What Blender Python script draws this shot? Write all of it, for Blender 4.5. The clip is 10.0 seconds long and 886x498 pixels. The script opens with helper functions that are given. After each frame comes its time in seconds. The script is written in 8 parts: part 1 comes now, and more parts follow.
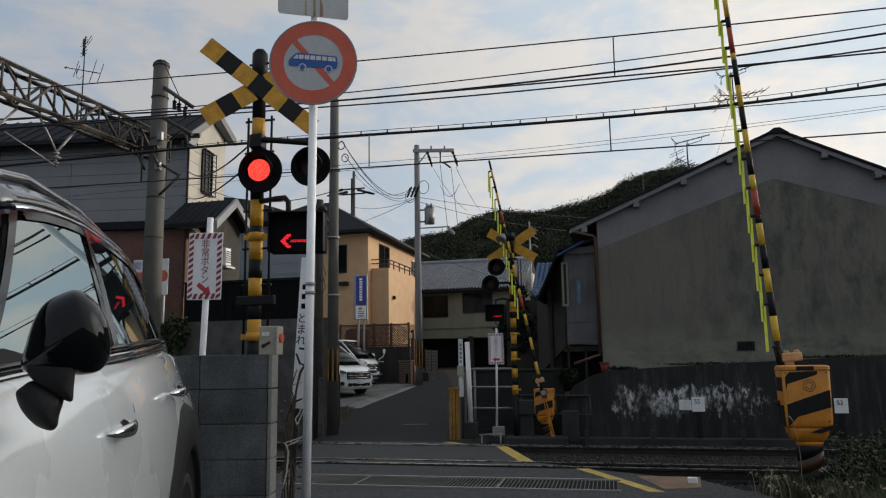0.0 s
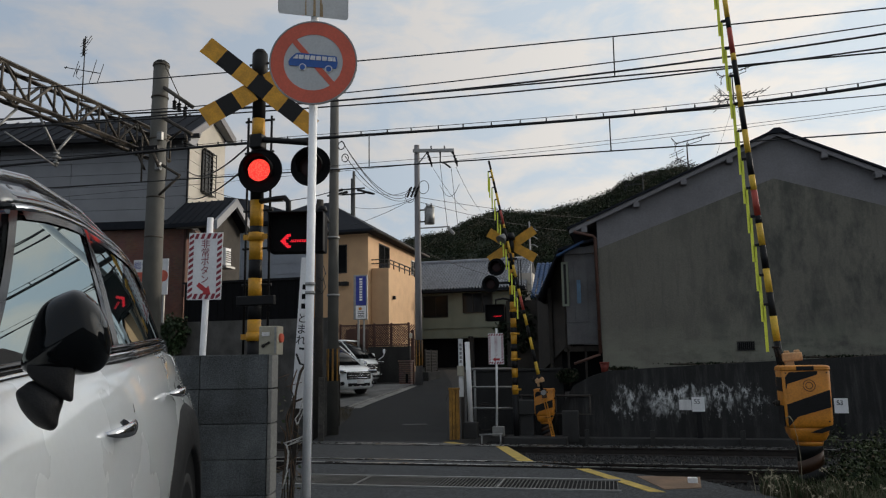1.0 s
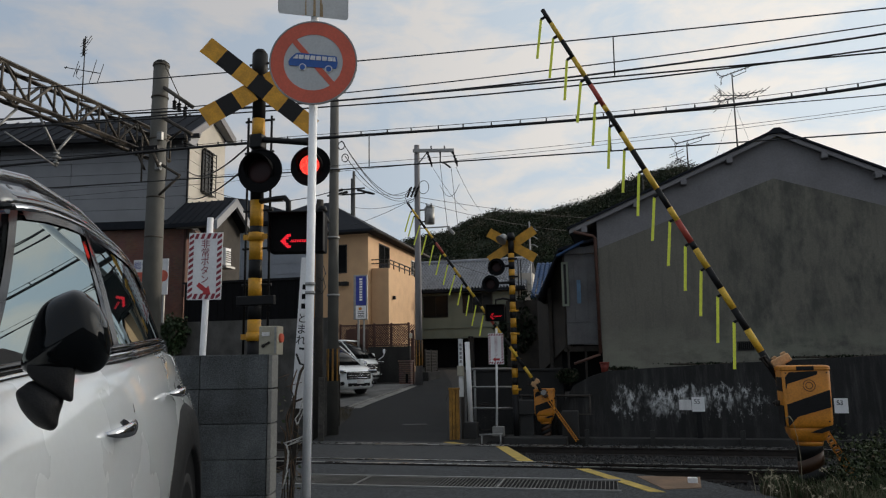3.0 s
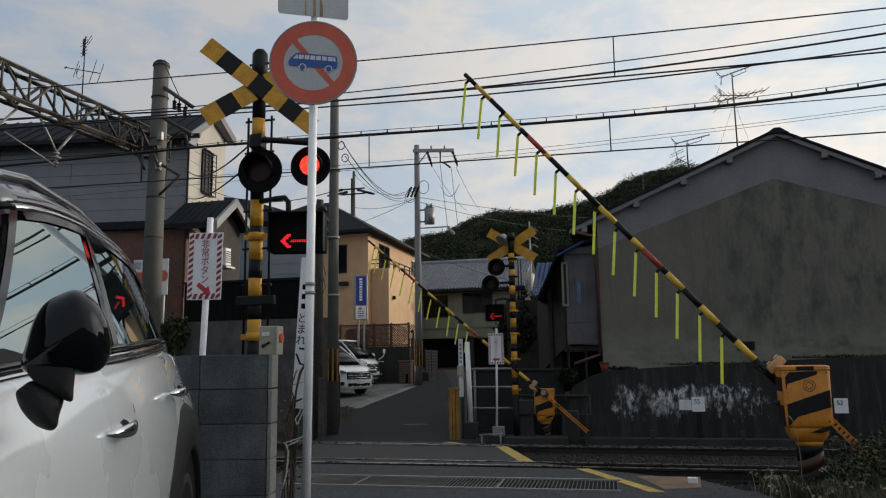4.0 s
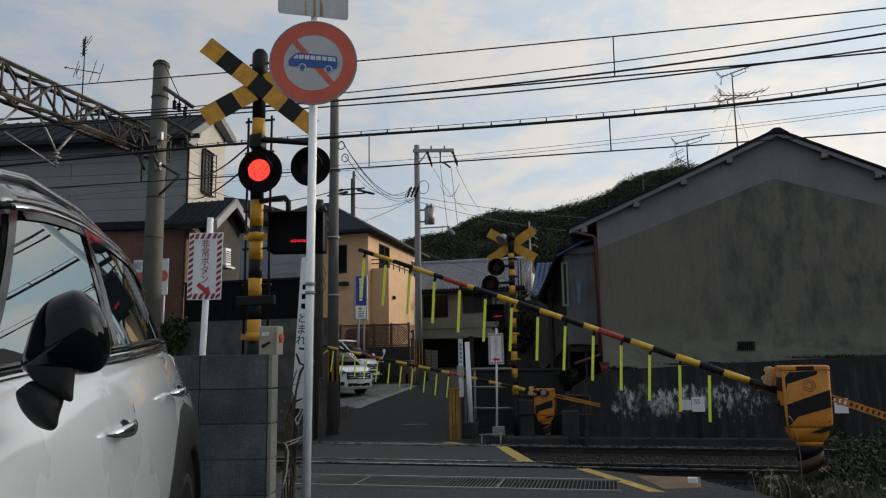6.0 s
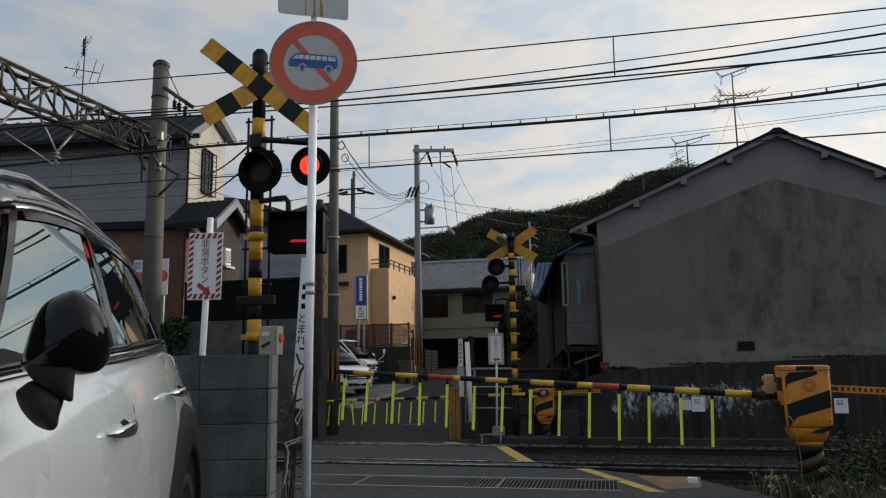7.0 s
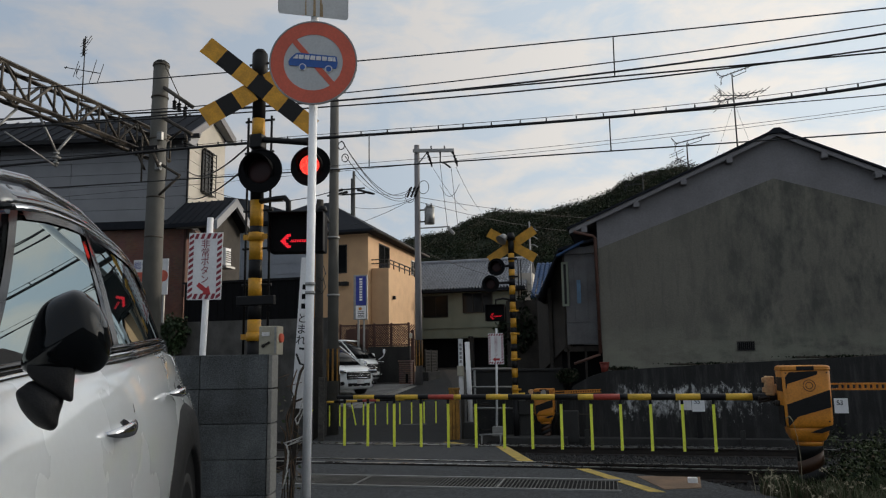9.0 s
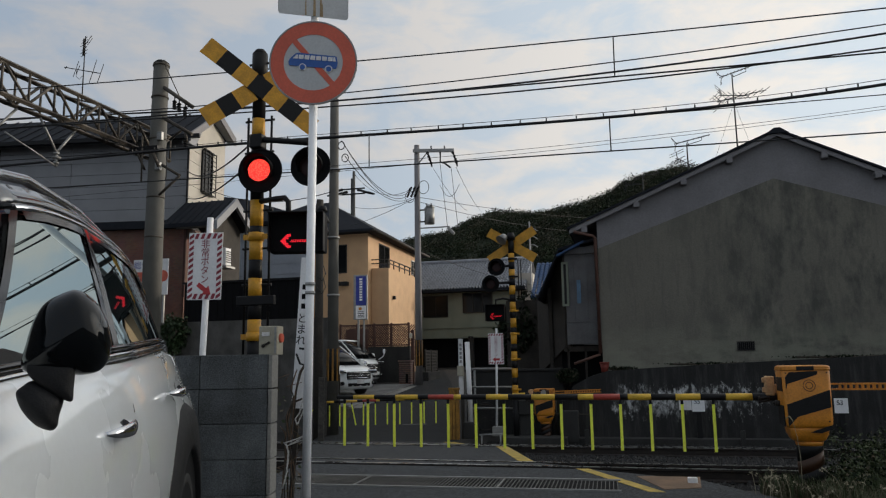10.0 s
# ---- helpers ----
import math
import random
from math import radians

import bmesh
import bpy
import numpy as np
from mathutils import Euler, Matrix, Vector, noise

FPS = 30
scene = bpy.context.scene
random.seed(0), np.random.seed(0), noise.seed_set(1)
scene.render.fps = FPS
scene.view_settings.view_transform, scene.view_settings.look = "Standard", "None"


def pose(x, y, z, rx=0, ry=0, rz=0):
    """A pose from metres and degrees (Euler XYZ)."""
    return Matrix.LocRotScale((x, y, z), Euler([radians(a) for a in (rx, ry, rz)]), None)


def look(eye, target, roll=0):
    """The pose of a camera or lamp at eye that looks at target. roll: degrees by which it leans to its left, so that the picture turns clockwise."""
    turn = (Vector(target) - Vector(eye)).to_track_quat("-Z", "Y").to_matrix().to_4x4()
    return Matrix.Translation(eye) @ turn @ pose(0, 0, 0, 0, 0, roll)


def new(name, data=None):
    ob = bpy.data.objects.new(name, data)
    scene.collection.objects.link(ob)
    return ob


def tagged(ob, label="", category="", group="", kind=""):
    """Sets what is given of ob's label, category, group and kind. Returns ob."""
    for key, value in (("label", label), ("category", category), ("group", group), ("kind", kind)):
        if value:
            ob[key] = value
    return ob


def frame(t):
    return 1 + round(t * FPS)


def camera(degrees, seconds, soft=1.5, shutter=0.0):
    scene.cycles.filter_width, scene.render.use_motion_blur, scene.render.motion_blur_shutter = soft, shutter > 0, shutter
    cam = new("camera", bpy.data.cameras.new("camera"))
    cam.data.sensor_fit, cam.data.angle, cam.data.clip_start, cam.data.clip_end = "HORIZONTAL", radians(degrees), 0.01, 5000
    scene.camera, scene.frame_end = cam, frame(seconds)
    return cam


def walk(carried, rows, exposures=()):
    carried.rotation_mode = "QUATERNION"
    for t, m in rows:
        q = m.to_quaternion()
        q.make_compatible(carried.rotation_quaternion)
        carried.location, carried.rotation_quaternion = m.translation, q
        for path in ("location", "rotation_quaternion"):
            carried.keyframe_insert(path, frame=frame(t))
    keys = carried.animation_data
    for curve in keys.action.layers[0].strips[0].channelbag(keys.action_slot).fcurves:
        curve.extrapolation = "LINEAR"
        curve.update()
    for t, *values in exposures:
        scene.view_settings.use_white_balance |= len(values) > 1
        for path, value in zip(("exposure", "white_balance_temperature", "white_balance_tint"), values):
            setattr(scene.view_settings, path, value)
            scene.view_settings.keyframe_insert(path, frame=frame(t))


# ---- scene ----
# Axes: x along the railway, y across it, z up; z = 0 is the road at the near gate.

# ---- camera ----
cam = camera(62.0, 10.0, soft=1.2)
CAM = pose(0, 0, 1.25, 98.7, 0, 14.3) @ pose(0, 0, 0, 0, 0, -0.92)
walk(cam, [(0, CAM), (10, CAM)], exposures=[(0, 0.0), (10, 0.0)])

# ---- world and sun ----
SUN_EL, SUN_AZ = 10.5, 38.0     # degrees: above the horizon, from +x towards +y
world = bpy.data.worlds.new("sky")
scene.world = world
world.use_nodes = True
wn, wl = world.node_tree.nodes, world.node_tree.links
wn.clear()
w_out, w_bg = wn.new("ShaderNodeOutputWorld"), wn.new("ShaderNodeBackground")
w_sky = wn.new("ShaderNodeTexSky")
w_sky.sky_type, w_sky.sun_disc = "NISHITA", False
w_sky.sun_elevation, w_sky.sun_rotation = radians(SUN_EL), radians(90 - SUN_AZ)
w_sky.air_density, w_sky.dust_density, w_sky.ozone_density = 1.0, 1.5, 1.0
w_co, w_map = wn.new("ShaderNodeTexCoord"), wn.new("ShaderNodeMapping")
w_map.inputs["Scale"].default_value = (1.0, 1.0, 2.3)
w_noise, w_ramp, w_mix = wn.new("ShaderNodeTexNoise"), wn.new("ShaderNodeValToRGB"), wn.new("ShaderNodeMix")
w_noise.inputs["Scale"].default_value, w_noise.inputs["Detail"].default_value, w_noise.inputs["Roughness"].default_value = 8.5, 8.0, 0.58
w_noise.inputs["Distortion"].default_value = 0.35
w_ramp.color_ramp.elements[0].position, w_ramp.color_ramp.elements[1].position = 0.40, 0.60
w_mix.data_type = "RGBA"
w_white = wn.new("ShaderNodeMix")
w_white.data_type, w_white.blend_type = "RGBA", "MIX"
w_white.inputs[0].default_value = 0.93
# clouds glow more towards the low sun and fall off to dull grey away from it
w_dot, w_cr = wn.new("ShaderNodeVectorMath"), wn.new("ShaderNodeValToRGB")
w_dot.operation = "DOT_PRODUCT"
w_dot.inputs[1].default_value = (math.cos(radians(SUN_AZ)), math.sin(radians(SUN_AZ)), 0.25)
w_half = wn.new("ShaderNodeMath")
w_half.operation = "MULTIPLY_ADD"
w_half.inputs[1].default_value, w_half.inputs[2].default_value = 0.5, 0.5
w_cr.color_ramp.elements[0].position, w_cr.color_ramp.elements[0].color = 0.40, (0.41, 0.445, 0.50, 1)
w_cr.color_ramp.elements[1].position, w_cr.color_ramp.elements[1].color = 0.94, (0.93, 0.92, 0.895, 1)
w_mid = w_cr.color_ramp.elements.new(0.62)
w_mid.color = (0.525, 0.545, 0.58, 1)
w_sunward = w_cr.color_ramp.elements.new(1.0)
w_sunward.color = (2.8, 2.72, 2.55, 1)
w_gain = wn.new("ShaderNodeMix")
w_gain.data_type, w_gain.blend_type = "RGBA", "MULTIPLY"
w_gain.inputs[0].default_value = 1.0
w_gain.inputs[7].default_value = (10.2, 10.2, 10.2, 1)
wl.new(w_co.outputs["Generated"], w_dot.inputs[0])
wl.new(w_dot.outputs["Value"], w_half.inputs[0])
wl.new(w_half.outputs[0], w_cr.inputs[0])
wl.new(w_cr.outputs[0], w_gain.inputs[6])
# thin clouds are a little warmer, the hazy gaps between them a little bluer
w_cool, w_warm, w_haze = wn.new("ShaderNodeMix"), wn.new("ShaderNodeMix"), wn.new("ShaderNodeMix")
for node, tint in ((w_cool, (0.80, 0.90, 1.0, 1)), (w_warm, (1.06, 1.01, 0.955, 1))):
    node.data_type, node.blend_type = "RGBA", "MULTIPLY"
    node.inputs[0].default_value = 1.0
    node.inputs[7].default_value = tint
    wl.new(w_gain.outputs[2], node.inputs[6])
w_haze.data_type = "RGBA"
w_haze.inputs[0].default_value = 0.90
wl.new(w_sky.outputs[0], w_haze.inputs[6])
wl.new(w_cool.outputs[2], w_haze.inputs[7])
wl.new(w_warm.outputs[2], w_white.inputs[7])
wl.new(w_co.outputs["Generated"], w_map.inputs["Vector"])
wl.new(w_map.outputs[0], w_noise.inputs["Vector"])
wl.new(w_noise.outputs["Fac"], w_ramp.inputs[0])
wl.new(w_ramp.outputs["Color"], w_mix.inputs[0])
wl.new(w_haze.outputs[2], w_mix.inputs[6])
wl.new(w_sky.outputs[0], w_white.inputs[6])
wl.new(w_white.outputs[2], w_mix.inputs[7])
wl.new(w_mix.outputs[2], w_bg.inputs["Color"])
w_bg.inputs["Strength"].default_value = 0.099
wl.new(w_bg.outputs[0], w_out.inputs[0])

sun = new("sun", bpy.data.lights.new("sun", "SUN"))
sun.data.energy, sun.data.angle, sun.data.color = 1.8, radians(2.0), (1.0, 0.88, 0.73)
SUN_DIR = Vector((math.cos(radians(SUN_EL)) * math.cos(radians(SUN_AZ)), math.cos(radians(SUN_EL)) * math.sin(radians(SUN_AZ)), math.sin(radians(SUN_EL))))
sun.matrix_world = look((30, 30, 40), Vector((30, 30, 40)) - SUN_DIR)

# ---- materials ----
def mat(name, col, rough=0.7, metal=0.0, scale=6.0, vary=0.25, bump=0.2, fine=60.0, col2=None, stain=0.0, stain_scale=1.2, coat=0.0, spec=0.5, rand=0.0, speck=None):
    """A procedural surface: two scales of variation in the colour, a little relief, and stains."""
    m = bpy.data.materials.new(name)
    m.use_nodes = True
    n, l = m.node_tree.nodes, m.node_tree.links
    b = n["Principled BSDF"]
    b.inputs["Metallic"].default_value = metal
    b.inputs["Specular IOR Level"].default_value = spec
    b.inputs["Coat Weight"].default_value = coat
    b.inputs["Coat Roughness"].default_value = 0.02
    b.inputs["Coat IOR"].default_value = 1.5
    co = n.new("ShaderNodeTexCoord")
    n1, n2 = n.new("ShaderNodeTexNoise"), n.new("ShaderNodeTexNoise")
    n1.inputs["Scale"].default_value, n1.inputs["Detail"].default_value = scale, 6
    n2.inputs["Scale"].default_value, n2.inputs["Detail"].default_value = fine, 4
    l.new(co.outputs["Object"], n1.inputs["Vector"])
    l.new(co.outputs["Object"], n2.inputs["Vector"])
    ramp = n.new("ShaderNodeValToRGB")
    c2 = col2 or tuple(c * (1 - vary) for c in col)
    ramp.color_ramp.elements[0].color, ramp.color_ramp.elements[1].color = (*c2, 1), (*col, 1)
    ramp.color_ramp.elements[0].position, ramp.color_ramp.elements[1].position = 0.32, 0.62
    l.new(n1.outputs["Fac"], ramp.inputs[0])
    mul = n.new("ShaderNodeMix")
    mul.data_type, mul.blend_type = "RGBA", "MULTIPLY"
    mul.inputs[0].default_value = min(1.0, vary * 1.6)
    r2 = n.new("ShaderNodeValToRGB")
    r2.color_ramp.elements[0].color, r2.color_ramp.elements[1].color = (0.55, 0.55, 0.55, 1), (1.15, 1.15, 1.15, 1)
    r2.color_ramp.elements[0].position, r2.color_ramp.elements[1].position = 0.3, 0.65
    l.new(n2.outputs["Fac"], r2.inputs[0])
    l.new(ramp.outputs[0], mul.inputs[6])
    l.new(r2.outputs[0], mul.inputs[7])
    last = mul.outputs[2]
    if stain:
        n3, r3, mx, mp = n.new("ShaderNodeTexNoise"), n.new("ShaderNodeValToRGB"), n.new("ShaderNodeMix"), n.new("ShaderNodeMapping")
        mp.inputs["Scale"].default_value = (1.0, 1.0, 0.35)
        n3.inputs["Scale"].default_value, n3.inputs["Detail"].default_value, n3.inputs["Roughness"].default_value = stain_scale, 8, 0.65
        l.new(co.outputs["Object"], mp.inputs[0])
        l.new(mp.outputs[0], n3.inputs["Vector"])
        r3.color_ramp.elements[0].position, r3.color_ramp.elements[1].position = 0.45, 0.7
        r3.color_ramp.elements[0].color, r3.color_ramp.elements[1].color = (0, 0, 0, 1), (stain, stain, stain, 1)
        mx.data_type = "RGBA"
        mx.inputs[7].default_value = (col[0] * 0.35, col[1] * 0.34, col[2] * 0.32, 1)
        l.new(n3.outputs["Fac"], r3.inputs[0])
        l.new(r3.outputs[0], mx.inputs[0])
        l.new(last, mx.inputs[6])
        last = mx.outputs[2]
    if speck:
        vo, r4, mx4 = n.new("ShaderNodeTexVoronoi"), n.new("ShaderNodeMapRange"), n.new("ShaderNodeMix")
        vo.inputs["Scale"].default_value = speck[0]
        l.new(co.outputs["Object"], vo.inputs["Vector"])
        r4.inputs["From Min"].default_value, r4.inputs["From Max"].default_value, r4.inputs["To Max"].default_value = 0.35, 1.0, speck[1]
        sc = n.new("ShaderNodeSeparateColor")
        l.new(vo.outputs["Color"], sc.inputs[0])
        l.new(sc.outputs[0], r4.inputs["Value"])
        mx4.data_type = "RGBA"
        mx4.inputs[7].default_value = tuple(min(1.0, c * speck[2]) for c in col) + (1,)
        l.new(r4.outputs[0], mx4.inputs[0])
        l.new(last, mx4.inputs[6])
        last = mx4.outputs[2]
    if rand:
        oi, hs, mr = n.new("ShaderNodeObjectInfo"), n.new("ShaderNodeHueSaturation"), n.new("ShaderNodeMapRange")
        mr.inputs["To Min"].default_value, mr.inputs["To Max"].default_value = 1 - rand, 1 + rand
        l.new(oi.outputs["Random"], mr.inputs["Value"])
        l.new(mr.outputs[0], hs.inputs["Value"])
        l.new(last, hs.inputs["Color"])
        last = hs.outputs[0]
    l.new(last, b.inputs["Base Color"])
    rr = n.new("ShaderNodeMapRange")
    rr.inputs["To Min"].default_value, rr.inputs["To Max"].default_value = max(0.0, rough - 0.08), min(1.0, rough + 0.08)
    l.new(n1.outputs["Fac"], rr.inputs["Value"])
    l.new(rr.outputs[0], b.inputs["Roughness"])
    if bump:
        bp = n.new("ShaderNodeBump")
        bp.inputs["Strength"].default_value, bp.inputs["Distance"].default_value = bump, 0.01
        l.new(n2.outputs["Fac"], bp.inputs["Height"])
        l.new(bp.outputs[0], b.inputs["Normal"])
    return m


def glow(name, col, strength):
    m = bpy.data.materials.new(name)
    m.use_nodes = True
    b = m.node_tree.nodes["Principled BSDF"]
    b.inputs["Base Color"].default_value = (*col, 1)
    b.inputs["Emission Color"].default_value = (*col, 1)
    b.inputs["Emission Strength"].default_value = strength
    return m


def led_glow(name, col, hot, strength, pitch):
    """A lit lens: a close pattern of bright dots behind red glass."""
    m = glow(name, col, strength)
    n, l = m.node_tree.nodes, m.node_tree.links
    co, vo, rp = n.new("ShaderNodeTexCoord"), n.new("ShaderNodeTexVoronoi"), n.new("ShaderNodeValToRGB")
    vo.inputs["Scale"].default_value = pitch
    rp.color_ramp.elements[0].position, rp.color_ramp.elements[0].color = 0.15, (*hot, 1)
    rp.color_ramp.elements[1].position, rp.color_ramp.elements[1].color = 0.60, (*col, 1)
    l.new(co.outputs["Object"], vo.inputs["Vector"])
    l.new(vo.outputs["Distance"], rp.inputs[0])
    l.new(rp.outputs[0], n["Principled BSDF"].inputs["Emission Color"])
    return m


def gloss(name, col, rough=0.03, ior=1.5, metal=0.0):
    m = bpy.data.materials.new(name)
    m.use_nodes = True
    b = m.node_tree.nodes["Principled BSDF"]
    b.inputs["Base Color"].default_value = (*col, 1)
    b.inputs["Roughness"].default_value = rough
    b.inputs["IOR"].default_value = ior
    b.inputs["Metallic"].default_value = metal
    return m


M = {
    "asphalt": mat("asphalt", (0.022, 0.0245, 0.027), 0.85, scale=1.3, vary=0.6, bump=1.0, fine=55, stain=0.8, stain_scale=0.9, speck=(60, 0.75, 4.0)),
    "asphalt_new": mat("asphalt_new", (0.0135, 0.0150, 0.0165), 0.9, scale=1.0, vary=0.6, bump=0.9, fine=60, stain=0.6, stain_scale=0.6, spec=0.3, speck=(28, 0.5, 2.4)),
    "asphalt_old": mat("asphalt_old", (0.034, 0.036, 0.038), 0.85, scale=1.6, vary=0.6, bump=1.0, fine=45, stain=0.9, stain_scale=1.4, speck=(42, 0.6, 2.6)),
    "earth": mat("earth", (0.024, 0.022, 0.019), 0.95, scale=1.5, vary=0.4, bump=0.7, fine=25),
    "ballast": mat("ballast", (0.034, 0.033, 0.032), 0.8, scale=26, vary=0.9, bump=1.0, fine=45, rand=0.3),
    "concrete": mat("concrete", (0.25, 0.245, 0.23), 0.85, scale=1.6, vary=0.3, bump=0.3, fine=70, stain=0.6, stain_scale=1.1),
    "concrete_dark": mat("concrete_dark", (0.046, 0.045, 0.043), 0.9, scale=1.2, vary=0.5, bump=0.4, fine=50, stain=0.8, stain_scale=0.9),
    "block": mat("block", (0.104, 0.115, 0.122), 0.9, scale=3.2, vary=0.7, bump=0.7, fine=130, stain=0.95, stain_scale=5.0, rand=0.3, speck=(220, 0.3, 1.8)),
    "pole_concrete": mat("pole_concrete", (0.112, 0.108, 0.096), 0.8, scale=3, vary=0.2, bump=0.15, fine=90, stain=0.3, stain_scale=2),
    "steel": mat("steel", (0.33, 0.33, 0.32), 0.5, 0.6, scale=8, vary=0.25, bump=0.1, fine=60),
    "rail_top": mat("rail_top", (0.55, 0.54, 0.52), 0.28, 1.0, scale=10, vary=0.2, bump=0.05),
    "rust": mat("rust", (0.030, 0.023, 0.019), 0.8, 0.1, scale=9, vary=0.4, bump=0.4),
    "truss": mat("truss", (0.115, 0.098, 0.078), 0.65, 0.2, scale=4, vary=0.5, bump=0.2, col2=(0.035, 0.028, 0.022), stain=0.8, stain_scale=3),
    "black": mat("black", (0.010, 0.010, 0.011), 0.55, scale=6, vary=0.3, bump=0.1, spec=0.25),
    "black_matt": mat("black_matt", (0.007, 0.007, 0.008), 0.8, scale=6, vary=0.3, bump=0.1, spec=0.15),
    "grating_steel": mat("grating_steel", (0.20, 0.195, 0.185), 0.6, 0.5, scale=5, vary=0.5, bump=0.2, fine=60, stain=0.7, stain_scale=3),
    "lot_concrete": mat("lot_concrete", (0.15, 0.15, 0.148), 0.85, scale=1.6, vary=0.4, bump=0.3, fine=30, stain=0.8, stain_scale=1.1),
    "yellow_old": mat("yellow_old", (0.40, 0.20, 0.03), 0.7, scale=5, vary=0.5, bump=0.4, fine=50, stain=0.8, stain_scale=5),
    "yellow": mat("yellow", (0.68, 0.335, 0.018), 0.5, scale=9, vary=0.25, bump=0.1, fine=70, stain=0.25, stain_scale=6),
    "orange": mat("orange", (0.70, 0.265, 0.022), 0.45, scale=6, vary=0.25, bump=0.1, fine=60, stain=0.35, stain_scale=4),
    "boom_yellow": mat("boom_yellow", (0.80, 0.50, 0.045), 0.5, scale=9, vary=0.25, bump=0.1, fine=70, stain=0.25, stain_scale=6),
    "pole_white": mat("pole_white", (0.93, 0.94, 0.95), 0.35, scale=4, vary=0.08, bump=0.05, stain=0.10, stain_scale=4),
    "sign_arrow": mat("sign_arrow", (0.50, 0.035, 0.04), 0.45, scale=5, vary=0.15, bump=0.03),
    "leaf_fresh": mat("leaf_fresh", (0.045, 0.080, 0.026), 0.6, scale=2.0, vary=0.4, bump=0.0, col2=(0.02, 0.04, 0.014)),
    "wall_streaked": mat("wall_streaked", (0.13, 0.125, 0.115), 0.9, scale=2.2, vary=0.5, bump=0.4, fine=50, stain=0.9, stain_scale=1.6),
    "pot_red": mat("pot_red", (0.22, 0.035, 0.022), 0.7, scale=8, vary=0.3, bump=0.1),
    "shed_wall": mat("shed_wall", (0.165, 0.163, 0.165), 0.8, scale=3, vary=0.3, bump=0.3, fine=40, stain=0.5, stain_scale=2.5),
    "orange_faded": mat("orange_faded", (0.62, 0.36, 0.17), 0.6, scale=9, vary=0.3, bump=0.1, stain=0.3, stain_scale=6),
    # orange taken down to near-black, mainly for the shade on the gate posts
    "orange_dark": mat("orange_dark", (0.055, 0.022, 0.007), 0.5, scale=6, vary=0.25, bump=0.1),
    "road_yellow": mat("road_yellow", (0.62, 0.44, 0.10), 0.8, scale=7, vary=0.35, bump=0.3, fine=90, stain=0.3, stain_scale=5),
    "white": mat("white", (0.86, 0.86, 0.86), 0.45, scale=4, vary=0.1, bump=0.05, stain=0.12, stain_scale=4),
    "white_old": mat("white_old", (0.83, 0.82, 0.81), 0.6, scale=6, vary=0.2, bump=0.1, stain=0.35, stain_scale=5),
    "sign_sheet": mat("sign_sheet", (0.53, 0.545, 0.55), 0.5, scale=6, vary=0.12, bump=0.05, stain=0.15, stain_scale=5),
    "red": mat("red", (0.42, 0.055, 0.035), 0.5, scale=8, vary=0.2, bump=0.05, stain=0.15, stain_scale=6),
    "sign_red": mat("sign_red", (0.66, 0.115, 0.06), 0.4, scale=5, vary=0.15, bump=0.03),
    "maroon": mat("maroon", (0.28, 0.03, 0.05), 0.5, scale=6, vary=0.15, bump=0.03),
    "blue": mat("blue", (0.02, 0.10, 0.38), 0.4, scale=5, vary=0.15, bump=0.03),
    "deep_blue": mat("deep_blue", (0.02, 0.04, 0.30), 0.4, scale=5, vary=0.15, bump=0.03),
    "lime": mat("lime", (0.95, 1.0, 0.10), 0.55, scale=8, vary=0.12, bump=0.05),
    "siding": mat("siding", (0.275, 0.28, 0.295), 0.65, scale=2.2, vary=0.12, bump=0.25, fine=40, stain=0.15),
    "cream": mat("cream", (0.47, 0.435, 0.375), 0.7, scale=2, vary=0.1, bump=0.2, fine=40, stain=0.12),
    "ochre": mat("ochre", (0.60, 0.385, 0.215), 0.8, scale=2, vary=0.1, bump=0.25, fine=40, stain=0.1),
    "stucco": mat("stucco", (0.225, 0.215, 0.185), 0.9, scale=0.7, vary=0.36, bump=0.5, fine=22, stain=0.6, stain_scale=0.9),
    "plaster": mat("plaster", (0.235, 0.228, 0.235), 0.85, scale=1.4, vary=0.15, bump=0.25, fine=30, stain=0.25, stain_scale=0.8),
    "green_wall": mat("green_wall", (0.225, 0.25, 0.195), 0.8, scale=1.5, vary=0.12, bump=0.2, stain=0.2),
    "tile_roof": mat("tile_roof", (0.29, 0.305, 0.335), 0.45, scale=3, vary=0.35, bump=0.2, stain=0.3),
    "roof_dark": mat("roof_dark", (0.020, 0.023, 0.030), 0.85, scale=3, vary=0.3, bump=0.3, fine=30, spec=0.2),
    "blue_tile": mat("blue_tile", (0.018, 0.070, 0.18), 0.6, scale=5, vary=0.3, bump=0.1),
    "wood_dark": mat("wood_dark", (0.05, 0.042, 0.034), 0.85, scale=5, vary=0.4, bump=0.5, fine=40, stain=0.4, stain_scale=3),
    "timber_post": mat("timber_post", (0.10, 0.092, 0.080), 0.9, scale=9, vary=0.6, bump=0.6, fine=50, stain=0.7, stain_scale=4, rand=0.45),
    "wood_red": mat("wood_red", (0.09, 0.038, 0.028), 0.75, scale=5, vary=0.3, bump=0.3),
    "pipe_rust": mat("pipe_rust", (0.12, 0.055, 0.038), 0.6, scale=6, vary=0.3, bump=0.2),
    "glass_dark": gloss("glass_dark", (0.02, 0.022, 0.025), 0.03, 1.5),
    "cable": mat("cable", (0.012, 0.012, 0.013), 0.6, vary=0.2, bump=0),
    "van_glass": gloss("van_glass", (0.008, 0.009, 0.010), 0.05, 1.28),
    "car_white": mat("car_white", (0.84, 0.87, 0.88), 0.28, 0.0, scale=2, vary=0.03, bump=0.0, coat=1.0),
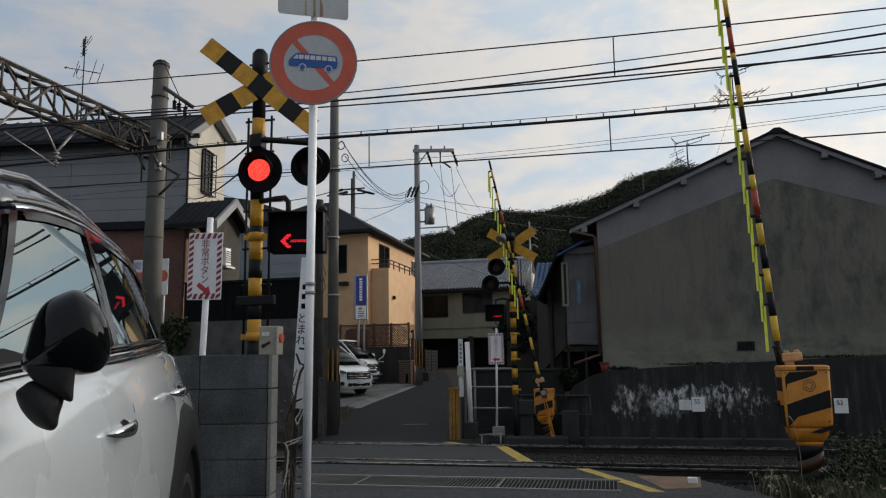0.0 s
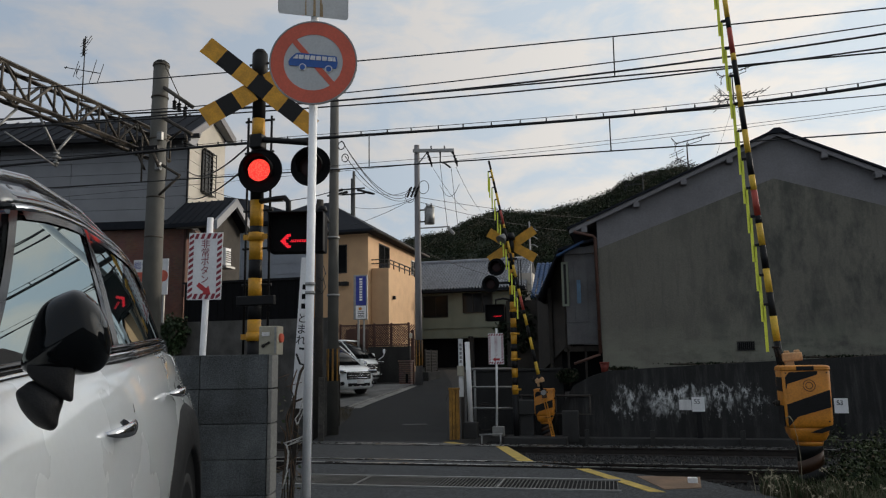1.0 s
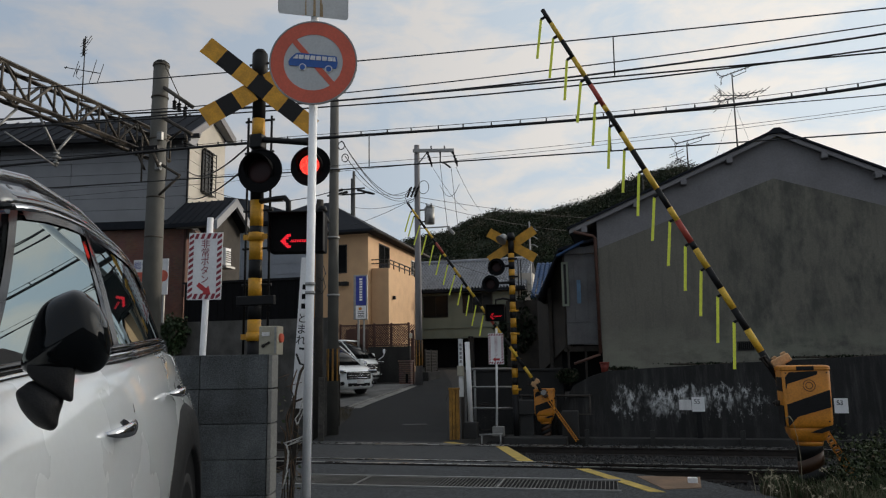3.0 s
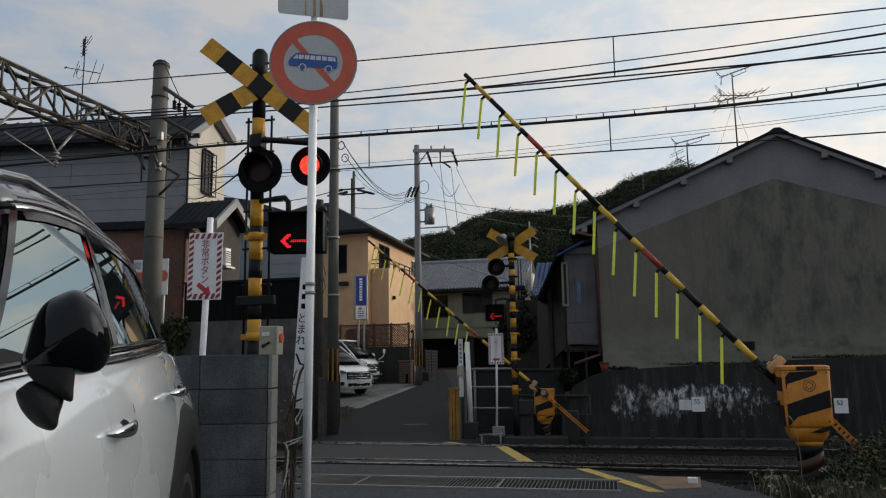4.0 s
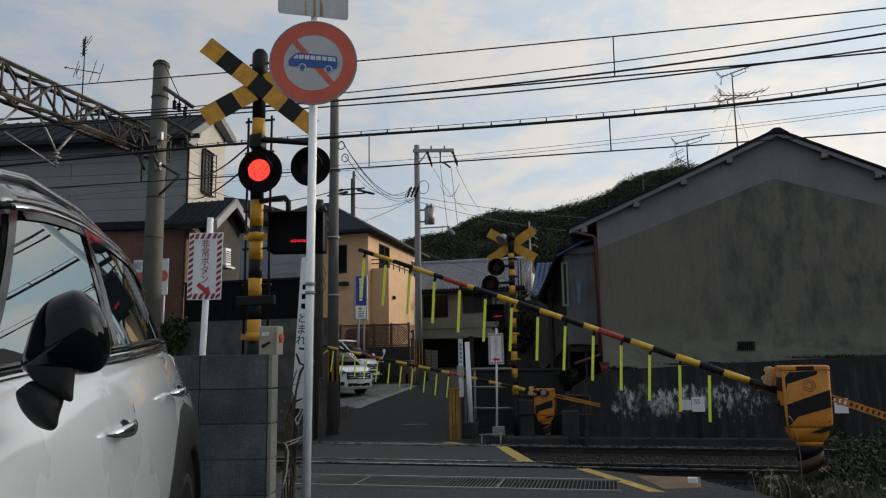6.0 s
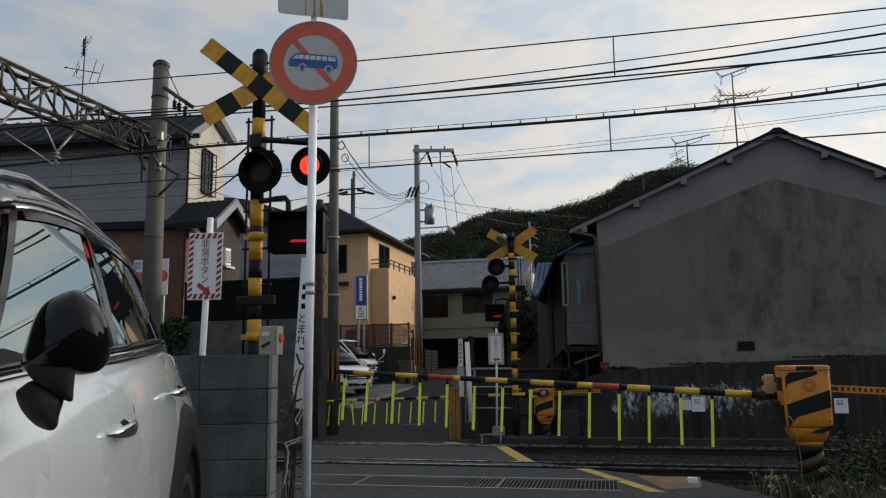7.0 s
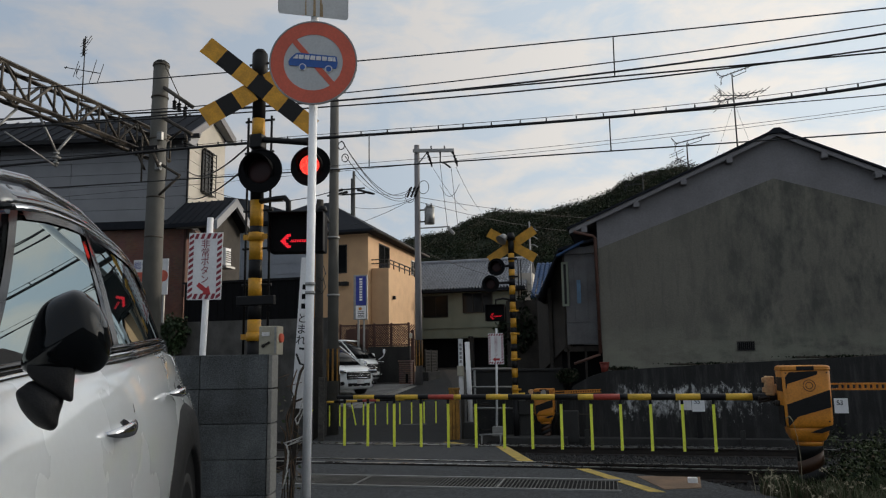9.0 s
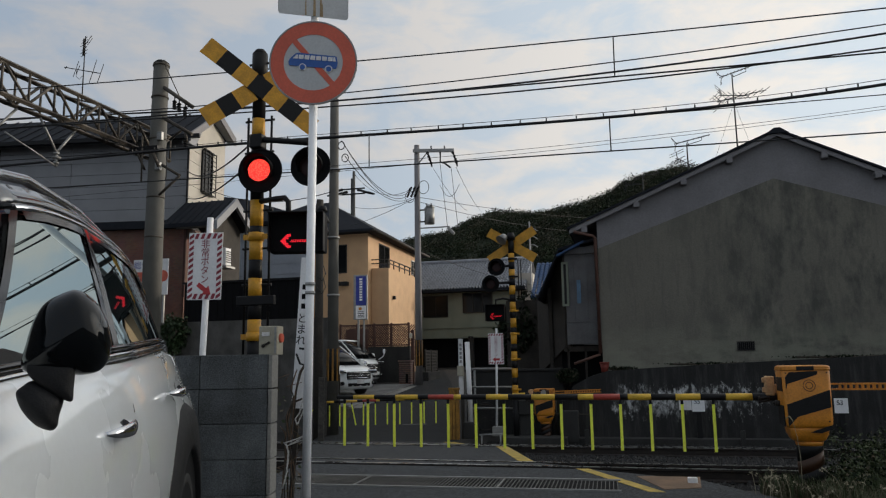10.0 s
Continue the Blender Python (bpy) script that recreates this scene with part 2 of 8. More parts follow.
    "car_glass": gloss("car_glass", (0.012, 0.016, 0.018), 0.01, 5.2),
    "mirror_black": gloss("mirror_black", (0.004, 0.005, 0.006), 0.045, 1.34),
    "car_pillar": gloss("car_pillar", (0.008, 0.009, 0.011), 0.10, 1.33),
    "cant_gloss": gloss("cant_gloss", (0.03, 0.034, 0.04), 0.05, 2.5),
    "rail_silver": gloss("rail_silver", (0.34, 0.35, 0.37), 0.16, 1.5, 0.85),
    "car_black": gloss("car_black", (0.004, 0.004, 0.005), 0.06, 1.45),
    "car_trim": mat("car_trim", (0.010, 0.010, 0.011), 0.6, scale=20, vary=0.2, bump=0.15, fine=200, spec=0.25),
    "chrome": gloss("chrome", (0.75, 0.75, 0.76), 0.06, 1.5, 1.0),
    "tyre": mat("tyre", (0.015, 0.015, 0.015), 0.85, vary=0.2, bump=0.3),
    "rust_stain": mat("rust_stain", (0.42, 0.30, 0.16), 0.7, scale=12, vary=0.35, bump=0.1),
    "beige": mat("beige", (0.42, 0.39, 0.30), 0.55, scale=6, vary=0.15, bump=0.1, stain=0.3, stain_scale=5),
    "lens_off": gloss("lens_off", (0.02, 0.002, 0.002), 0.5, 1.4),
    "lamp_on": led_glow("lamp_on", (0.85, 0.018, 0.014), (1.0, 0.16, 0.10), 1.3, 70),
    "led_on": glow("led_on", (1.0, 0.02, 0.04), 0.75),
    "pale_blue": mat("pale_blue", (0.13, 0.24, 0.36), 0.5, scale=8, vary=0.3, bump=0.1, stain=0.3, stain_scale=4),
    "leaf": mat("leaf", (0.015, 0.024, 0.010), 0.75, scale=0.35, vary=0.4, bump=0.0, col2=(0.008, 0.014, 0.006), spec=0.2),
    "leaf_deep": mat("leaf_deep", (0.036, 0.048, 0.022), 0.75, scale=0.35, vary=0.3, bump=0.0, col2=(0.022, 0.032, 0.015), spec=0.2),
    "leaf_autumn": mat("leaf_autumn", (0.058, 0.046, 0.022), 0.7, scale=0.5, vary=0.3, bump=0.0, col2=(0.03, 0.034, 0.013)),
    "bark": mat("bark", (0.07, 0.055, 0.04), 0.9, scale=8, vary=0.4, bump=0.6),
    "grass": mat("grass", (0.045, 0.064, 0.020), 0.75, scale=3, vary=0.3, bump=0.0, col2=(0.04, 0.06, 0.018)),
    "grass_dry": mat("grass_dry", (0.115, 0.095, 0.056), 0.8, scale=3, vary=0.3, bump=0.0, col2=(0.09, 0.075, 0.04)),
}

M["car_glass"].node_tree.nodes["Principled BSDF"].inputs["Specular Tint"].default_value = (0.86, 1.0, 1.0, 1)


# ---- mesh helpers ----
def box(bm, c, s, m=None, mi=0, bevel=0.0):
    """A box of size s centred at c, turned by the matrix m, with bevelled edges where bevel > 0."""
    v = bmesh.ops.create_cube(bm, size=1.0, matrix=Matrix.Translation(c) @ (m or Matrix()) @ Matrix.Diagonal((*s, 1)))["verts"]
    fs = {f for q in v for f in q.link_faces}
    for f in fs:
        f.material_index = mi
    if bevel:
        es = list({e for q in v for e in q.link_edges})
        r = bmesh.ops.bevel(bm, geom=es, offset=bevel, segments=2, profile=0.5, affect="EDGES")
        for f in r["faces"]:
            f.material_index = mi
    return v


def rod(bm, a, b, r, r2=None, seg=10, mi=0, smooth=True):
    """A round bar from a to b, radius r at a and r2 at b."""
    a, b = Vector(a), Vector(b)
    d = b - a
    m = Matrix.Translation((a + b) / 2) @ d.to_track_quat("Z", "Y").to_matrix().to_4x4()
    v = bmesh.ops.create_cone(bm, cap_ends=True, segments=seg, radius1=r, radius2=r if r2 is None else r2, depth=d.length, matrix=m)["verts"]
    for f in {f for q in v for f in q.link_faces}:
        f.material_index = mi
        f.smooth = smooth and len(f.verts) == 4
    return v


def tube(bm, pts, r, seg=8, mi=0):
    """A bent round bar through the points."""
    pts = [Vector(p) for p in pts]
    rings = []
    for i, p in enumerate(pts):
        d = (pts[min(i + 1, len(pts) - 1)] - pts[max(i - 1, 0)]).normalized()
        q = d.to_track_quat("Z", "Y")
        rings.append([bm.verts.new(p + q @ Vector((r * math.cos(k * math.tau / seg), r * math.sin(k * math.tau / seg), 0))) for k in range(seg)])
    for A, B in zip(rings, rings[1:]):
        for k in range(seg):
            f = bm.faces.new((A[k], A[(k + 1) % seg], B[(k + 1) % seg], B[k]))
            f.smooth, f.material_index = True, mi
    for ring, flip in ((rings[0], True), (rings[-1], False)):
        f = bm.faces.new(list(reversed(ring)) if flip else ring)
        f.material_index = mi


def prism(bm, poly, a, b, axis="y", mi=0):
    """A polygon in the plane across the axis, drawn out from a to b along it."""
    def at(p, h):
        return {"y": (p[0], h, p[1]), "x": (h, p[0], p[1]), "z": (p[0], p[1], h)}[axis]
    A, B = [bm.verts.new(at(p, a)) for p in poly], [bm.verts.new(at(p, b)) for p in poly]
    fs = [bm.faces.new(A), bm.faces.new(list(reversed(B)))]
    for k in range(len(poly)):
        j = (k + 1) % len(poly)
        fs.append(bm.faces.new((A[k], B[k], B[j], A[j])))
    for f in fs:
        f.material_index = mi
    bmesh.ops.recalc_face_normals(bm, faces=fs)


def loft(bm, rings, closed=True, caps=True, mi=0, smooth=True):
    """A skin over rings of points."""
    R = [[bm.verts.new(p) for p in ring] for ring in rings]
    fs = []
    for A, B in zip(R, R[1:]):
        n = len(A)
        for k in range(n if closed else n - 1):
            fs.append(bm.faces.new((A[k], A[(k + 1) % n], B[(k + 1) % n], B[k])))
    if caps:
        fs += [bm.faces.new(R[0]), bm.faces.new(list(reversed(R[-1])))]
    for f in fs:
        f.smooth, f.material_index = smooth, mi
    bmesh.ops.recalc_face_normals(bm, faces=fs)


def part(name, bm, material, parent=None, label="", m=None):
    """Links a bmesh as one mesh object under a thing or a part."""
    me = bpy.data.meshes.new(name)
    bm.to_mesh(me)
    bm.free()
    for q in material if isinstance(material, (list, tuple)) else [material]:
        me.materials.append(M[q])
    ob = new(name, me)
    ob.parent = parent
    if m is not None:
        ob.matrix_basis = m
    return tagged(ob, label)


def thing(name, label, category, m=None, group="", kind=""):
    ob = new(name)
    ob.empty_display_size = 0.1
    ob.matrix_basis = m or Matrix()
    return tagged(ob, label, category, group, kind)


def solid(name, bm, material, label, category, group="", kind="", m=None):
    """A thing that is one plain mesh."""
    return tagged(part(name, bm, material, None, label, m), label, category, group, kind)


def boxes(name, material, parent, *bs, label="", bevel=0.0, m=None):
    bm = bmesh.new()
    for c, s in bs:
        box(bm, c, s, bevel=bevel)
    return part(name, bm, material, parent, label, m)


def words(name, text, size, material, parent, m, label="", thick=0.001):
    """Lettering laid flat in its own x-y plane, middle at its origin."""
    c = bpy.data.curves.new(name, "FONT")
    c.body, c.size, c.align_x, c.align_y, c.extrude = text, size, "CENTER", "CENTER", thick
    c.materials.append(M[material])
    ob = new(name, c)
    ob.parent = parent
    ob.matrix_basis = m
    return tagged(ob, label)


FACE = pose(0, 0, 0, 90, 0, 0)      # turns a flat drawing to face -y

# ---- ground, road, railway ----
PROFILE = [(-40, 0.2), (2, 0.16), (5.5, 0.08), (7.2, 0.0), (9.05, 0.0), (10.15, -0.10), (12.88, -0.20), (13.95, -0.30), (15.0, -0.37), (17, -0.40), (21, -0.26), (25, -0.06), (31, 0.28), (41, 0.78), (60, 1.4), (200, 6.0), (4000, 6.0)]


def road_z(y):
    return float(np.interp(y, [p[0] for p in PROFILE], [p[1] for p in PROFILE]))


def bed_z(y):
    """The trackbed and open ground beside the road."""
    cut = float(np.interp(y, [7.6, 8.6, 16.0, 17.0], [0.03, 0.15, 0.15, 0.04]))
    return road_z(y) - cut


bm = bmesh.new()
ys = sorted({*np.linspace(-60, 0, 7), *np.linspace(0, 30, 61), *np.linspace(32, 80, 13), 120, 200, 400, 1000, 4000})
xs = [-4000, -1000, -300, -120, -60, *np.linspace(-40, 24, 33), 60, 120, 300, 1000, 4000]
grid = [[bm.verts.new((x, y, bed_z(y))) for x in xs] for y in ys]
for A, B in zip(grid, grid[1:]):
    for k in range(len(xs) - 1):
        bm.faces.new((A[k], A[k + 1], B[k + 1], B[k])).smooth = True
solid("ground", bm, "earth", "bare brown earth and gravel beside the railway", "ground", kind="structure")

EDGE_L = [(-40, -4.4), (5.0, -4.4), (7.3, -4.0), (9.0, -4.2), (14.0, -6.4), (15.8, -7.05), (17.6, -7.32), (20.9, -8.2), (22.8, -8.85), (25, -9.02), (28, -9.1), (31.3, -9.3), (41, -12.6), (60, -20)]
LINE_R = [(7.0, 0.5), (7.6, 0.18), (9.03, -0.62), (10.2, -1.36), (12.9, -2.2), (13.9, -3.05), (14.8, -3.55), (16.75, -4.2)]
EDGE_R = [(-40, 3.0), (5.0, 2.2), (6.8, 1.5), (7.62, 1.0), (7.95, 0.62), (8.5, 0.62), (8.53, -0.32), (9.03, -0.62), (10.2, -1.36), (12.9, -2.2), (13.9, -3.05), (14.8, -3.55), (16.75, -4.2), (25.2, -6.4), (31, -7.6), (40, -10.2), (60, -17)]


def edge(tab, y):
    return float(np.interp(y, [p[0] for p in tab], [p[1] for p in tab]))


def road_strip(name, y0, y1, material, label, n=60, lift=0.0, thick=0.3):
    bm = bmesh.new()
    rows = []
    for y in np.linspace(y0, y1, n):
        z = road_z(y) + lift
        a, b = edge(EDGE_L, y), edge(EDGE_R, y)
        rows.append([(a, y, z - thick), (a, y, z), *[(a + (b - a) * k / 6, y, z) for k in range(1, 6)], (b, y, z), (b, y, z - thick)])
    loft(bm, rows, smooth=False)
    return solid(name, bm, material, label, "road", kind="structure")


road_strip("road", -30, 8.93, "asphalt", "dark grey asphalt lane running up to the level crossing")
road_strip("road_beyond", 15.0, 58, "asphalt_new", "dark asphalt lane climbing beyond the level crossing", n=40)

# ---- crossing panels and rails ----
TRACKS = [(9.06, 10.14), (12.88, 13.95)]     # y of the two rails of each track


def rail(y, z):
    t = thing("rail", "worn steel rail with a rusty web, bright on top", "rail", pose(0, y, z - 0.14), group="railway rails")
    bm = bmesh.new()
    prism(bm, [(-0.06, 0), (0.06, 0), (0.06, 0.012), (0.012, 0.028), (0.012, 0.10), (0.032, 0.112), (0.032, 0.134), (-0.032, 0.134), (-0.032, 0.112), (-0.012, 0.10), (-0.012, 0.028), (-0.06, 0.012)], -60, 40, "x")
    part("web", bm, "rust", t)
    boxes("running_surface", "rail_top", t, ((-10, 0, 0.137), (100, 0.056, 0.008)), label="bright steel running surface")
    return t


for pair in TRACKS:
    for y in pair:
        rail(y, road_z(y) + 0.012)

# sleepers and ballast
for k in range(46):
    x = -16 + 0.62 * k
    for a, b in TRACKS:
        ym = (a + b) / 2
        xr = edge(EDGE_R, ym)
        if edge(EDGE_L, ym) - 0.2 < x < xr + 0.2:
            continue
        bm = bmesh.new()
        box(bm, (0, 0, 0), (0.2, 2.1, 0.14), Matrix.Rotation(math.atan2(road_z(b) - road_z(a), b - a), 4, "X"), bevel=0.012)
        solid("sleeper", bm, "wood_dark", "weathered dark wooden sleeper under the rails", "sleeper", group="railway sleepers", m=pose(x, ym, road_z(ym) - 0.235))


def panel(name, y0, y1, material, label, n=3, lift=0.0):
    return road_strip(name, y0, y1, material, label, n, lift, 0.2)


panel("crossing_panel_1", 9.15, 10.05, "asphalt_old", "worn grey crossing panel between the rails")
panel("crossing_panel_2", 10.24, 12.79, "asphalt_old", "worn grey crossing panel between the two tracks")
panel("crossing_panel_3", 12.98, 13.86, "asphalt_old", "worn grey crossing panel between the rails")
panel("crossing_panel_4", 14.05, 14.99, "asphalt_old", "worn grey crossing panel beyond the tracks")


def edge_line(y0, y1, w0=0.27):
    """A worn yellow line along the crossing's edge."""
    bm = bmesh.new()
    rows = []
    for y in np.linspace(y0, y1, 6):
        x, z = edge(LINE_R, y), road_z(y) + 0.006
        rows.append([(x - w0, y, z - 0.004), (x - w0, y, z), (x - 0.02, y, z), (x - 0.02, y, z - 0.004)])
    loft(bm, rows, smooth=False)
    return solid("edge_line", bm, "road_yellow", "worn yellow line painted along the crossing's edge", "road marking", kind="structure")


for a, b, w in ((7.5, 8.92, 0.17), (10.26, 12.77, 0.22), (14.06, 14.95, 0.27)):
    edge_line(a, b, w)

# steel grating over the drain before the tracks
g = thing("drain_grating", "rusty steel drain grating across the lane", "grating", pose(-1.95, 7.72, 0, 0, 0, 1.9) @ pose(1.95, -7.825, 0), kind="structure")
boxes("frame", "steel", g, ((-1.95, 7.5, 0.008), (3.5, 0.04, 0.022)), ((-1.95, 8.15, 0.008), (3.5, 0.04, 0.022)), ((-2.9, 7.82, 0.004), (0.02, 0.62, 0.02)), ((-1.4, 7.82, 0.004), (0.02, 0.62, 0.02)))
for k in range(87):
    boxes("bar", "grating_steel", g, ((-3.67 + k * 0.04, 7.825, 0.004), (0.008, 0.62, 0.02)))
# flat black sheet between the bars stands in for the drain's shaded depth
boxes("drain_dark", "black_matt", g, ((-1.95, 7.825, 0.003), (3.44, 0.62, 0.002)))

# ---- overhead line ----
def wire(name, pts, r, label, material="cable", group="overhead wires"):
    bm = bmesh.new()
    tube(bm, pts, r, 6)
    return solid(name, bm, material, label, "wire", group=group)


def span(y, bend, x0=-60, x1=40, left=-11.3, right=8.0):
    """A wire along the railway: its height follows the sag between two poles and runs straight on beyond them."""
    def height(x):
        q = min(max(x, left), right)
        return float(np.polyval(bend, q) + np.polyval(np.polyder(np.array(bend)), q) * (x - q))
    return [(x, y, height(x)) for x in (x0, -30, *np.linspace(left, right, 30), x1)]


NEAR_MESSENGER, NEAR_CONTACT, NEAR_FEEDER = (0.00135, -0.02133, 5.50980), (0.00073, -0.01932, 4.94779), (0.00523, 0.00381, 4.99576)
POLE_FEEDERS = ((0.00236, 0.01728, 7.47123), (0.00352, 0.01771, 7.25420))
FAR_MESSENGER, FAR_CARRIER, FAR_SIGNAL = (0.00041, 0.00567, -0.00419, 5.64512), (0.00038, 0.00490, -0.00318, 5.74574), (0.00089, -0.01501, 5.63625)
FAR_CONTACT = (0.00023, -0.01597, 5.00073)
wire("messenger_wire", span(9.6, NEAR_MESSENGER), 0.009, "black messenger wire above the contact wire")
wire("contact_wire", span(9.6, NEAR_CONTACT, left=-4.0), 0.011, "taut black contact wire over the near track")
wire("feeder_cable", span(9.9, NEAR_FEEDER, left=-4.0), 0.011, "thick black feeder cable along the railway")
wire("feeder_cable", span(15.3, POLE_FEEDERS[0]), 0.013, "black feeder cable hung from the catenary pole's bracket")
wire("feeder_cable", span(15.3, POLE_FEEDERS[1]), 0.021, "thick black feeder cable hung from the catenary pole's bracket")
wire("contact_wire", span(13.4, FAR_CONTACT), 0.013, "taut black contact wire over the far track")
mc = wire("messenger_cable", span(13.4, FAR_MESSENGER, left=-9.5, right=5.0), 0.028, "thick black messenger cable over the far track")
for k in range(34):
    x = -10.9 + 0.53 * k + 0.012 * ((k * 7) % 5 - 2)
    z = float(np.polyval(FAR_MESSENGER, x))
    boxes("clip", "cable", mc, ((x, 13.4, z + 0.045), (0.022, 0.022, 0.075)))
wire("signal_wire", span(13.4, FAR_CARRIER, left=-9.5, right=5.0), 0.006, "thin wire clipped above the messenger cable")
wire("signal_wire", span(13.4, FAR_SIGNAL, left=-7.0), 0.009, "thin wire below the messenger cable")
wire("power_wire", span(16.0, (0.00293, 0.02503, 5.98338), left=-5.0), 0.005, "thin power wire along the railway")
wire("power_wire", span(16.0, (0.00236, 0.03143, 5.90118), left=-5.0), 0.005, "thin power wire along the railway")
for x in (-9.5, -4.9, -0.22, 4.4):
    wire("dropper", [(x, 13.4, float(np.polyval(FAR_SIGNAL, x))), (x, 13.4, float(np.polyval(FAR_CONTACT, x)))], 0.012, "thin dropper rod between messenger and contact wire", "cable")
wire("dropper", [(-0.055, 9.6, float(np.polyval(NEAR_MESSENGER, -0.055))), (-0.06, 9.6, float(np.polyval(NEAR_CONTACT, -0.06)))], 0.010, "thin dropper rod between messenger and contact wire", "cable")

# ---- catenary pole with its lattice beam ----
def catenary_pole():
    t = thing("catenary_pole", "round grey concrete catenary pole carrying a lattice beam", "pole", pose(-11.33, 15.6, bed_z(15.6)))
    bm = bmesh.new()
    rod(bm, (0, 0, 0), (0, 0, 9.43), 0.26, 0.185, 20)
    part("shaft", bm, "pole_concrete", t)
    for a, b, r in (((0.18, -0.1, 9.33), (0.64, -0.1, 8.44), 0.013), ((0.18, -0.1, 8.74), (1.03, -0.1, 8.13), 0.050), ((0.18, -0.1, 7.95), (1.03, -0.1, 7.43), 0.045), ((0.40, -0.1, 7.34), (0.80, -0.1, 7.62), 0.030), ((0.84, -0.1, 7.50), (0.88, -0.1, 7.25), 0.040),
                    ((0.15, -0.1, 6.76), (0.73, -0.1, 6.41), 0.035), ((0.15, -0.1, 5.95), (0.73, -0.1, 6.41), 0.035), ((-0.41, -0.3, 7.12), (-0.20, -0.2, 6.60), 0.030), ((-0.22, -0.3, 7.14), (-0.21, -0.3, 6.28), 0.022), ((0.05, -0.25, 7.0), (0.20, -0.2, 6.65), 0.04)):
        bm = bmesh.new()
        rod(bm, a, b, r, None, 8)
        part("bracket", bm, "truss", t)
    for x, z in ((0.50, 8.42), (0.63, 8.34), (0.81, 8.22), (0.86, 7.42)):
        bm = bmesh.new()
        for i in range(4):
            rod(bm, (x, -0.1, z - 0.06 - 0.06 * i), (x, -0.1, z - 0.10 - 0.06 * i), 0.035, 0.06, 10)
        rod(bm, (x, -0.1, z + 0.03), (x, -0.1, z - 0.30), 0.015, None, 8)
        part("insulator", bm, "black", t)
    boxes("clamp_plate", "steel", t, ((0.17, -0.16, 7.45), (0.14, 0.10, 0.22)), bevel=0.01)
    boxes("clamp_plate", "steel", t, ((0.15, -0.16, 6.68), (0.14, 0.10, 0.20)), bevel=0.01)
    bm = bmesh.new()
    rod(bm, (0, 0, 9.43), (0, 0, 9.50), 0.195, 0.12, 20)
    part("cap", bm, "concrete_dark", t)
    boxes("beam_seat", "black", t, ((-0.2, -0.15, 7.13), (0.80, 0.3, 0.10)))
    for z in (4.9, 5.9, 7.4, 8.5, 9.35):
        bm = bmesh.new()
        rod(bm, (0, 0, z), (0, 0, z + 0.045), 0.245 - 0.004 * z, None, 20)
        part("steel_band", bm, "truss", t)
    return t


catenary_pole()


def lattice_beam():
    """Four rusty chords with zigzag bracing, from the pole over the tracks."""
    t = thing("lattice_beam", "rusty steel lattice beam spanning the tracks", "beam", pose(-12.0, 16.8, 6.74))
    L, w = 16.5, 0.18

    def lo(y):
        return -0.06 + 0.012 * (y + 1.2)

    def hi(y):
        return 0.60 + 0.008 * (y + 1.2)
    for sx in (-w, w):
        for f in (lo, hi):
            bm = bmesh.new()
            for a, b in ((0.0, -5.0), (-5.0, -L)):
                rod(bm, (sx, a, f(a)), (sx, b, f(b)), 0.055, None, 4, smooth=False)
            part("chord", bm, "truss", t)
    n = 24
    for sx in (-w, w):
        for k in range(n):
            y0, y1 = -L * k / n, -L * (k + 1) / n
            bm = bmesh.new()
            rod(bm, (sx, y0, lo(y0) if k % 2 else hi(y0)), (sx, y1, hi(y1) if k % 2 else lo(y1)), 0.032, None, 6)
            rod(bm, (sx, y0, lo(y0)), (sx, y0, hi(y0)), 0.026, None, 6)
            part("brace", bm, "truss", t)
    for f in (lo, hi):
        for k in range(n):
            y0, y1 = -L * k / n, -L * (k + 1) / n
            bm = bmesh.new()
            rod(bm, (-w if k % 2 else w, y0, f(y0)), (w if k % 2 else -w, y1, f(y1)), 0.018, None, 6)
            part("brace", bm, "truss", t)
    for y in (-3.58, -5.25, -9.2):
        for dy in (-0.55, 0.55):
            bm = bmesh.new()
            rod(bm, (-w, y + dy, lo(y + dy)), (-w, y, -0.76), 0.028, None, 8)
            part("hanger", bm, "steel", t)
        bm = bmesh.new()
        for i in range(3):
            rod(bm, (-w, y, -0.76 - 0.11 * i), (-w, y, -0.81 - 0.11 * i), 0.06 + 0.05 * (i % 2), 0.06, 14)
        rod(bm, (-w, y, -0.74), (-w, y, -1.09), 0.035, None, 10)
        part("insulator", bm, "steel", t, "pale ribbed insulator")
        bm = bmesh.new()
        rod(bm, (-w, y, -1.07), (-w, y - 1.4, -0.72), 0.018, None, 8)
        part("steady_arm", bm, "steel", t)
    return t


lattice_beam()

# ---- crossing gates ----
BAR = [-0.20, -0.50, -0.75, -0.99, -1.23, -1.47, -1.70, -1.78, -2.05, -2.21, -2.45, -2.70, -2.95, -3.19, -3.47, -3.55, -3.84, -3.96, -4.22, -4.47, -4.72, -4.92]
BAR_COL = [1, 0, 1, 0, 1, 0, 1, 2, 0, 1, 0, 1, 0, 1, 0, 2, 1, 0, 1, 0, 1]
HANG = [-4.83, -4.55, -4.24, -3.93, -3.62, -3.31, -3.00, -2.70, -2.39, -2.08, -1.78, -1.48, -1.17, -0.87]


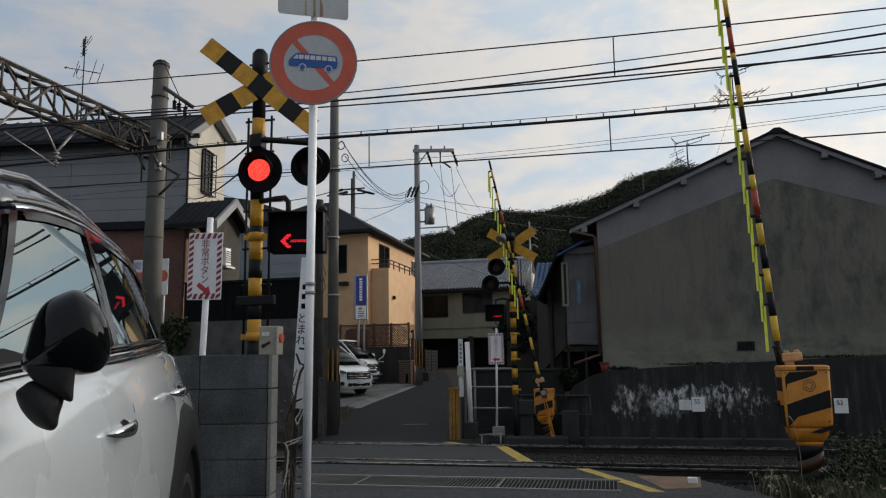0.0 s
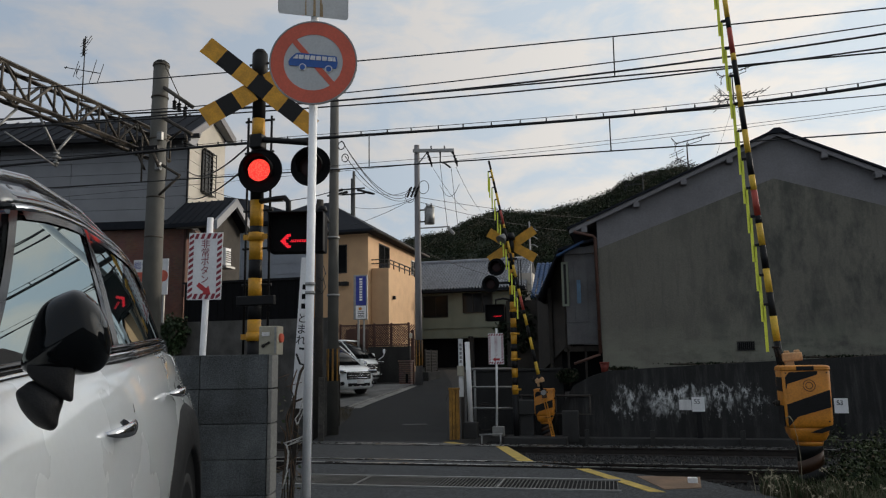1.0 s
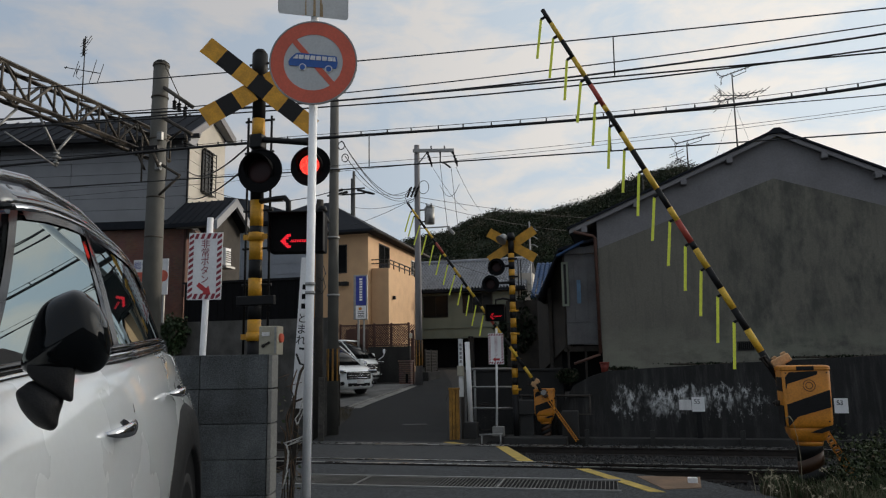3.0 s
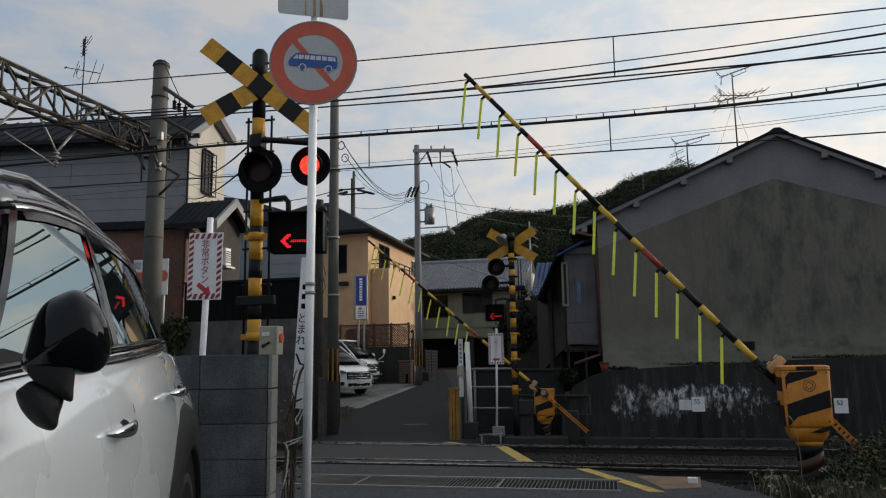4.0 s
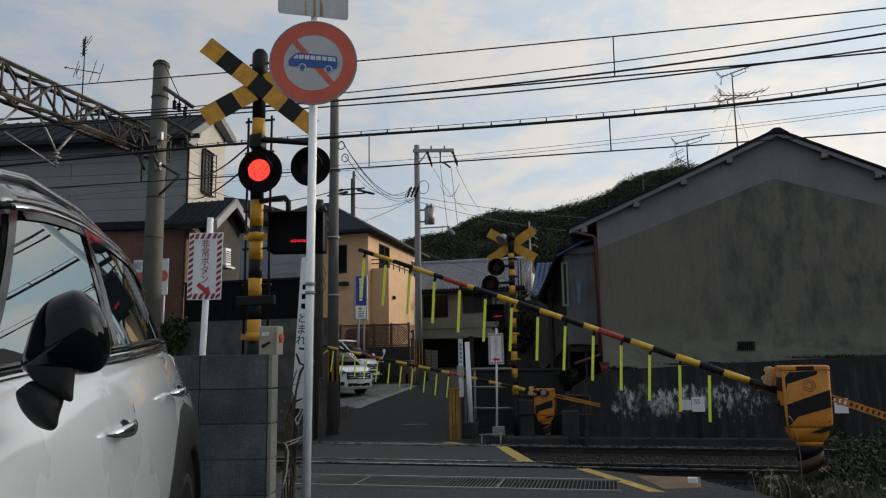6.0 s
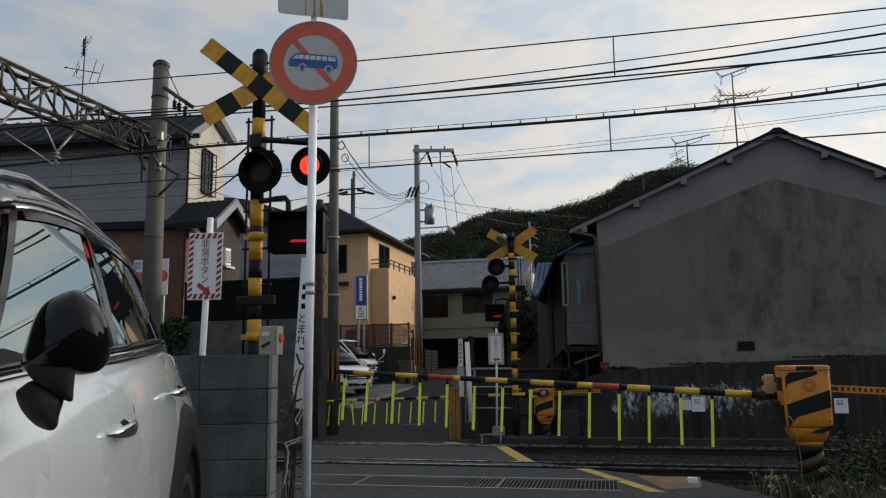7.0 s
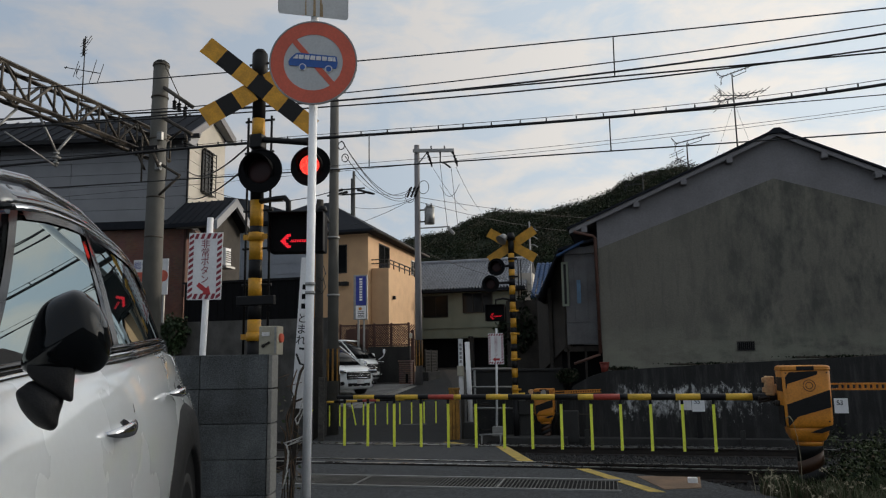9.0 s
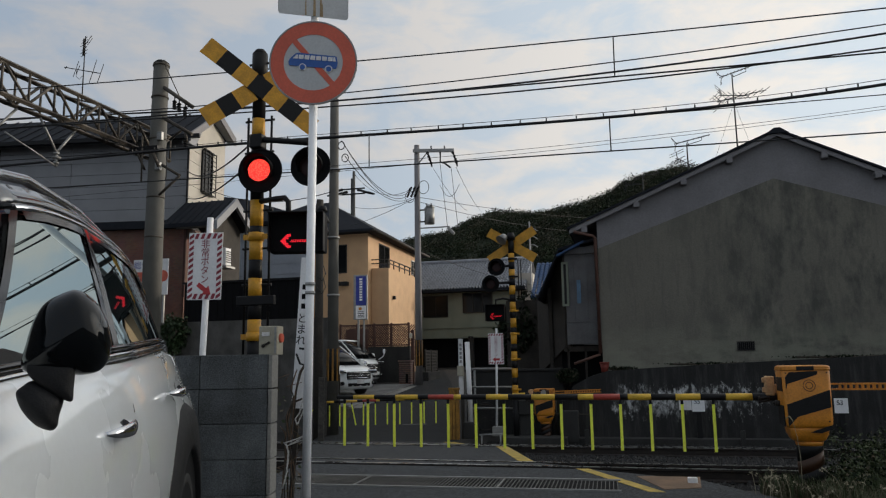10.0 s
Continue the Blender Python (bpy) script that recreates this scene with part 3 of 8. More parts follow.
def gate(m, scale, leg, fy, drop, shift, label, hang=HANG):
    """A gate machine; its origin is the boom's axle. fy: the housing's place before (-) or behind (+) the boom;
    drop: how far the boom lies below the axle when closed; shift: the boom's start along its own length."""
    t = thing("crossing_gate", label, "crossing gate", m, "crossing gates")
    hz = -0.235
    body = new("housing")
    body.empty_display_size = 0.1
    body.parent = t
    body.matrix_basis = pose(-0.065 if fy < 0 else 0.0, fy, hz)
    def section(z, w, d, r=0.045, n=5):
        ring = []
        for sx, sy, a0 in ((1, 1, 0), (-1, 1, 90), (-1, -1, 180), (1, -1, 270)):
            ring += [(-0.013 + sx * (w / 2 - r) + r * math.cos(radians(a0 + 90 * i / n)), sy * (d / 2 - r) + r * math.sin(radians(a0 + 90 * i / n)), z) for i in range(n + 1)]
        return ring
    bm = bmesh.new()
    loft(bm, [section(z, w, d) for z, w, d in ((0.270, 0.416, 0.356), (0.265, 0.422, 0.362), (-0.18, 0.410, 0.360), (-0.23, 0.402, 0.352), (-0.258, 0.378, 0.332), (-0.262, 0.36, 0.31))])
    part("case", bm, "orange", body, "orange painted steel case with rounded edges")
    bm = bmesh.new()
    loft(bm, [section(z, w, d) for z, w, d in ((-0.252, 0.345, 0.31), (-0.285, 0.340, 0.31), (-0.325, 0.325, 0.30), (-0.375, 0.28, 0.26), (-0.395, 0.22, 0.20))])
    part("base_pan", bm, "orange", body, "dull orange base pan")
    bm = bmesh.new()
    loft(bm, [section(z, w, d, 0.05) for z, w, d in ((0.262, 0.424, 0.366), (0.268, 0.436, 0.378), (0.277, 0.436, 0.378), (0.281, 0.426, 0.37), (0.286, 0.432, 0.374), (0.299, 0.424, 0.366), (0.308, 0.39, 0.34))])
    part("lid", bm, "orange", body, "orange lid with a rolled rim")
    yf = -0.181
    for poly in ([(-0.196, 0.202), (-0.159, 0.248), (0.084, 0.256), (0.081, 0.225), (-0.182, 0.139), (-0.196, 0.083)], [(-0.196, -0.047), (0.176, 0.085), (0.176, -0.073), (-0.114, -0.160), (-0.196, -0.252), (-0.196, -0.222), (-0.196, -0.098)], [(-0.011, -0.301), (0.058, -0.271), (0.170, -0.235), (0.167, -0.270), (0.079, -0.306)]):
        bm = bmesh.new()
        prism(bm, poly, yf - 0.004, yf + 0.012)
        part("stripe", bm, "black", body, "black diagonal stripe")
    for z0, z1 in ((0.07, 0.20), (-0.25, -0.06)):
        boxes("side_stripe", "black", body, ((-0.222, -0.02, (z0 + z1) / 2), (0.008, 0.26, z1 - z0)))
    boxes("lid_stripe", "black", body, ((-0.02, -0.190, 0.282), (0.15, 0.008, 0.038)), bevel=0.002)
    bm = bmesh.new()
    for r in (0.052, 0.03):
        tube(bm, [(0.005 + r * math.cos(a), yf - 0.001, 0.125 + r * math.sin(a)) for a in np.linspace(0, math.tau, 20)], 0.0035, 6)
    part("maker_mark", bm, "orange_dark", body, "round embossed mark")
    for x, z in ((-0.19, 0.24), (0.16, 0.24), (-0.18, -0.20), (0.15, -0.20)):
        bm = bmesh.new()
        rod(bm, (x, yf - 0.006, z), (x, yf + 0.01, z), 0.007, None, 8)
        part("screw", bm, "rust", body)
    bm = bmesh.new()
    rod(bm, (-0.24, -0.06, -0.04), (-0.28, -0.06, -0.04), 0.028, None, 12)
    rod(bm, (-0.28, -0.06, -0.04), (-0.30, -0.06, -0.04), 0.014, None, 8)
    part("lock", bm, "rust", body)
    bm = bmesh.new()
    box(bm, (0.21, 0.02, 0.10), (0.03, 0.10, 0.05), bevel=0.006)
    box(bm, (0.21, 0.02, -0.16), (0.03, 0.08, 0.05), bevel=0.006)
    part("hinge", bm, "black", body)
    bm = bmesh.new()
    rod(bm, (0, 0, -0.43), (0, 0, -0.39), 0.115, 0.125, 18)
    part("collar", bm, "orange", body)
    n = 4
    top = hz - 0.40
    for i in range(n):
        bm = bmesh.new()
        a, b = top - (leg + top) * i / n, top - (leg + top) * (i + 1) / n
        rod(bm, (body.location.x, fy, b), (body.location.x, fy, a), 0.115, None, 18)
        for v in bm.verts:
            v.co.z += 0.5 * (v.co.x - body.location.x) if (v.co.z > b + 0.01 and i > 0) or (v.co.z < a - 0.01 and i < n - 1) else 0.0
        # bands in darkened orange: the grass's shade is painted into them
        part("post_band", bm, "orange_dark" if i % 2 else "black", t)
    boxes("base_plate", "concrete_dark", t, ((body.location.x, fy, -leg - 0.03), (0.5, 0.46, 0.10)), bevel=0.01)
    bm = bmesh.new()
    rod(bm, (0, fy * 0.3, 0), (0, -fy * 0.22, 0), 0.055, None, 16)
    part("axle", bm, "steel", t)
    boom = new("boom")
    boom.empty_display_size = 0.1
    boom.parent = t
    for a, b, c in zip(BAR, BAR[1:], BAR_COL):
        bm = bmesh.new()
        f0, f1 = a / -4.92, b / -4.92
        rod(bm, (a * scale + shift, 0, -drop), (b * scale + shift, 0, -drop), 0.037 - 0.013 * f0, 0.037 - 0.013 * f1, 14)
        part("boom_band", bm, ["boom_yellow", "black", "red"][c], boom)
    bm = bmesh.new()
    box(bm, (-0.12 + shift, 0, -drop + 0.02), (0.16, 0.07, 0.10), bevel=0.015)
    part("boom_socket", bm, "orange_dark", boom)
    bm = bmesh.new()
    box(bm, (-0.262, 0, -0.02), (0.085, 0.09, 0.19), bevel=0.014)
    box(bm, (-0.19, 0, -0.05), (0.10, 0.06, 0.09), bevel=0.012)
    for z in (-0.06, 0.035):
        box(bm, (-0.312, 0, z), (0.03, 0.05, 0.05), bevel=0.008)
    clamp = part("clamp", bm, "orange_faded", t, "faded orange boom clamp", pose(-0.073, 0, -0.106) if fy < 0 else pose(0, 0, 0))
    for z in (-0.13, -0.16):
        bm = bmesh.new()
        rod(bm, (-0.27, -0.04, z), (-0.36, -0.04, z - 0.01), 0.012, None, 8)
        rod(bm, (-0.36, -0.04, z - 0.01), (-0.38, -0.04, z - 0.01), 0.022, None, 6)
        part("bolt", bm, "rust", clamp)
    low = 0.03 if fy < 0 else 0.01
    for z in (-0.026, 0.026):
        bm = bmesh.new()
        box(bm, (0.50 + shift, 0.0, z - low), (1.08, 0.035, 0.016))
        part("counter_arm", bm, "orange", boom)
    for i in range(15):
        bm = bmesh.new()
        box(bm, (0.30 + shift + 0.05 * i, 0, -low), (0.022, 0.03, 0.05))
        part("weight", bm, "orange", boom)
    out = []
    for x in hang:
        bm = bmesh.new()
        box(bm, (x * scale + shift, 0, -drop - 0.045), (0.028, 0.026, 0.055), bevel=0.005)
        part("bracket", bm, "black", boom)
        bm = bmesh.new()
        box(bm, (0, 0, -0.235), (0.029, 0.007, 0.47))
        at = (x * scale + shift, -drop - 0.07)
        s = part("strip", bm, "lime", boom, "fluorescent yellow-green hanging strip", pose(at[0], 0, at[1]))
        out.append((s, at))
    return t, boom, clamp, out


near_gate, near_boom, near_clamp, near_strips = gate(pose(1.61, 8.0, 1.09), 1.0, 1.13, -0.25, 0.129, 0.073, "orange gate machine with black stripes and a long striped boom")
far_gate, far_boom, far_clamp, far_strips = gate(pose(-1.92, 16.0, 0.57), 1.105, 0.95, 0.25, 0.02, 0.16, "orange gate machine across the tracks with a striped boom", [-4.70, -4.576, -4.350, -4.090, -3.831, -3.574, -3.319, -3.055, -2.805, -2.545, -2.300, -2.050])


# ---- warning posts ----
def stripe_post(t, r, stops, first):
    """Bands of yellow and black up a round post; stops are the heights where the colour changes."""
    for i, (a, b) in enumerate(zip(stops, stops[1:])):
        bm = bmesh.new()
        rod(bm, (0, 0, a), (0, 0, b), r, None, 18)
        part("post_band", bm, "black" if (i + first) % 2 else "yellow", t)


def crossbuck(t, z, y, ln0, wd, tilt, colours, dx=0.0, ln1=None, yaw=0.0):
    """Two crossed boards in bands, turned to face the lane; the second lies just behind the first."""
    n = len(colours)
    for j, a in enumerate((tilt[0], tilt[1])):
        ln = ln1 if j and ln1 else ln0
        b = new("crossbuck_board")
        b.empty_display_size = 0.1
        b.parent = t
        b.matrix_basis = pose(dx, y, z, 0, 0, yaw) @ pose(0, 0.012 * j, 0, 0, a, 0)
        for i, c in enumerate(colours):
            bm = bmesh.new()
            box(bm, (-ln / 2 + ln * (i + 0.5) / n, 0, 0), (ln / n, 0.008, wd))
            part("board_band", bm, c, b)


def lamp(t, x, y, z, r, tilt=0.0):
    """A round black lamp with a visor. Returns the light unit, which slides forward of its dark lens to shine."""
    h = new("lamp_head")
    h.empty_display_size = 0.1
    h.parent = t
    h.matrix_basis = pose(x, y, z, 0, 0, tilt)
    bm = bmesh.new()
    rod(bm, (0, 0.02, 0), (0, 0.05, 0), r, r * 0.94, 40)
    rod(bm, (0, 0.05, 0), (0, 0.14, 0), r * 0.72, r * 0.45, 32)
    part("backplate", bm, "black_matt", h)
    bm = bmesh.new()
    tube(bm, [(r * 0.985 * math.cos(a), 0.02, r * 0.985 * math.sin(a)) for a in np.linspace(0, math.tau, 41)], 0.009, 6)
    part("rim", bm, "black_matt", h)
    # visor: a curved sheet over the upper part of the lens
    bm = bmesh.new()
    rings = []
    for i in range(21):
        a = radians(-28 + 236 * i / 20)
        ln = 0.02 - (0.05 + 0.12 * max(0.0, math.sin(a)) ** 0.6)
        ro, ri = r * 0.66, r * 0.63
        rings.append([(ro * math.cos(a), 0.02, ro * math.sin(a)), (ro * math.cos(a), ln, ro * math.sin(a)), (ri * math.cos(a), ln, ri * math.sin(a)), (ri * math.cos(a), 0.02, ri * math.sin(a))])
    loft(bm, rings)
    part("visor", bm, "black_matt", h)
    bm = bmesh.new()
    bmesh.ops.create_uvsphere(bm, u_segments=24, v_segments=12, radius=r * 0.56, matrix=Matrix.Translation((0, 0.018, 0)) @ Matrix.Diagonal((1, 0.12, 1, 1)))
    for f in bm.faces:
        f.smooth = True
    part("lens", bm, "lens_off", h, "dark red glass lens")
    bm = bmesh.new()
    rod(bm, (0, -0.006, 0), (0, 0.004, 0), r * 0.50, r * 0.50, 32)
    return part("light_unit", bm, "lamp_on", h, "glowing red light unit", pose(0, 0.045, 0))


def arrow_box(t, c, s, yaw=0.0):
    """A black display cabinet with an arrow of red light points. Returns head and tail."""
    x, y, z = c
    w, d, h = s
    cab = new("arrow_display")
    cab.empty_display_size = 0.1
    cab.parent = t
    cab.matrix_basis = pose(x, y, z, 0, 0, yaw)
    bm = bmesh.new()
    box(bm, (0, 0.02, 0), (w, d, h), bevel=0.012)
    part("cabinet", bm, "black_matt", cab)
    bm = bmesh.new()
    for a, b in (((0, -d / 2 - 0.05, h / 2 - 0.004), (w, 0.14, 0.008)), ((-w / 2 + 0.004, -d / 2 - 0.03, 0), (0.008, 0.10, h * 0.98)), ((w / 2 - 0.004, -d / 2 - 0.03, 0), (0.008, 0.10, h * 0.98))):
        box(bm, a, b)
    part("hood", bm, "black", cab)

    def dots(name, pts, r):
        bm = bmesh.new()
        for px, pz in pts:
            rod(bm, (px, -0.004, pz), (px, 0.004, pz), r, None, 8)
        return part(name, bm, "led_on", cab, "red light points", pose(0, -d / 2 + 0.014, 0))
    x0, z0, u = -w * 0.30, -h * 0.20, h / 31.0
    head = dots("arrow_head", [(x0 + u * (i + 1.1 * j), z0 + q * u * i) for i in range(6) for q in ((1,) if i == 0 else (1, -1)) for j in range(4 if i % 2 == 0 else 3)], u * 0.50)
    tail = dots("arrow_tail", [(x0 + u * (8.2 + 1.35 * i + 0.5 * q), z0 + q * u * 0.55) for i in range(11) for q in (1, -1)], u * 0.42)
    return head, tail


YB = ["yellow", "black", "yellow", "black", "yellow", "black", "yellow"]
near_post = thing("crossing_signal", "striped warning post with crossbuck, red lamps and arrow display", "crossing signal", pose(-3.45, 6.3, 0.0), "crossing signals")
stripe_post(near_post, 0.063, [0.0, 0.28, 0.48, 0.68, 0.88, 1.08, 1.28, 1.47, 1.67, 1.88, 2.06, 2.235, 2.433, 2.56, 2.815, 3.42, 3.63, 4.25], 1)
bm = bmesh.new()
rod(bm, (0, 0, 4.02), (0, 0, 4.30), 0.078, 0.076, 20)
rod(bm, (0, 0, 4.30), (0, 0, 4.345), 0.076, 0.045, 20)
rod(bm, (-0.11, 0, 4.2), (0.13, 0, 4.2), 0.012, None, 8)
part("cap", bm, "black", near_post)
crossbuck(near_post, 3.929, -0.085, 1.275, 0.184, (35.6, -34.8), YB, 0.056, 1.25, 32)
for z in (1.47, 2.42, 2.94):
    bm = bmesh.new()
    rod(bm, (0, 0, z), (0, 0, z + 0.08), 0.073, None, 18)
    box(bm, (0.10, 0, z + 0.04), (0.06, 0.03, 0.05))
    box(bm, (-0.10, 0, z + 0.04), (0.06, 0.03, 0.05))
    part("clamp", bm, "yellow" if z < 2.9 else "black", near_post)
boxes("crossbar", "black", near_post, ((0.04, -0.05, 1.845), (0.39, 0.05, 0.09)), bevel=0.01)
bm = bmesh.new()
tube(bm, [(0.02, -0.02, 3.40), (0.12, -0.08, 3.39), (0.60, -0.13, 3.30)], 0.028, 10)
part("lamp_arm", bm, "black", near_post)
bm = bmesh.new()
box(bm, (0.03, -0.06, 3.38), (0.13, 0.12, 0.14), bevel=0.015)
part("junction_box", bm, "black", near_post)
bm = bmesh.new()
tube(bm, [(0.05, -0.02, 2.80), (0.25, -0.08, 2.80), (0.36, -0.13, 2.79), (0.41, -0.16, 2.74), (0.42, -0.17, 2.60)], 0.026, 10)
part("display_arm", bm, "black", near_post)
for x in (-0.12, 0.13):
    bm = bmesh.new()
    tube(bm, [(x, 0.02, 1.3), (x, 0.02, 3.66)], 0.012, 8)
    part("conduit", bm, "black", near_post)
for z in (2.0, 2.35, 2.72, 3.3, 3.62):
    bm = bmesh.new()
    tube(bm, [(-0.15, 0.02, z), (0.16, 0.02, z)], 0.012, 8)
    part("step_rung", bm, "black", near_post)
near_lit_l = lamp(near_post, 0.10, -0.15, 3.07, 0.211, 8)
near_lit_r = lamp(near_post, 0.618, -0.15, 3.075, 0.186, 8)
near_head, near_tail = arrow_box(near_post, (0.538, -0.20, 2.425), (0.50, 0.12, 0.355), 13)

far_post = thing("crossing_signal", "striped warning post across the tracks with a loudspeaker", "crossing signal", pose(-2.54, 16.1, -0.39), "crossing signals")
stripe_post(far_post, 0.066, [0.0] + [0.92 + 0.36 * i + d for i in range(9) for d in (0.0, 0.20)] + [4.36], 1)
crossbuck(far_post, 4.20, 0.10, 1.22, 0.21, (32.0, -32.0), ["yellow"] * 5)
bm = bmesh.new()
rod(bm, (-0.20, -0.14, 4.28), (-0.12, -0.05, 4.40), 0.13, 0.06, 18)
part("loudspeaker", bm, "steel", far_post, "grey horn loudspeaker")
bm = bmesh.new()
rod(bm, (0, 0, 4.30), (0, 0, 4.46), 0.10, 0.07, 16)
part("cap", bm, "black", far_post)
for x, z, r in ((-0.33, 3.70, 0.19), (-0.47, 3.33, 0.19)):
    lamp(far_post, x, -0.10, z, r)
    bm = bmesh.new()
    tube(bm, [(0, 0, z + 0.02), (x, 0.0, z + 0.02)], 0.03, 8)
    part("lamp_arm", bm, "black", far_post)
far_head, far_tail = arrow_box(far_post, (-0.36, -0.12, 2.68), (0.42, 0.14, 0.36))
bm = bmesh.new()
tube(bm, [(0, 0, 2.95), (-0.2, -0.05, 3.0), (-0.36, -0.1, 2.97), (-0.36, -0.1, 2.84)], 0.025, 8)
part("display_arm", bm, "black", far_post)
for x in (0.14, 0.20):
    bm = bmesh.new()
    tube(bm, [(x, 0.02, 3.0), (x, 0.02, 3.85)], 0.012, 6)
    part("conduit", bm, "black", far_post)
for z in (1.0, 1.65, 2.2, 2.7, 3.45, 3.85):
    bm = bmesh.new()
    rod(bm, (0, 0, z), (0, 0, z + 0.05), 0.078, None, 16)
    box(bm, (0.10, 0, z + 0.025), (0.06, 0.03, 0.04))
    part("clamp", bm, "yellow" if z < 2.8 else "black", far_post)


M["rust_steel"] = mat("rust_steel", (0.06, 0.052, 0.045), 0.7, 0.3, scale=8, vary=0.4, bump=0.2)

# ---- round traffic sign ----
bus = thing("traffic_sign", "round no-buses traffic sign on a white steel pole", "traffic sign", pose(-2.088, 4.53, 0.09))
bm = bmesh.new()
rod(bm, (-0.014, 0.03, -0.02), (0.010, 0.03, 3.10), 0.029, None, 16)
rod(bm, (0.010, 0.03, 3.10), (0.013, 0.03, 4.0), 0.026, None, 16)
part("pole", bm, "pole_white", bus)
for z in (1.62, 1.68):
    bm = bmesh.new()
    rod(bm, (0.0, 0.03, z), (0.0, 0.03, z + 0.022), 0.034, None, 16)
    part("tape", bm, "steel", bus)
disc = new("sign_disc")
disc.empty_display_size = 0.1
disc.parent = bus
disc.matrix_basis = pose(0.027, -0.02, 3.236, 0, 0, 16) @ pose(0, 0, 0, 0, 5, 0)


def ring_plate(ro, ri, y, d, n=56):
    bm = bmesh.new()
    rings = []
    for i in range(n + 1):
        a = math.tau * i / n
        c, s = math.cos(a), math.sin(a)
        rings.append([(ro * c, y, ro * s), (ro * c, y + d, ro * s), (ri * c, y + d, ri * s), (ri * c, y, ri * s)])
    loft(bm, rings, caps=False, smooth=False)
    return bm


bm = bmesh.new()
rod(bm, (0, 0.0, 0), (0, 0.012, 0), 0.302, None, 56)
part("plate", bm, "sign_sheet", disc, "off-white reflective plate")
part("rim", ring_plate(0.306, 0.297, -0.004, 0.018), "steel", disc)
part("red_ring", ring_plate(0.295, 0.205, -0.003, 0.006), "sign_red", disc)
bm = bmesh.new()
box(bm, (0, -0.001, 0), (0.43, 0.003, 0.040), Matrix.Rotation(radians(45), 4, "Y"))
part("red_bar", bm, "sign_red", disc)
bm = bmesh.new()
prism(bm, [(-0.160, -0.036), (0.160, -0.036), (0.166, -0.028), (0.170, 0.010), (0.160, 0.050), (0.150, 0.056), (-0.112, 0.060), (-0.128, 0.054), (-0.158, 0.020), (-0.171, -0.004), (-0.168, -0.028)], -0.006, -0.002)
pic = part("bus_picture", bm, "blue", disc, "blue bus silhouette")
for i in range(6):
    boxes("bus_window", "white_old", pic, ((-0.086 + 0.0405 * i, -0.0075, 0.031), (0.033, 0.003, 0.030)))
for poly in ([(-0.143, 0.016), (-0.109, 0.016), (-0.109, 0.046), (-0.118, 0.046)], [(0.138, 0.016), (0.158, 0.016), (0.150, 0.044), (0.138, 0.046)]):
    bm = bmesh.new()
    prism(bm, poly, -0.009, -0.006)
    part("bus_window", bm, "white_old", pic)
for x in (-0.070, 0.112):
    bm = bmesh.new()
    rod(bm, (x, -0.0075, -0.042), (x, -0.003, -0.042), 0.026, None, 20)
    part("bus_wheel", bm, "white_old", pic)
    bm = bmesh.new()
    rod(bm, (x, -0.009, -0.042), (x, -0.0045, -0.042), 0.019, None, 20)
    part("bus_tyre", bm, "blue", pic)
plate = new("supplementary_plate")
plate.empty_display_size = 0.1
plate.parent = bus
plate.matrix_basis = pose(0.022, -0.012, 3.78, 0, 0, 30)
bm = bmesh.new()
c, n = 0.022, 6
ring = []
for sx, sz, a0 in ((1, 1, 0), (-1, 1, 90), (-1, -1, 180), (1, -1, 270)):
    ring += [(sx * (0.245 - c) + c * math.cos(radians(a0 + 90 * i / n)), sz * (0.20 - c) + c * math.sin(radians(a0 + 90 * i / n))) for i in range(n + 1)]
prism(bm, ring, -0.001, 0.002)
part("sheet", bm, "sign_sheet", plate, "stained off-white sheet with rounded corners")
for sx in (-0.243, 0.243):
    boxes("folded_edge", "steel", plate, ((sx, 0.006, 0), (0.003, 0.014, 0.34)))
for x, l, w in ((-0.055, 0.16, 0.006), (0.005, 0.20, 0.012), (0.05, 0.17, 0.010), (0.062, 0.10, 0.005)):
    bm = bmesh.new()
    prism(bm, [(x - w / 2, -0.199 + l), (x + w / 2, -0.199 + l), (x + w * 0.9, -0.195), (x - w * 0.7, -0.195)], -0.0035, -0.001)
    part("rust_streak", bm, "rust_stain", plate, "brown rust streak")
bm = bmesh.new()
box(bm, (0, 0.02, -0.05), (0.12, 0.03, 0.04))
part("clamp", bm, "steel", plate)


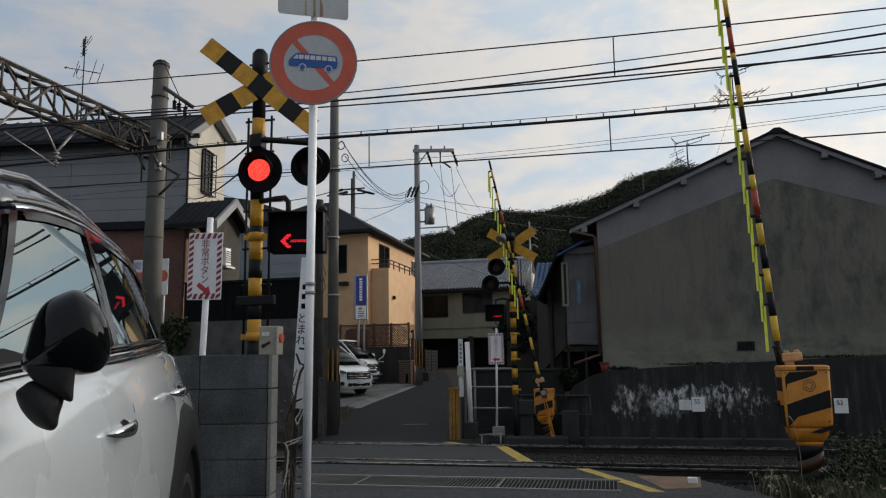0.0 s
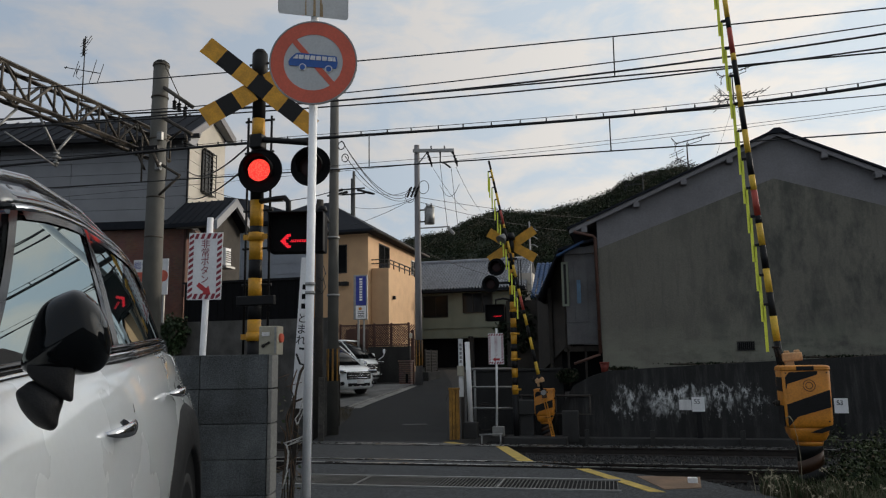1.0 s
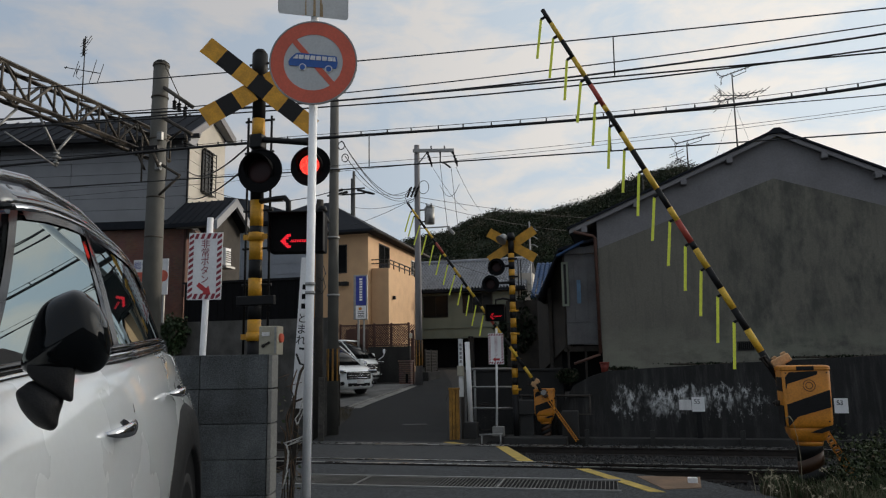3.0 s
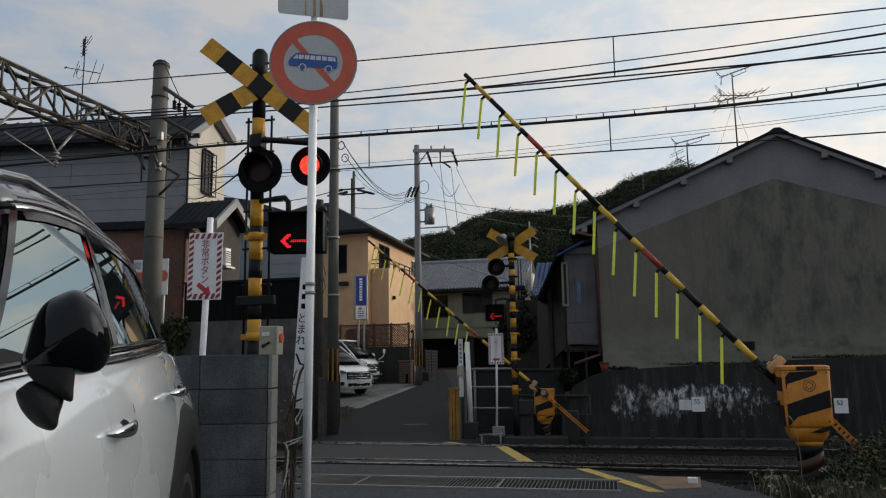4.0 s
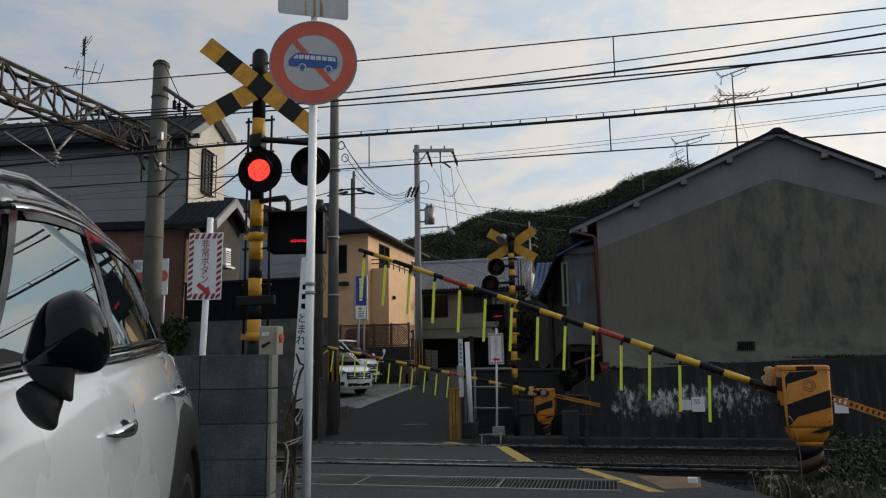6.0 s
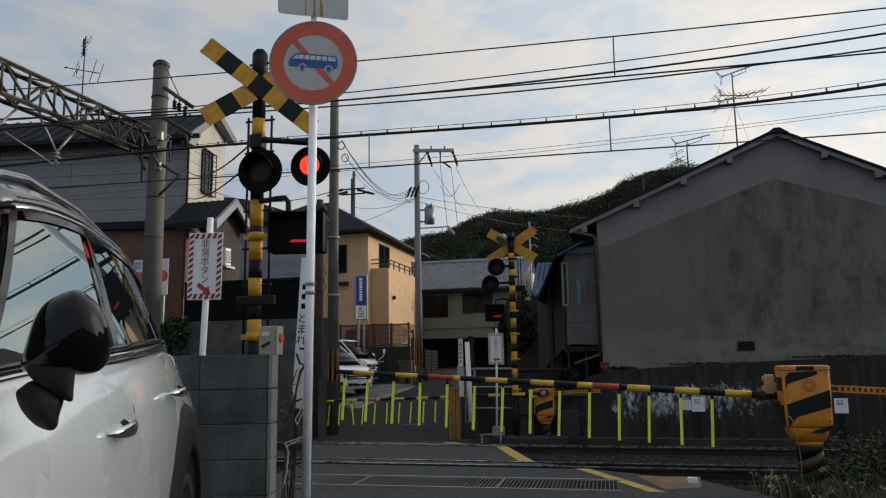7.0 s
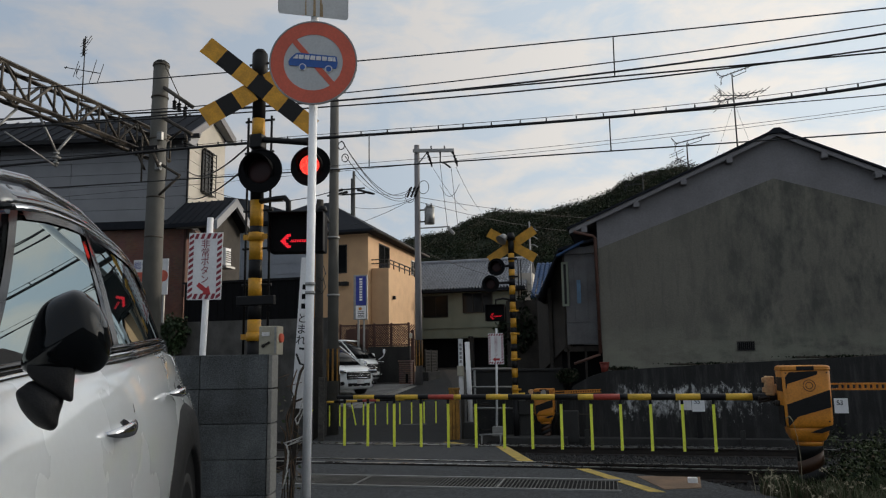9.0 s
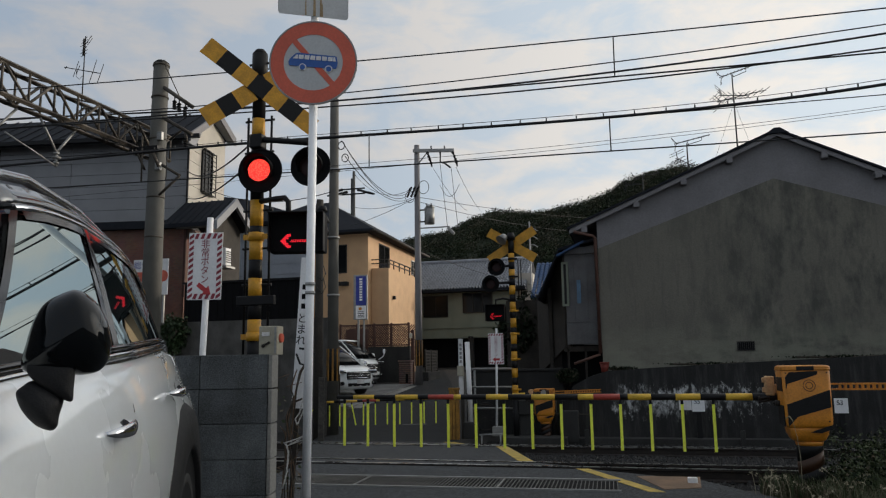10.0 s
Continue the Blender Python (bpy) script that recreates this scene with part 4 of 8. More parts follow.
# ---- emergency button sign and its box ----
def button_sign(m, ptop, pbot, w, h, zc, arrow_right, label):
    t = thing("emergency_sign", label, "sign", m, "emergency button signs")
    bm = bmesh.new()
    rod(bm, (-0.03, 0.03, pbot), (0.015, 0.03, ptop), 0.024, None, 14)
    part("pole", bm, "white", t)
    bm = bmesh.new()
    box(bm, (0, 0, zc), (w, 0.006, h), bevel=0.002)
    board = part("board", bm, "white", t)
    # slanted border stripes
    def stripes(n, fn):
        for i in range(n):
            bm = bmesh.new()
            prism(bm, fn(i), -0.0075, -0.003)
            part("border_stripe", bm, "maroon", board)
    b, e = w * 0.15, h / 2 - 0.006
    n = 11
    st = (h - 0.012) / n
    for sx in (-1, 1):
        xa, xb = (-w / 2 + 0.006, -w / 2 + b) if sx < 0 else (w / 2 - b, w / 2 - 0.006)
        stripes(n, lambda i: [(xa, zc - e + st * i), (xb, zc - e + min(st * i + st * 0.5, 2 * e)), (xb, zc - e + min(st * i + st, 2 * e)), (xa, zc - e + st * i + st * 0.5)])
    for sz in (-1, 1):
        za, zb = (zc - e, zc - e + b) if sz < 0 else (zc + e - b, zc + e)
        stripes(4, lambda i: [(-w / 2 + b + (w - 2 * b) * (i + 0.1) / 4, za), (-w / 2 + b + (w - 2 * b) * (i + 0.6) / 4, za), (-w / 2 + b + (w - 2 * b) * (i + 0.95) / 4, zb), (-w / 2 + b + (w - 2 * b) * (i + 0.45) / 4, zb)])
    for i, ch in enumerate("非常ボタン"):
        words("lettering", ch, w * 0.265, "maroon", board, Matrix.Translation((0.0, -0.005, zc + h * 0.325 - i * h * 0.132)) @ FACE)
    sgn = 1 if arrow_right else -1
    ang = radians(38 if arrow_right else 0)
    bm = bmesh.new()
    a = [(-0.06, 0.016), (0.01, 0.016), (0.01, 0.038), (0.062, 0.0), (0.01, -0.038), (0.01, -0.016), (-0.06, -0.016)]
    k = w / 0.25
    pts = [(sgn * (x * math.cos(ang) + z * math.sin(ang)) * k, (-x * math.sin(ang) + z * math.cos(ang)) * k + zc - h * 0.345) for x, z in a]
    prism(bm, pts, -0.0075, -0.003)
    part("arrow", bm, "sign_arrow", board, "red arrow")
    return t


button_sign(pose(-3.150, 4.95, 0.0, 0, 0.4, 8), 2.38, 0.1, 0.270, 0.515, 2.00, True, "white emergency button sign with red striped border on a post")
button_sign(pose(-2.885, 15.8, 0.0), 1.95, -0.14, 0.33, 0.66, 1.51, False, "smaller-looking emergency button sign on a white post by the track")
bm = bmesh.new()
box(bm, (-2.87, 15.78, -0.22), (0.24, 0.2, 0.2), bevel=0.01)
solid("post_footing", bm, "concrete", "concrete footing under the emergency button sign", "footing")

btn = thing("emergency_button_box", "beige steel emergency button box with a red button", "button box", pose(-2.295, 4.42, 1.32, 0, 0, 6))
bm = bmesh.new()
box(bm, (0, 0, 0.085), (0.125, 0.11, 0.185), bevel=0.006)
part("case", bm, "beige", btn)
boxes("name_plate", "white_old", btn, ((-0.015, -0.058, 0.125), (0.05, 0.004, 0.026)))
boxes("hinge", "steel", btn, ((0.05, -0.05, 0.085), (0.012, 0.02, 0.17)))
bm = bmesh.new()
rod(bm, (0.06, 0, 0.10), (0.078, 0, 0.10), 0.032, 0.028, 20)
part("push_button", bm, "sign_red", btn, "red push button on its side")
bm = bmesh.new()
box(bm, (-0.01, -0.06, 0.062), (0.05, 0.012, 0.012), Matrix.Rotation(radians(-25), 4, "Y"))
rod(bm, (-0.03, -0.055, 0.05), (-0.03, -0.066, 0.05), 0.012, None, 10)
part("latch", bm, "rust", btn)
boxes("stand", "rust_steel", btn, ((-0.05, 0.03, -0.62), (0.05, 0.05, 1.24)))

# ---- leaning white banner board with a wire ring ----
ban = thing("banner_board", "narrow white leaning board with black hand-painted letters", "sign board", pose(-2.535, 5.32, 0.92, 0, 3.2, 10))
bm = bmesh.new()
box(bm, (0.008, 0, 0.58), (0.100, 0.012, 1.17))
part("board", bm, "white", ban)
for i, ch in enumerate("とまれ"):
    words("lettering", ch, 0.085, "black_matt", ban, Matrix.Translation((-0.002, -0.008, 0.68 - 0.085 * i)) @ FACE)
for i in range(3):
    boxes("letter_bar", "black_matt", ban, ((0.0, -0.008, 0.78 + 0.075 * i), (0.035, 0.003, 0.04)))
boxes("stake", "wood_dark", ban, ((0.0, 0.02, 0.1), (0.035, 0.025, 2.0)))
bm = bmesh.new()
tube(bm, [(0.0, -0.045, 0.452), (0.115, -0.05, 0.440), (0.128, -0.05, 0.415), (0.105, -0.05, 0.375), (0.05, -0.05, 0.325), (0.015, -0.05, 0.335), (-0.02, -0.045, 0.41)], 0.008, 8)
part("wire_ring", bm, "black", ban, "bent black wire ring")

# ---- more materials ----
def brick_mat(name, c1, c2, mortar, scale, bw=0.5, rh=0.25, bump=0.4):
    """Small facing bricks too far off to be told apart singly."""
    m = bpy.data.materials.new(name)
    m.use_nodes = True
    n, l = m.node_tree.nodes, m.node_tree.links
    b = n["Principled BSDF"]
    b.inputs["Roughness"].default_value = 0.8
    co, sep, com, br, bp, nz, mx = (n.new(k) for k in ("ShaderNodeTexCoord", "ShaderNodeSeparateXYZ", "ShaderNodeCombineXYZ", "ShaderNodeTexBrick", "ShaderNodeBump", "ShaderNodeTexNoise", "ShaderNodeMix"))
    add = n.new("ShaderNodeMath")
    l.new(co.outputs["Object"], sep.inputs[0])
    l.new(sep.outputs[0], add.inputs[0])
    l.new(sep.outputs[1], add.inputs[1])
    l.new(add.outputs[0], com.inputs[0])
    l.new(sep.outputs[2], com.inputs[1])
    l.new(com.outputs[0], br.inputs["Vector"])
    br.inputs["Color1"].default_value, br.inputs["Color2"].default_value, br.inputs["Mortar"].default_value = (*c1, 1), (*c2, 1), (*mortar, 1)
    br.inputs["Scale"].default_value, br.inputs["Brick Width"].default_value, br.inputs["Row Height"].default_value, br.inputs["Mortar Size"].default_value = scale, bw, rh, 0.02
    nz.inputs["Scale"].default_value, nz.inputs["Detail"].default_value = 2.0, 6
    l.new(co.outputs["Object"], nz.inputs["Vector"])
    mx.data_type, mx.blend_type = "RGBA", "MULTIPLY"
    mx.inputs[0].default_value = 0.5
    l.new(br.outputs["Color"], mx.inputs[6])
    l.new(nz.outputs["Color"], mx.inputs[7])
    l.new(mx.outputs[2], b.inputs["Base Color"])
    bp.inputs["Strength"].default_value, bp.inputs["Distance"].default_value = bump, 0.01
    l.new(br.outputs["Fac"], bp.inputs["Height"])
    l.new(bp.outputs[0], b.inputs["Normal"])
    return m


M["brick_far"] = brick_mat("brick_far", (0.26, 0.12, 0.08), (0.20, 0.09, 0.065), (0.16, 0.12, 0.10), 4.2)
M["siding_blue"] = mat("siding_blue", (0.40, 0.44, 0.50), 0.65, scale=2.2, vary=0.15, bump=0.25, fine=40, stain=0.2)
M["brick_step"] = brick_mat("brick_step", (0.22, 0.12, 0.09), (0.16, 0.09, 0.07), (0.20, 0.18, 0.16), 2.5)


def window(parent, m, w, h, frame_mat="steel", bars=0, sash=1, d=0.06):
    """A window of size w by h facing -y at the pose m."""
    win = new("window")
    win.empty_display_size = 0.1
    win.parent = parent
    win.matrix_basis = m
    f = 0.05
    boxes("window_frame", frame_mat, win, ((0, 0, h / 2 - f / 2), (w, d, f)), ((0, 0, -h / 2 + f / 2), (w, d, f)), ((-w / 2 + f / 2, 0, 0), (f, d, h - 2 * f)), ((w / 2 - f / 2, 0, 0), (f, d, h - 2 * f)))
    for i in range(sash):
        a = -w / 2 + f + (w - 2 * f) * (i + 0.5) / sash
        boxes("pane", "van_glass", win, ((a, 0.005 + 0.008 * (i % 2), 0), ((w - 2 * f) / sash, 0.008, h - 2 * f)))
        if i:
            boxes("mullion", frame_mat, win, ((-w / 2 + f + (w - 2 * f) * i / sash, -0.005, 0), (0.035, d * 0.7, h - 2 * f)))
    for i in range(bars):
        boxes("bar", "black", win, ((0, -0.12, -h / 2 + h * (i + 0.5) / bars), (w + 0.06, 0.02, 0.02)))
    if bars:
        for x in (-w / 2 - 0.03, -w / 6, w / 6, w / 2 + 0.03):
            boxes("bar", "black", win, ((x, -0.13, 0), (0.025, 0.025, h + 0.1)))
        for z in (-h / 2 - 0.03, h / 2 + 0.03):
            boxes("bar", "black", win, ((0, -0.06, z), (w + 0.06, 0.14, 0.025)))
    return win


def slab(bm, a, b, y0, y1, th):
    """A sloping roof slab from (x, z) a to b, reaching from y0 to y1, th thick."""
    prism(bm, [a, b, (b[0], b[1] + th), (a[0], a[1] + th)], y0, y1)


def stucco_mat():
    """Olive-grey stucco with blotchy dark mould patches and a paler mossy foot."""
    m = mat("old_stucco", (0.182, 0.172, 0.142), 0.92, scale=0.6, vary=0.16, bump=0.35, fine=30)
    n, l = m.node_tree.nodes, m.node_tree.links
    b = n["Principled BSDF"]
    last = b.inputs["Base Color"].links[0].from_socket
    co = n.new("ShaderNodeTexCoord")

    def layer(last, col, scale, stretch, lo, hi, top, where=None):
        mp, nz, r, mx = n.new("ShaderNodeMapping"), n.new("ShaderNodeTexNoise"), n.new("ShaderNodeMapRange"), n.new("ShaderNodeMix")
        mp.inputs["Scale"].default_value = stretch
        l.new(co.outputs["Object"], mp.inputs[0])
        l.new(mp.outputs[0], nz.inputs["Vector"])
        nz.inputs["Scale"].default_value, nz.inputs["Detail"].default_value, nz.inputs["Roughness"].default_value = scale, 9, 0.7
        r.inputs["From Min"].default_value, r.inputs["From Max"].default_value, r.inputs["To Max"].default_value = lo, hi, top
        l.new(nz.outputs["Fac"], r.inputs["Value"])
        fac = r.outputs[0]
        if where:
            sep, rr, mu = n.new("ShaderNodeSeparateXYZ"), n.new("ShaderNodeMapRange"), n.new("ShaderNodeMath")
            l.new(co.outputs["Object"], sep.inputs[0])
            l.new(sep.outputs[where[0]], rr.inputs["Value"])
            rr.inputs["From Min"].default_value, rr.inputs["From Max"].default_value = where[1], where[2]
            mu.operation = "MULTIPLY"
            l.new(rr.outputs[0], mu.inputs[0])
            l.new(fac, mu.inputs[1])
            fac = mu.outputs[0]
        mx.data_type = "RGBA"
        mx.inputs[7].default_value = (*col, 1)
        l.new(fac, mx.inputs[0])
        l.new(last, mx.inputs[6])
        return mx.outputs[2]
    last = layer(last, (0.066, 0.070, 0.060), 2.6, (1.0, 1.0, 0.42), 0.44, 0.62, 0.85, (0, 0.4, 2.4))
    last = layer(last, (0.11, 0.105, 0.09), 5.0, (1.6, 1.0, 0.16), 0.50, 0.66, 0.5)
    last = layer(last, (0.225, 0.23, 0.178), 2.2, (0.7, 1.0, 1.4), 0.36, 0.56, 0.75, (2, 2.1, 1.4))
    l.new(last, b.inputs["Base Color"])
    return m


M["stucco"] = stucco_mat()

# ---- grey stucco house above the retaining wall ----
rh = thing("house", "grey stucco house with a broad gable above the retaining wall", "house")
bm = bmesh.new()
prism(bm, [(-0.70, 0.8), (7.6, 0.8), (7.6, 3.88), (3.3, 6.11), (-0.70, 4.43)], 17.25, 17.45)
part("gable_wall", bm, "plaster", rh, "grey plaster gable field")
bm = bmesh.new()
prism(bm, [(-0.70, 0.8), (7.6, 0.8), (7.6, 3.55), (3.17, 5.14), (-0.70, 3.77)], 17.19, 17.25)
part("stucco_panel", bm, "stucco", rh, "stained brown-grey stucco")
boxes("side_wall", "stucco", rh, ((-0.60, 23.5, 2.6), (0.2, 12.1, 3.2)))
boxes("side_wall", "stucco", rh, ((7.5, 23.5, 2.4), (0.2, 12.1, 2.8)))
boxes("rear_wall", "stucco", rh, ((3.4, 29.6, 2.6), (8.0, 0.2, 3.2)))
for a, b in (((-1.32, 4.20), (3.3, 6.13)), ((8.6, 3.38), (3.3, 6.13))):
    bm = bmesh.new()
    slab(bm, a, b, 17.12, 30.2, 0.06)
    part("roof_deck", bm, "plaster", rh)
    bm = bmesh.new()
    slab(bm, (a[0] - (0.05 if a[0] < 3 else -0.05), a[1] + 0.04), (b[0], b[1] + 0.062), 17.06, 30.25, 0.05)
    part("roof_covering", bm, "roof_dark", rh, "dark roof covering")
    bm = bmesh.new()
    slab(bm, (a[0], a[1] - 0.055), (b[0], b[1] - 0.055), 17.09, 17.14, 0.085)
    part("barge_board", bm, "plaster", rh)
bm = bmesh.new()
prism(bm, [(3.06, 6.12), (3.54, 6.12), (3.36, 6.245), (3.24, 6.245)], 17.03, 30.2)
part("ridge_cap", bm, "roof_dark", rh)
for x in (-0.98, 0.22, 1.28, 2.28, 4.22, 5.22, 6.3):
    z = (4.17 + (x + 1.32) * 0.422) if x < 3.3 else (6.12 - (x - 3.3) * 0.521)
    boxes("purlin_end", "plaster", rh, ((x, 17.16, z - 0.085), (0.13, 0.18, 0.13)), bevel=0.01)
vent = boxes("vent_frame", "concrete_dark", rh, ((2.335, 17.18, 1.575), (0.36, 0.03, 0.02)), ((2.335, 17.18, 1.395), (0.36, 0.03, 0.02)), ((2.165, 17.18, 1.485), (0.02, 0.03, 0.16)), ((2.505, 17.18, 1.485), (0.02, 0.03, 0.16)))
boxes("vent_back", "black_matt", vent, ((2.335, 17.184, 1.485), (0.32, 0.004, 0.16)))
for i in range(8):
    boxes("vent_bar", "concrete_dark", vent, ((2.19 + 0.04 * i, 17.175, 1.485), (0.010, 0.012, 0.16)))
bm = bmesh.new()
tube(bm, [(-1.22, 17.05, 4.18), (-1.1, 17.07, 4.14), (-0.80, 17.12, 4.07), (-0.745, 17.14, 4.0), (-0.745, 17.14, 1.38)], 0.038, 10)
part("downpipe", bm, "pipe_rust", rh, "rusty brown downpipe")
bm = bmesh.new()
tube(bm, [(-0.745, 17.14, 1.36), (-1.32, 17.0, 1.16)], 0.03, 8)
part("drain_pipe", bm, "pipe_rust", rh)
for z in (1.9, 2.7, 3.5):
    bm = bmesh.new()
    rod(bm, (-0.745, 17.14, z), (-0.745, 17.14, z + 0.03), 0.046, None, 12)
    part("pipe_clip", bm, "pipe_rust", rh)

# lean-to against the house
lt = thing("lean_to", "weathered lean-to shed with a sloping roof and blue sheeting", "shed")
bm = bmesh.new()
prism(bm, [(-1.50, 1.60), (-0.72, 1.60), (-0.72, 3.95), (-1.50, 3.78)], 17.55, 17.62)
part("front_wall", bm, "shed_wall", lt, "grey weathered board wall")
for i in range(2):
    boxes("wall_rib", "shed_wall", lt, ((-1.30 + 0.30 * i, 17.54, 2.9), (0.012, 0.015, 1.5)))
boxes("wall_rail", "shed_wall", lt, ((-1.17, 17.53, 2.13), (0.66, 0.03, 0.03)))
boxes("top_beam", "shed_wall", lt, ((-1.12, 17.50, 3.80), (0.80, 0.06, 0.16)))
boxes("skirting", "shed_wall", lt, ((-1.17, 17.545, 1.86), (0.66, 0.03, 0.5)))
boxes("side_wall", "wood_dark", lt, ((-1.47, 20.0, 2.5), (0.06, 4.8, 2.0)))
bm = bmesh.new()
prism(bm, [(0.0, 1.55), (1.75, 0.9), (1.75, 2.75), (0.0, 3.70)], 0, 0.06)
part("oblique_wall", bm, "wood_dark", lt, "dark board wall turned along the lane", pose(-1.50, 17.6, 0, 0, 0, 118))
boxes("recessed_wall", "wood_dark", lt, ((-2.6, 20.4, 1.7), (1.6, 0.1, 2.4)))
for x, y in ((-1.95, 18.2), (-2.1, 19.2), (-2.45, 19.9)):
    boxes("post", "wood_dark", lt, ((x, y, 1.7), (0.09, 0.09, 2.6)))
bm = bmesh.new()
slab(bm, (-2.15, 2.66), (-1.62, 3.80), 17.35, 24.0, 0.06)
slab(bm, (-1.62, 3.80), (-0.72, 4.00), 17.35, 24.0, 0.06)
part("roof", bm, "roof_dark", lt)
bm = bmesh.new()
slab(bm, (-1.66, 3.55), (-1.02, 3.86), 17.28, 17.6, 0.05)
bmesh.ops.translate(bm, verts=bm.verts, vec=(0, 0, 0.10))
part("tarpaulin", bm, "blue_tile", lt, "blue plastic tarpaulin")
window(lt, pose(-1.50, 17.53, 3.02), 0.16, 1.05, "green_wall")
boxes("blue_sheet", "pale_blue", lt, ((-1.19, 17.53, 2.83), (0.09, 0.02, 0.55)), label="faded pale blue sheet")
# black block added to darken the hollow under the floor like shade
boxes("crawl_shade", "black_matt", lt, ((-1.15, 18.2, 1.05), (1.1, 0.1, 1.1)))
boxes("floor_beam", "wood_dark", lt, ((-1.2, 17.7, 1.50), (0.8, 0.15, 0.12)))
for x in (-1.5, -1.1):
    boxes("stilt", "wood_dark", lt, ((x, 17.65, 1.1), (0.05, 0.05, 0.9)))

bm = bmesh.new()
rod(bm, (0, 0, 0), (0, 0, 0.18), 0.075, 0.10, 14)
rod(bm, (0, 0, 0.18), (0, 0, 0.22), 0.11, 0.11, 14)
solid("flower_pot", bm, "pot_red", "red clay flower pot on the wall's top", "flower pot", m=pose(-0.66, 16.95, 0.97))

# unseen house added right of the view to block the low sun
oh = thing("house", "unseen house added to keep the low sun off car and road", "house")
boxes("wall", "plaster", oh, ((19.0, 23.0, 3.0), (19, 10, 4.4)))
bm = bmesh.new()
prism(bm, [(9.0, 5.1), (29.0, 5.1), (19.0, 6.8)], 17.6, 28.4)
part("roof", bm, "roof_dark", oh)
# second hidden house, added only to shade the low fence and lane beyond
oh = thing("house", "hidden house added to shade the lane's fence and walls", "house")
boxes("wall", "plaster", oh, ((4.0, 40.0, 2.6), (7.6, 15.0, 4.2)))
bm = bmesh.new()
prism(bm, [(-0.3, 4.65), (8.3, 4.65), (4.0, 6.0)], 32.2, 47.8)
part("roof", bm, "roof_dark", oh)

# ---- retaining wall with lime bloom ----
def bloom_wall():
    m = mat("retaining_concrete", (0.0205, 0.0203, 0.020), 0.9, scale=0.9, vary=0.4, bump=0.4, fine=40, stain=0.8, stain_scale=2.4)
    n, l = m.node_tree.nodes, m.node_tree.links
    b = n["Principled BSDF"]
    base = b.inputs["Base Color"].links[0].from_socket
    co, sep = n.new("ShaderNodeTexCoord"), n.new("ShaderNodeSeparateXYZ")
    l.new(co.outputs["Object"], sep.inputs[0])

    def ramp(sock, a, b2):
        r = n.new("ShaderNodeMapRange")
        r.interpolation_type = "SMOOTHSTEP"
        r.inputs["From Min"].default_value, r.inputs["From Max"].default_value = a, b2
        l.new(sock, r.inputs["Value"])
        return r.outputs[0]

    def mul(a, b2):
        q = n.new("ShaderNodeMath")
        q.operation = "MULTIPLY"
        l.new(a, q.inputs[0])
        l.new(b2, q.inputs[1])
        return q.outputs[0]
    mp, nz, nb = n.new("ShaderNodeMapping"), n.new("ShaderNodeTexNoise"), n.new("ShaderNodeTexNoise")
    mp.inputs["Scale"].default_value = (2.6, 1.0, 1.15)
    l.new(co.outputs["Object"], mp.inputs[0])
    l.new(mp.outputs[0], nz.inputs["Vector"])
    nz.inputs["Scale"].default_value, nz.inputs["Detail"].default_value, nz.inputs["Roughness"].default_value = 3.4, 10, 0.80
    l.new(co.outputs["Object"], nb.inputs["Vector"])
    nb.inputs["Scale"].default_value, nb.inputs["Detail"].default_value = 1.25, 3
    zone = mul(mul(ramp(sep.outputs[0], -0.75, -0.40), ramp(sep.outputs[0], 4.6, 1.5)), mul(ramp(sep.outputs[2], -0.45, 0.35), ramp(sep.outputs[2], 1.05, 0.45)))
    lift = n.new("ShaderNodeMath")
    lift.operation = "MULTIPLY_ADD"
    lift.inputs[1].default_value, lift.inputs[2].default_value = 0.27, -0.27
    l.new(zone, lift.inputs[0])
    both = n.new("ShaderNodeMath")
    both.operation = "ADD"
    l.new(lift.outputs[0], both.inputs[0])
    l.new(nz.outputs["Fac"], both.inputs[1])
    ms, ns = n.new("ShaderNodeMapping"), n.new("ShaderNodeTexNoise")
    ms.inputs["Scale"].default_value = (4.2, 1.0, 0.5)
    l.new(co.outputs["Object"], ms.inputs[0])
    l.new(ms.outputs[0], ns.inputs["Vector"])
    ns.inputs["Scale"].default_value, ns.inputs["Detail"].default_value, ns.inputs["Roughness"].default_value = 1.6, 9, 0.7
    sx = n.new("ShaderNodeMix")
    sx.data_type = "RGBA"
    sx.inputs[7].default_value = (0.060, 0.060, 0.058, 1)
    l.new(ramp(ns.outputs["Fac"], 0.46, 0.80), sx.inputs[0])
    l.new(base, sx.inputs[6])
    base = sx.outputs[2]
    fac = mul(ramp(both.outputs[0], 0.43, 0.60), ramp(nb.outputs["Fac"], 0.34, 0.62))
    mx = n.new("ShaderNodeMix")
    mx.data_type = "RGBA"
    mx.inputs[7].default_value = (0.68, 0.69, 0.68, 1)
    l.new(fac, mx.inputs[0])
    l.new(base, mx.inputs[6])
    l.new(mx.outputs[2], b.inputs["Base Color"])
    return m


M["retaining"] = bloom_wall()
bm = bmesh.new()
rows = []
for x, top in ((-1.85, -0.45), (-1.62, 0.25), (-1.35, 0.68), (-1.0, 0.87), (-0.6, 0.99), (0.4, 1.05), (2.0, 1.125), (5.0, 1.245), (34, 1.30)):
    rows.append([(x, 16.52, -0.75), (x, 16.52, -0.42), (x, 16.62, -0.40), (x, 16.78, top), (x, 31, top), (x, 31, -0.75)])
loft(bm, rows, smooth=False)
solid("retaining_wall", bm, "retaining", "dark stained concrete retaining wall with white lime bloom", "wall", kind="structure")

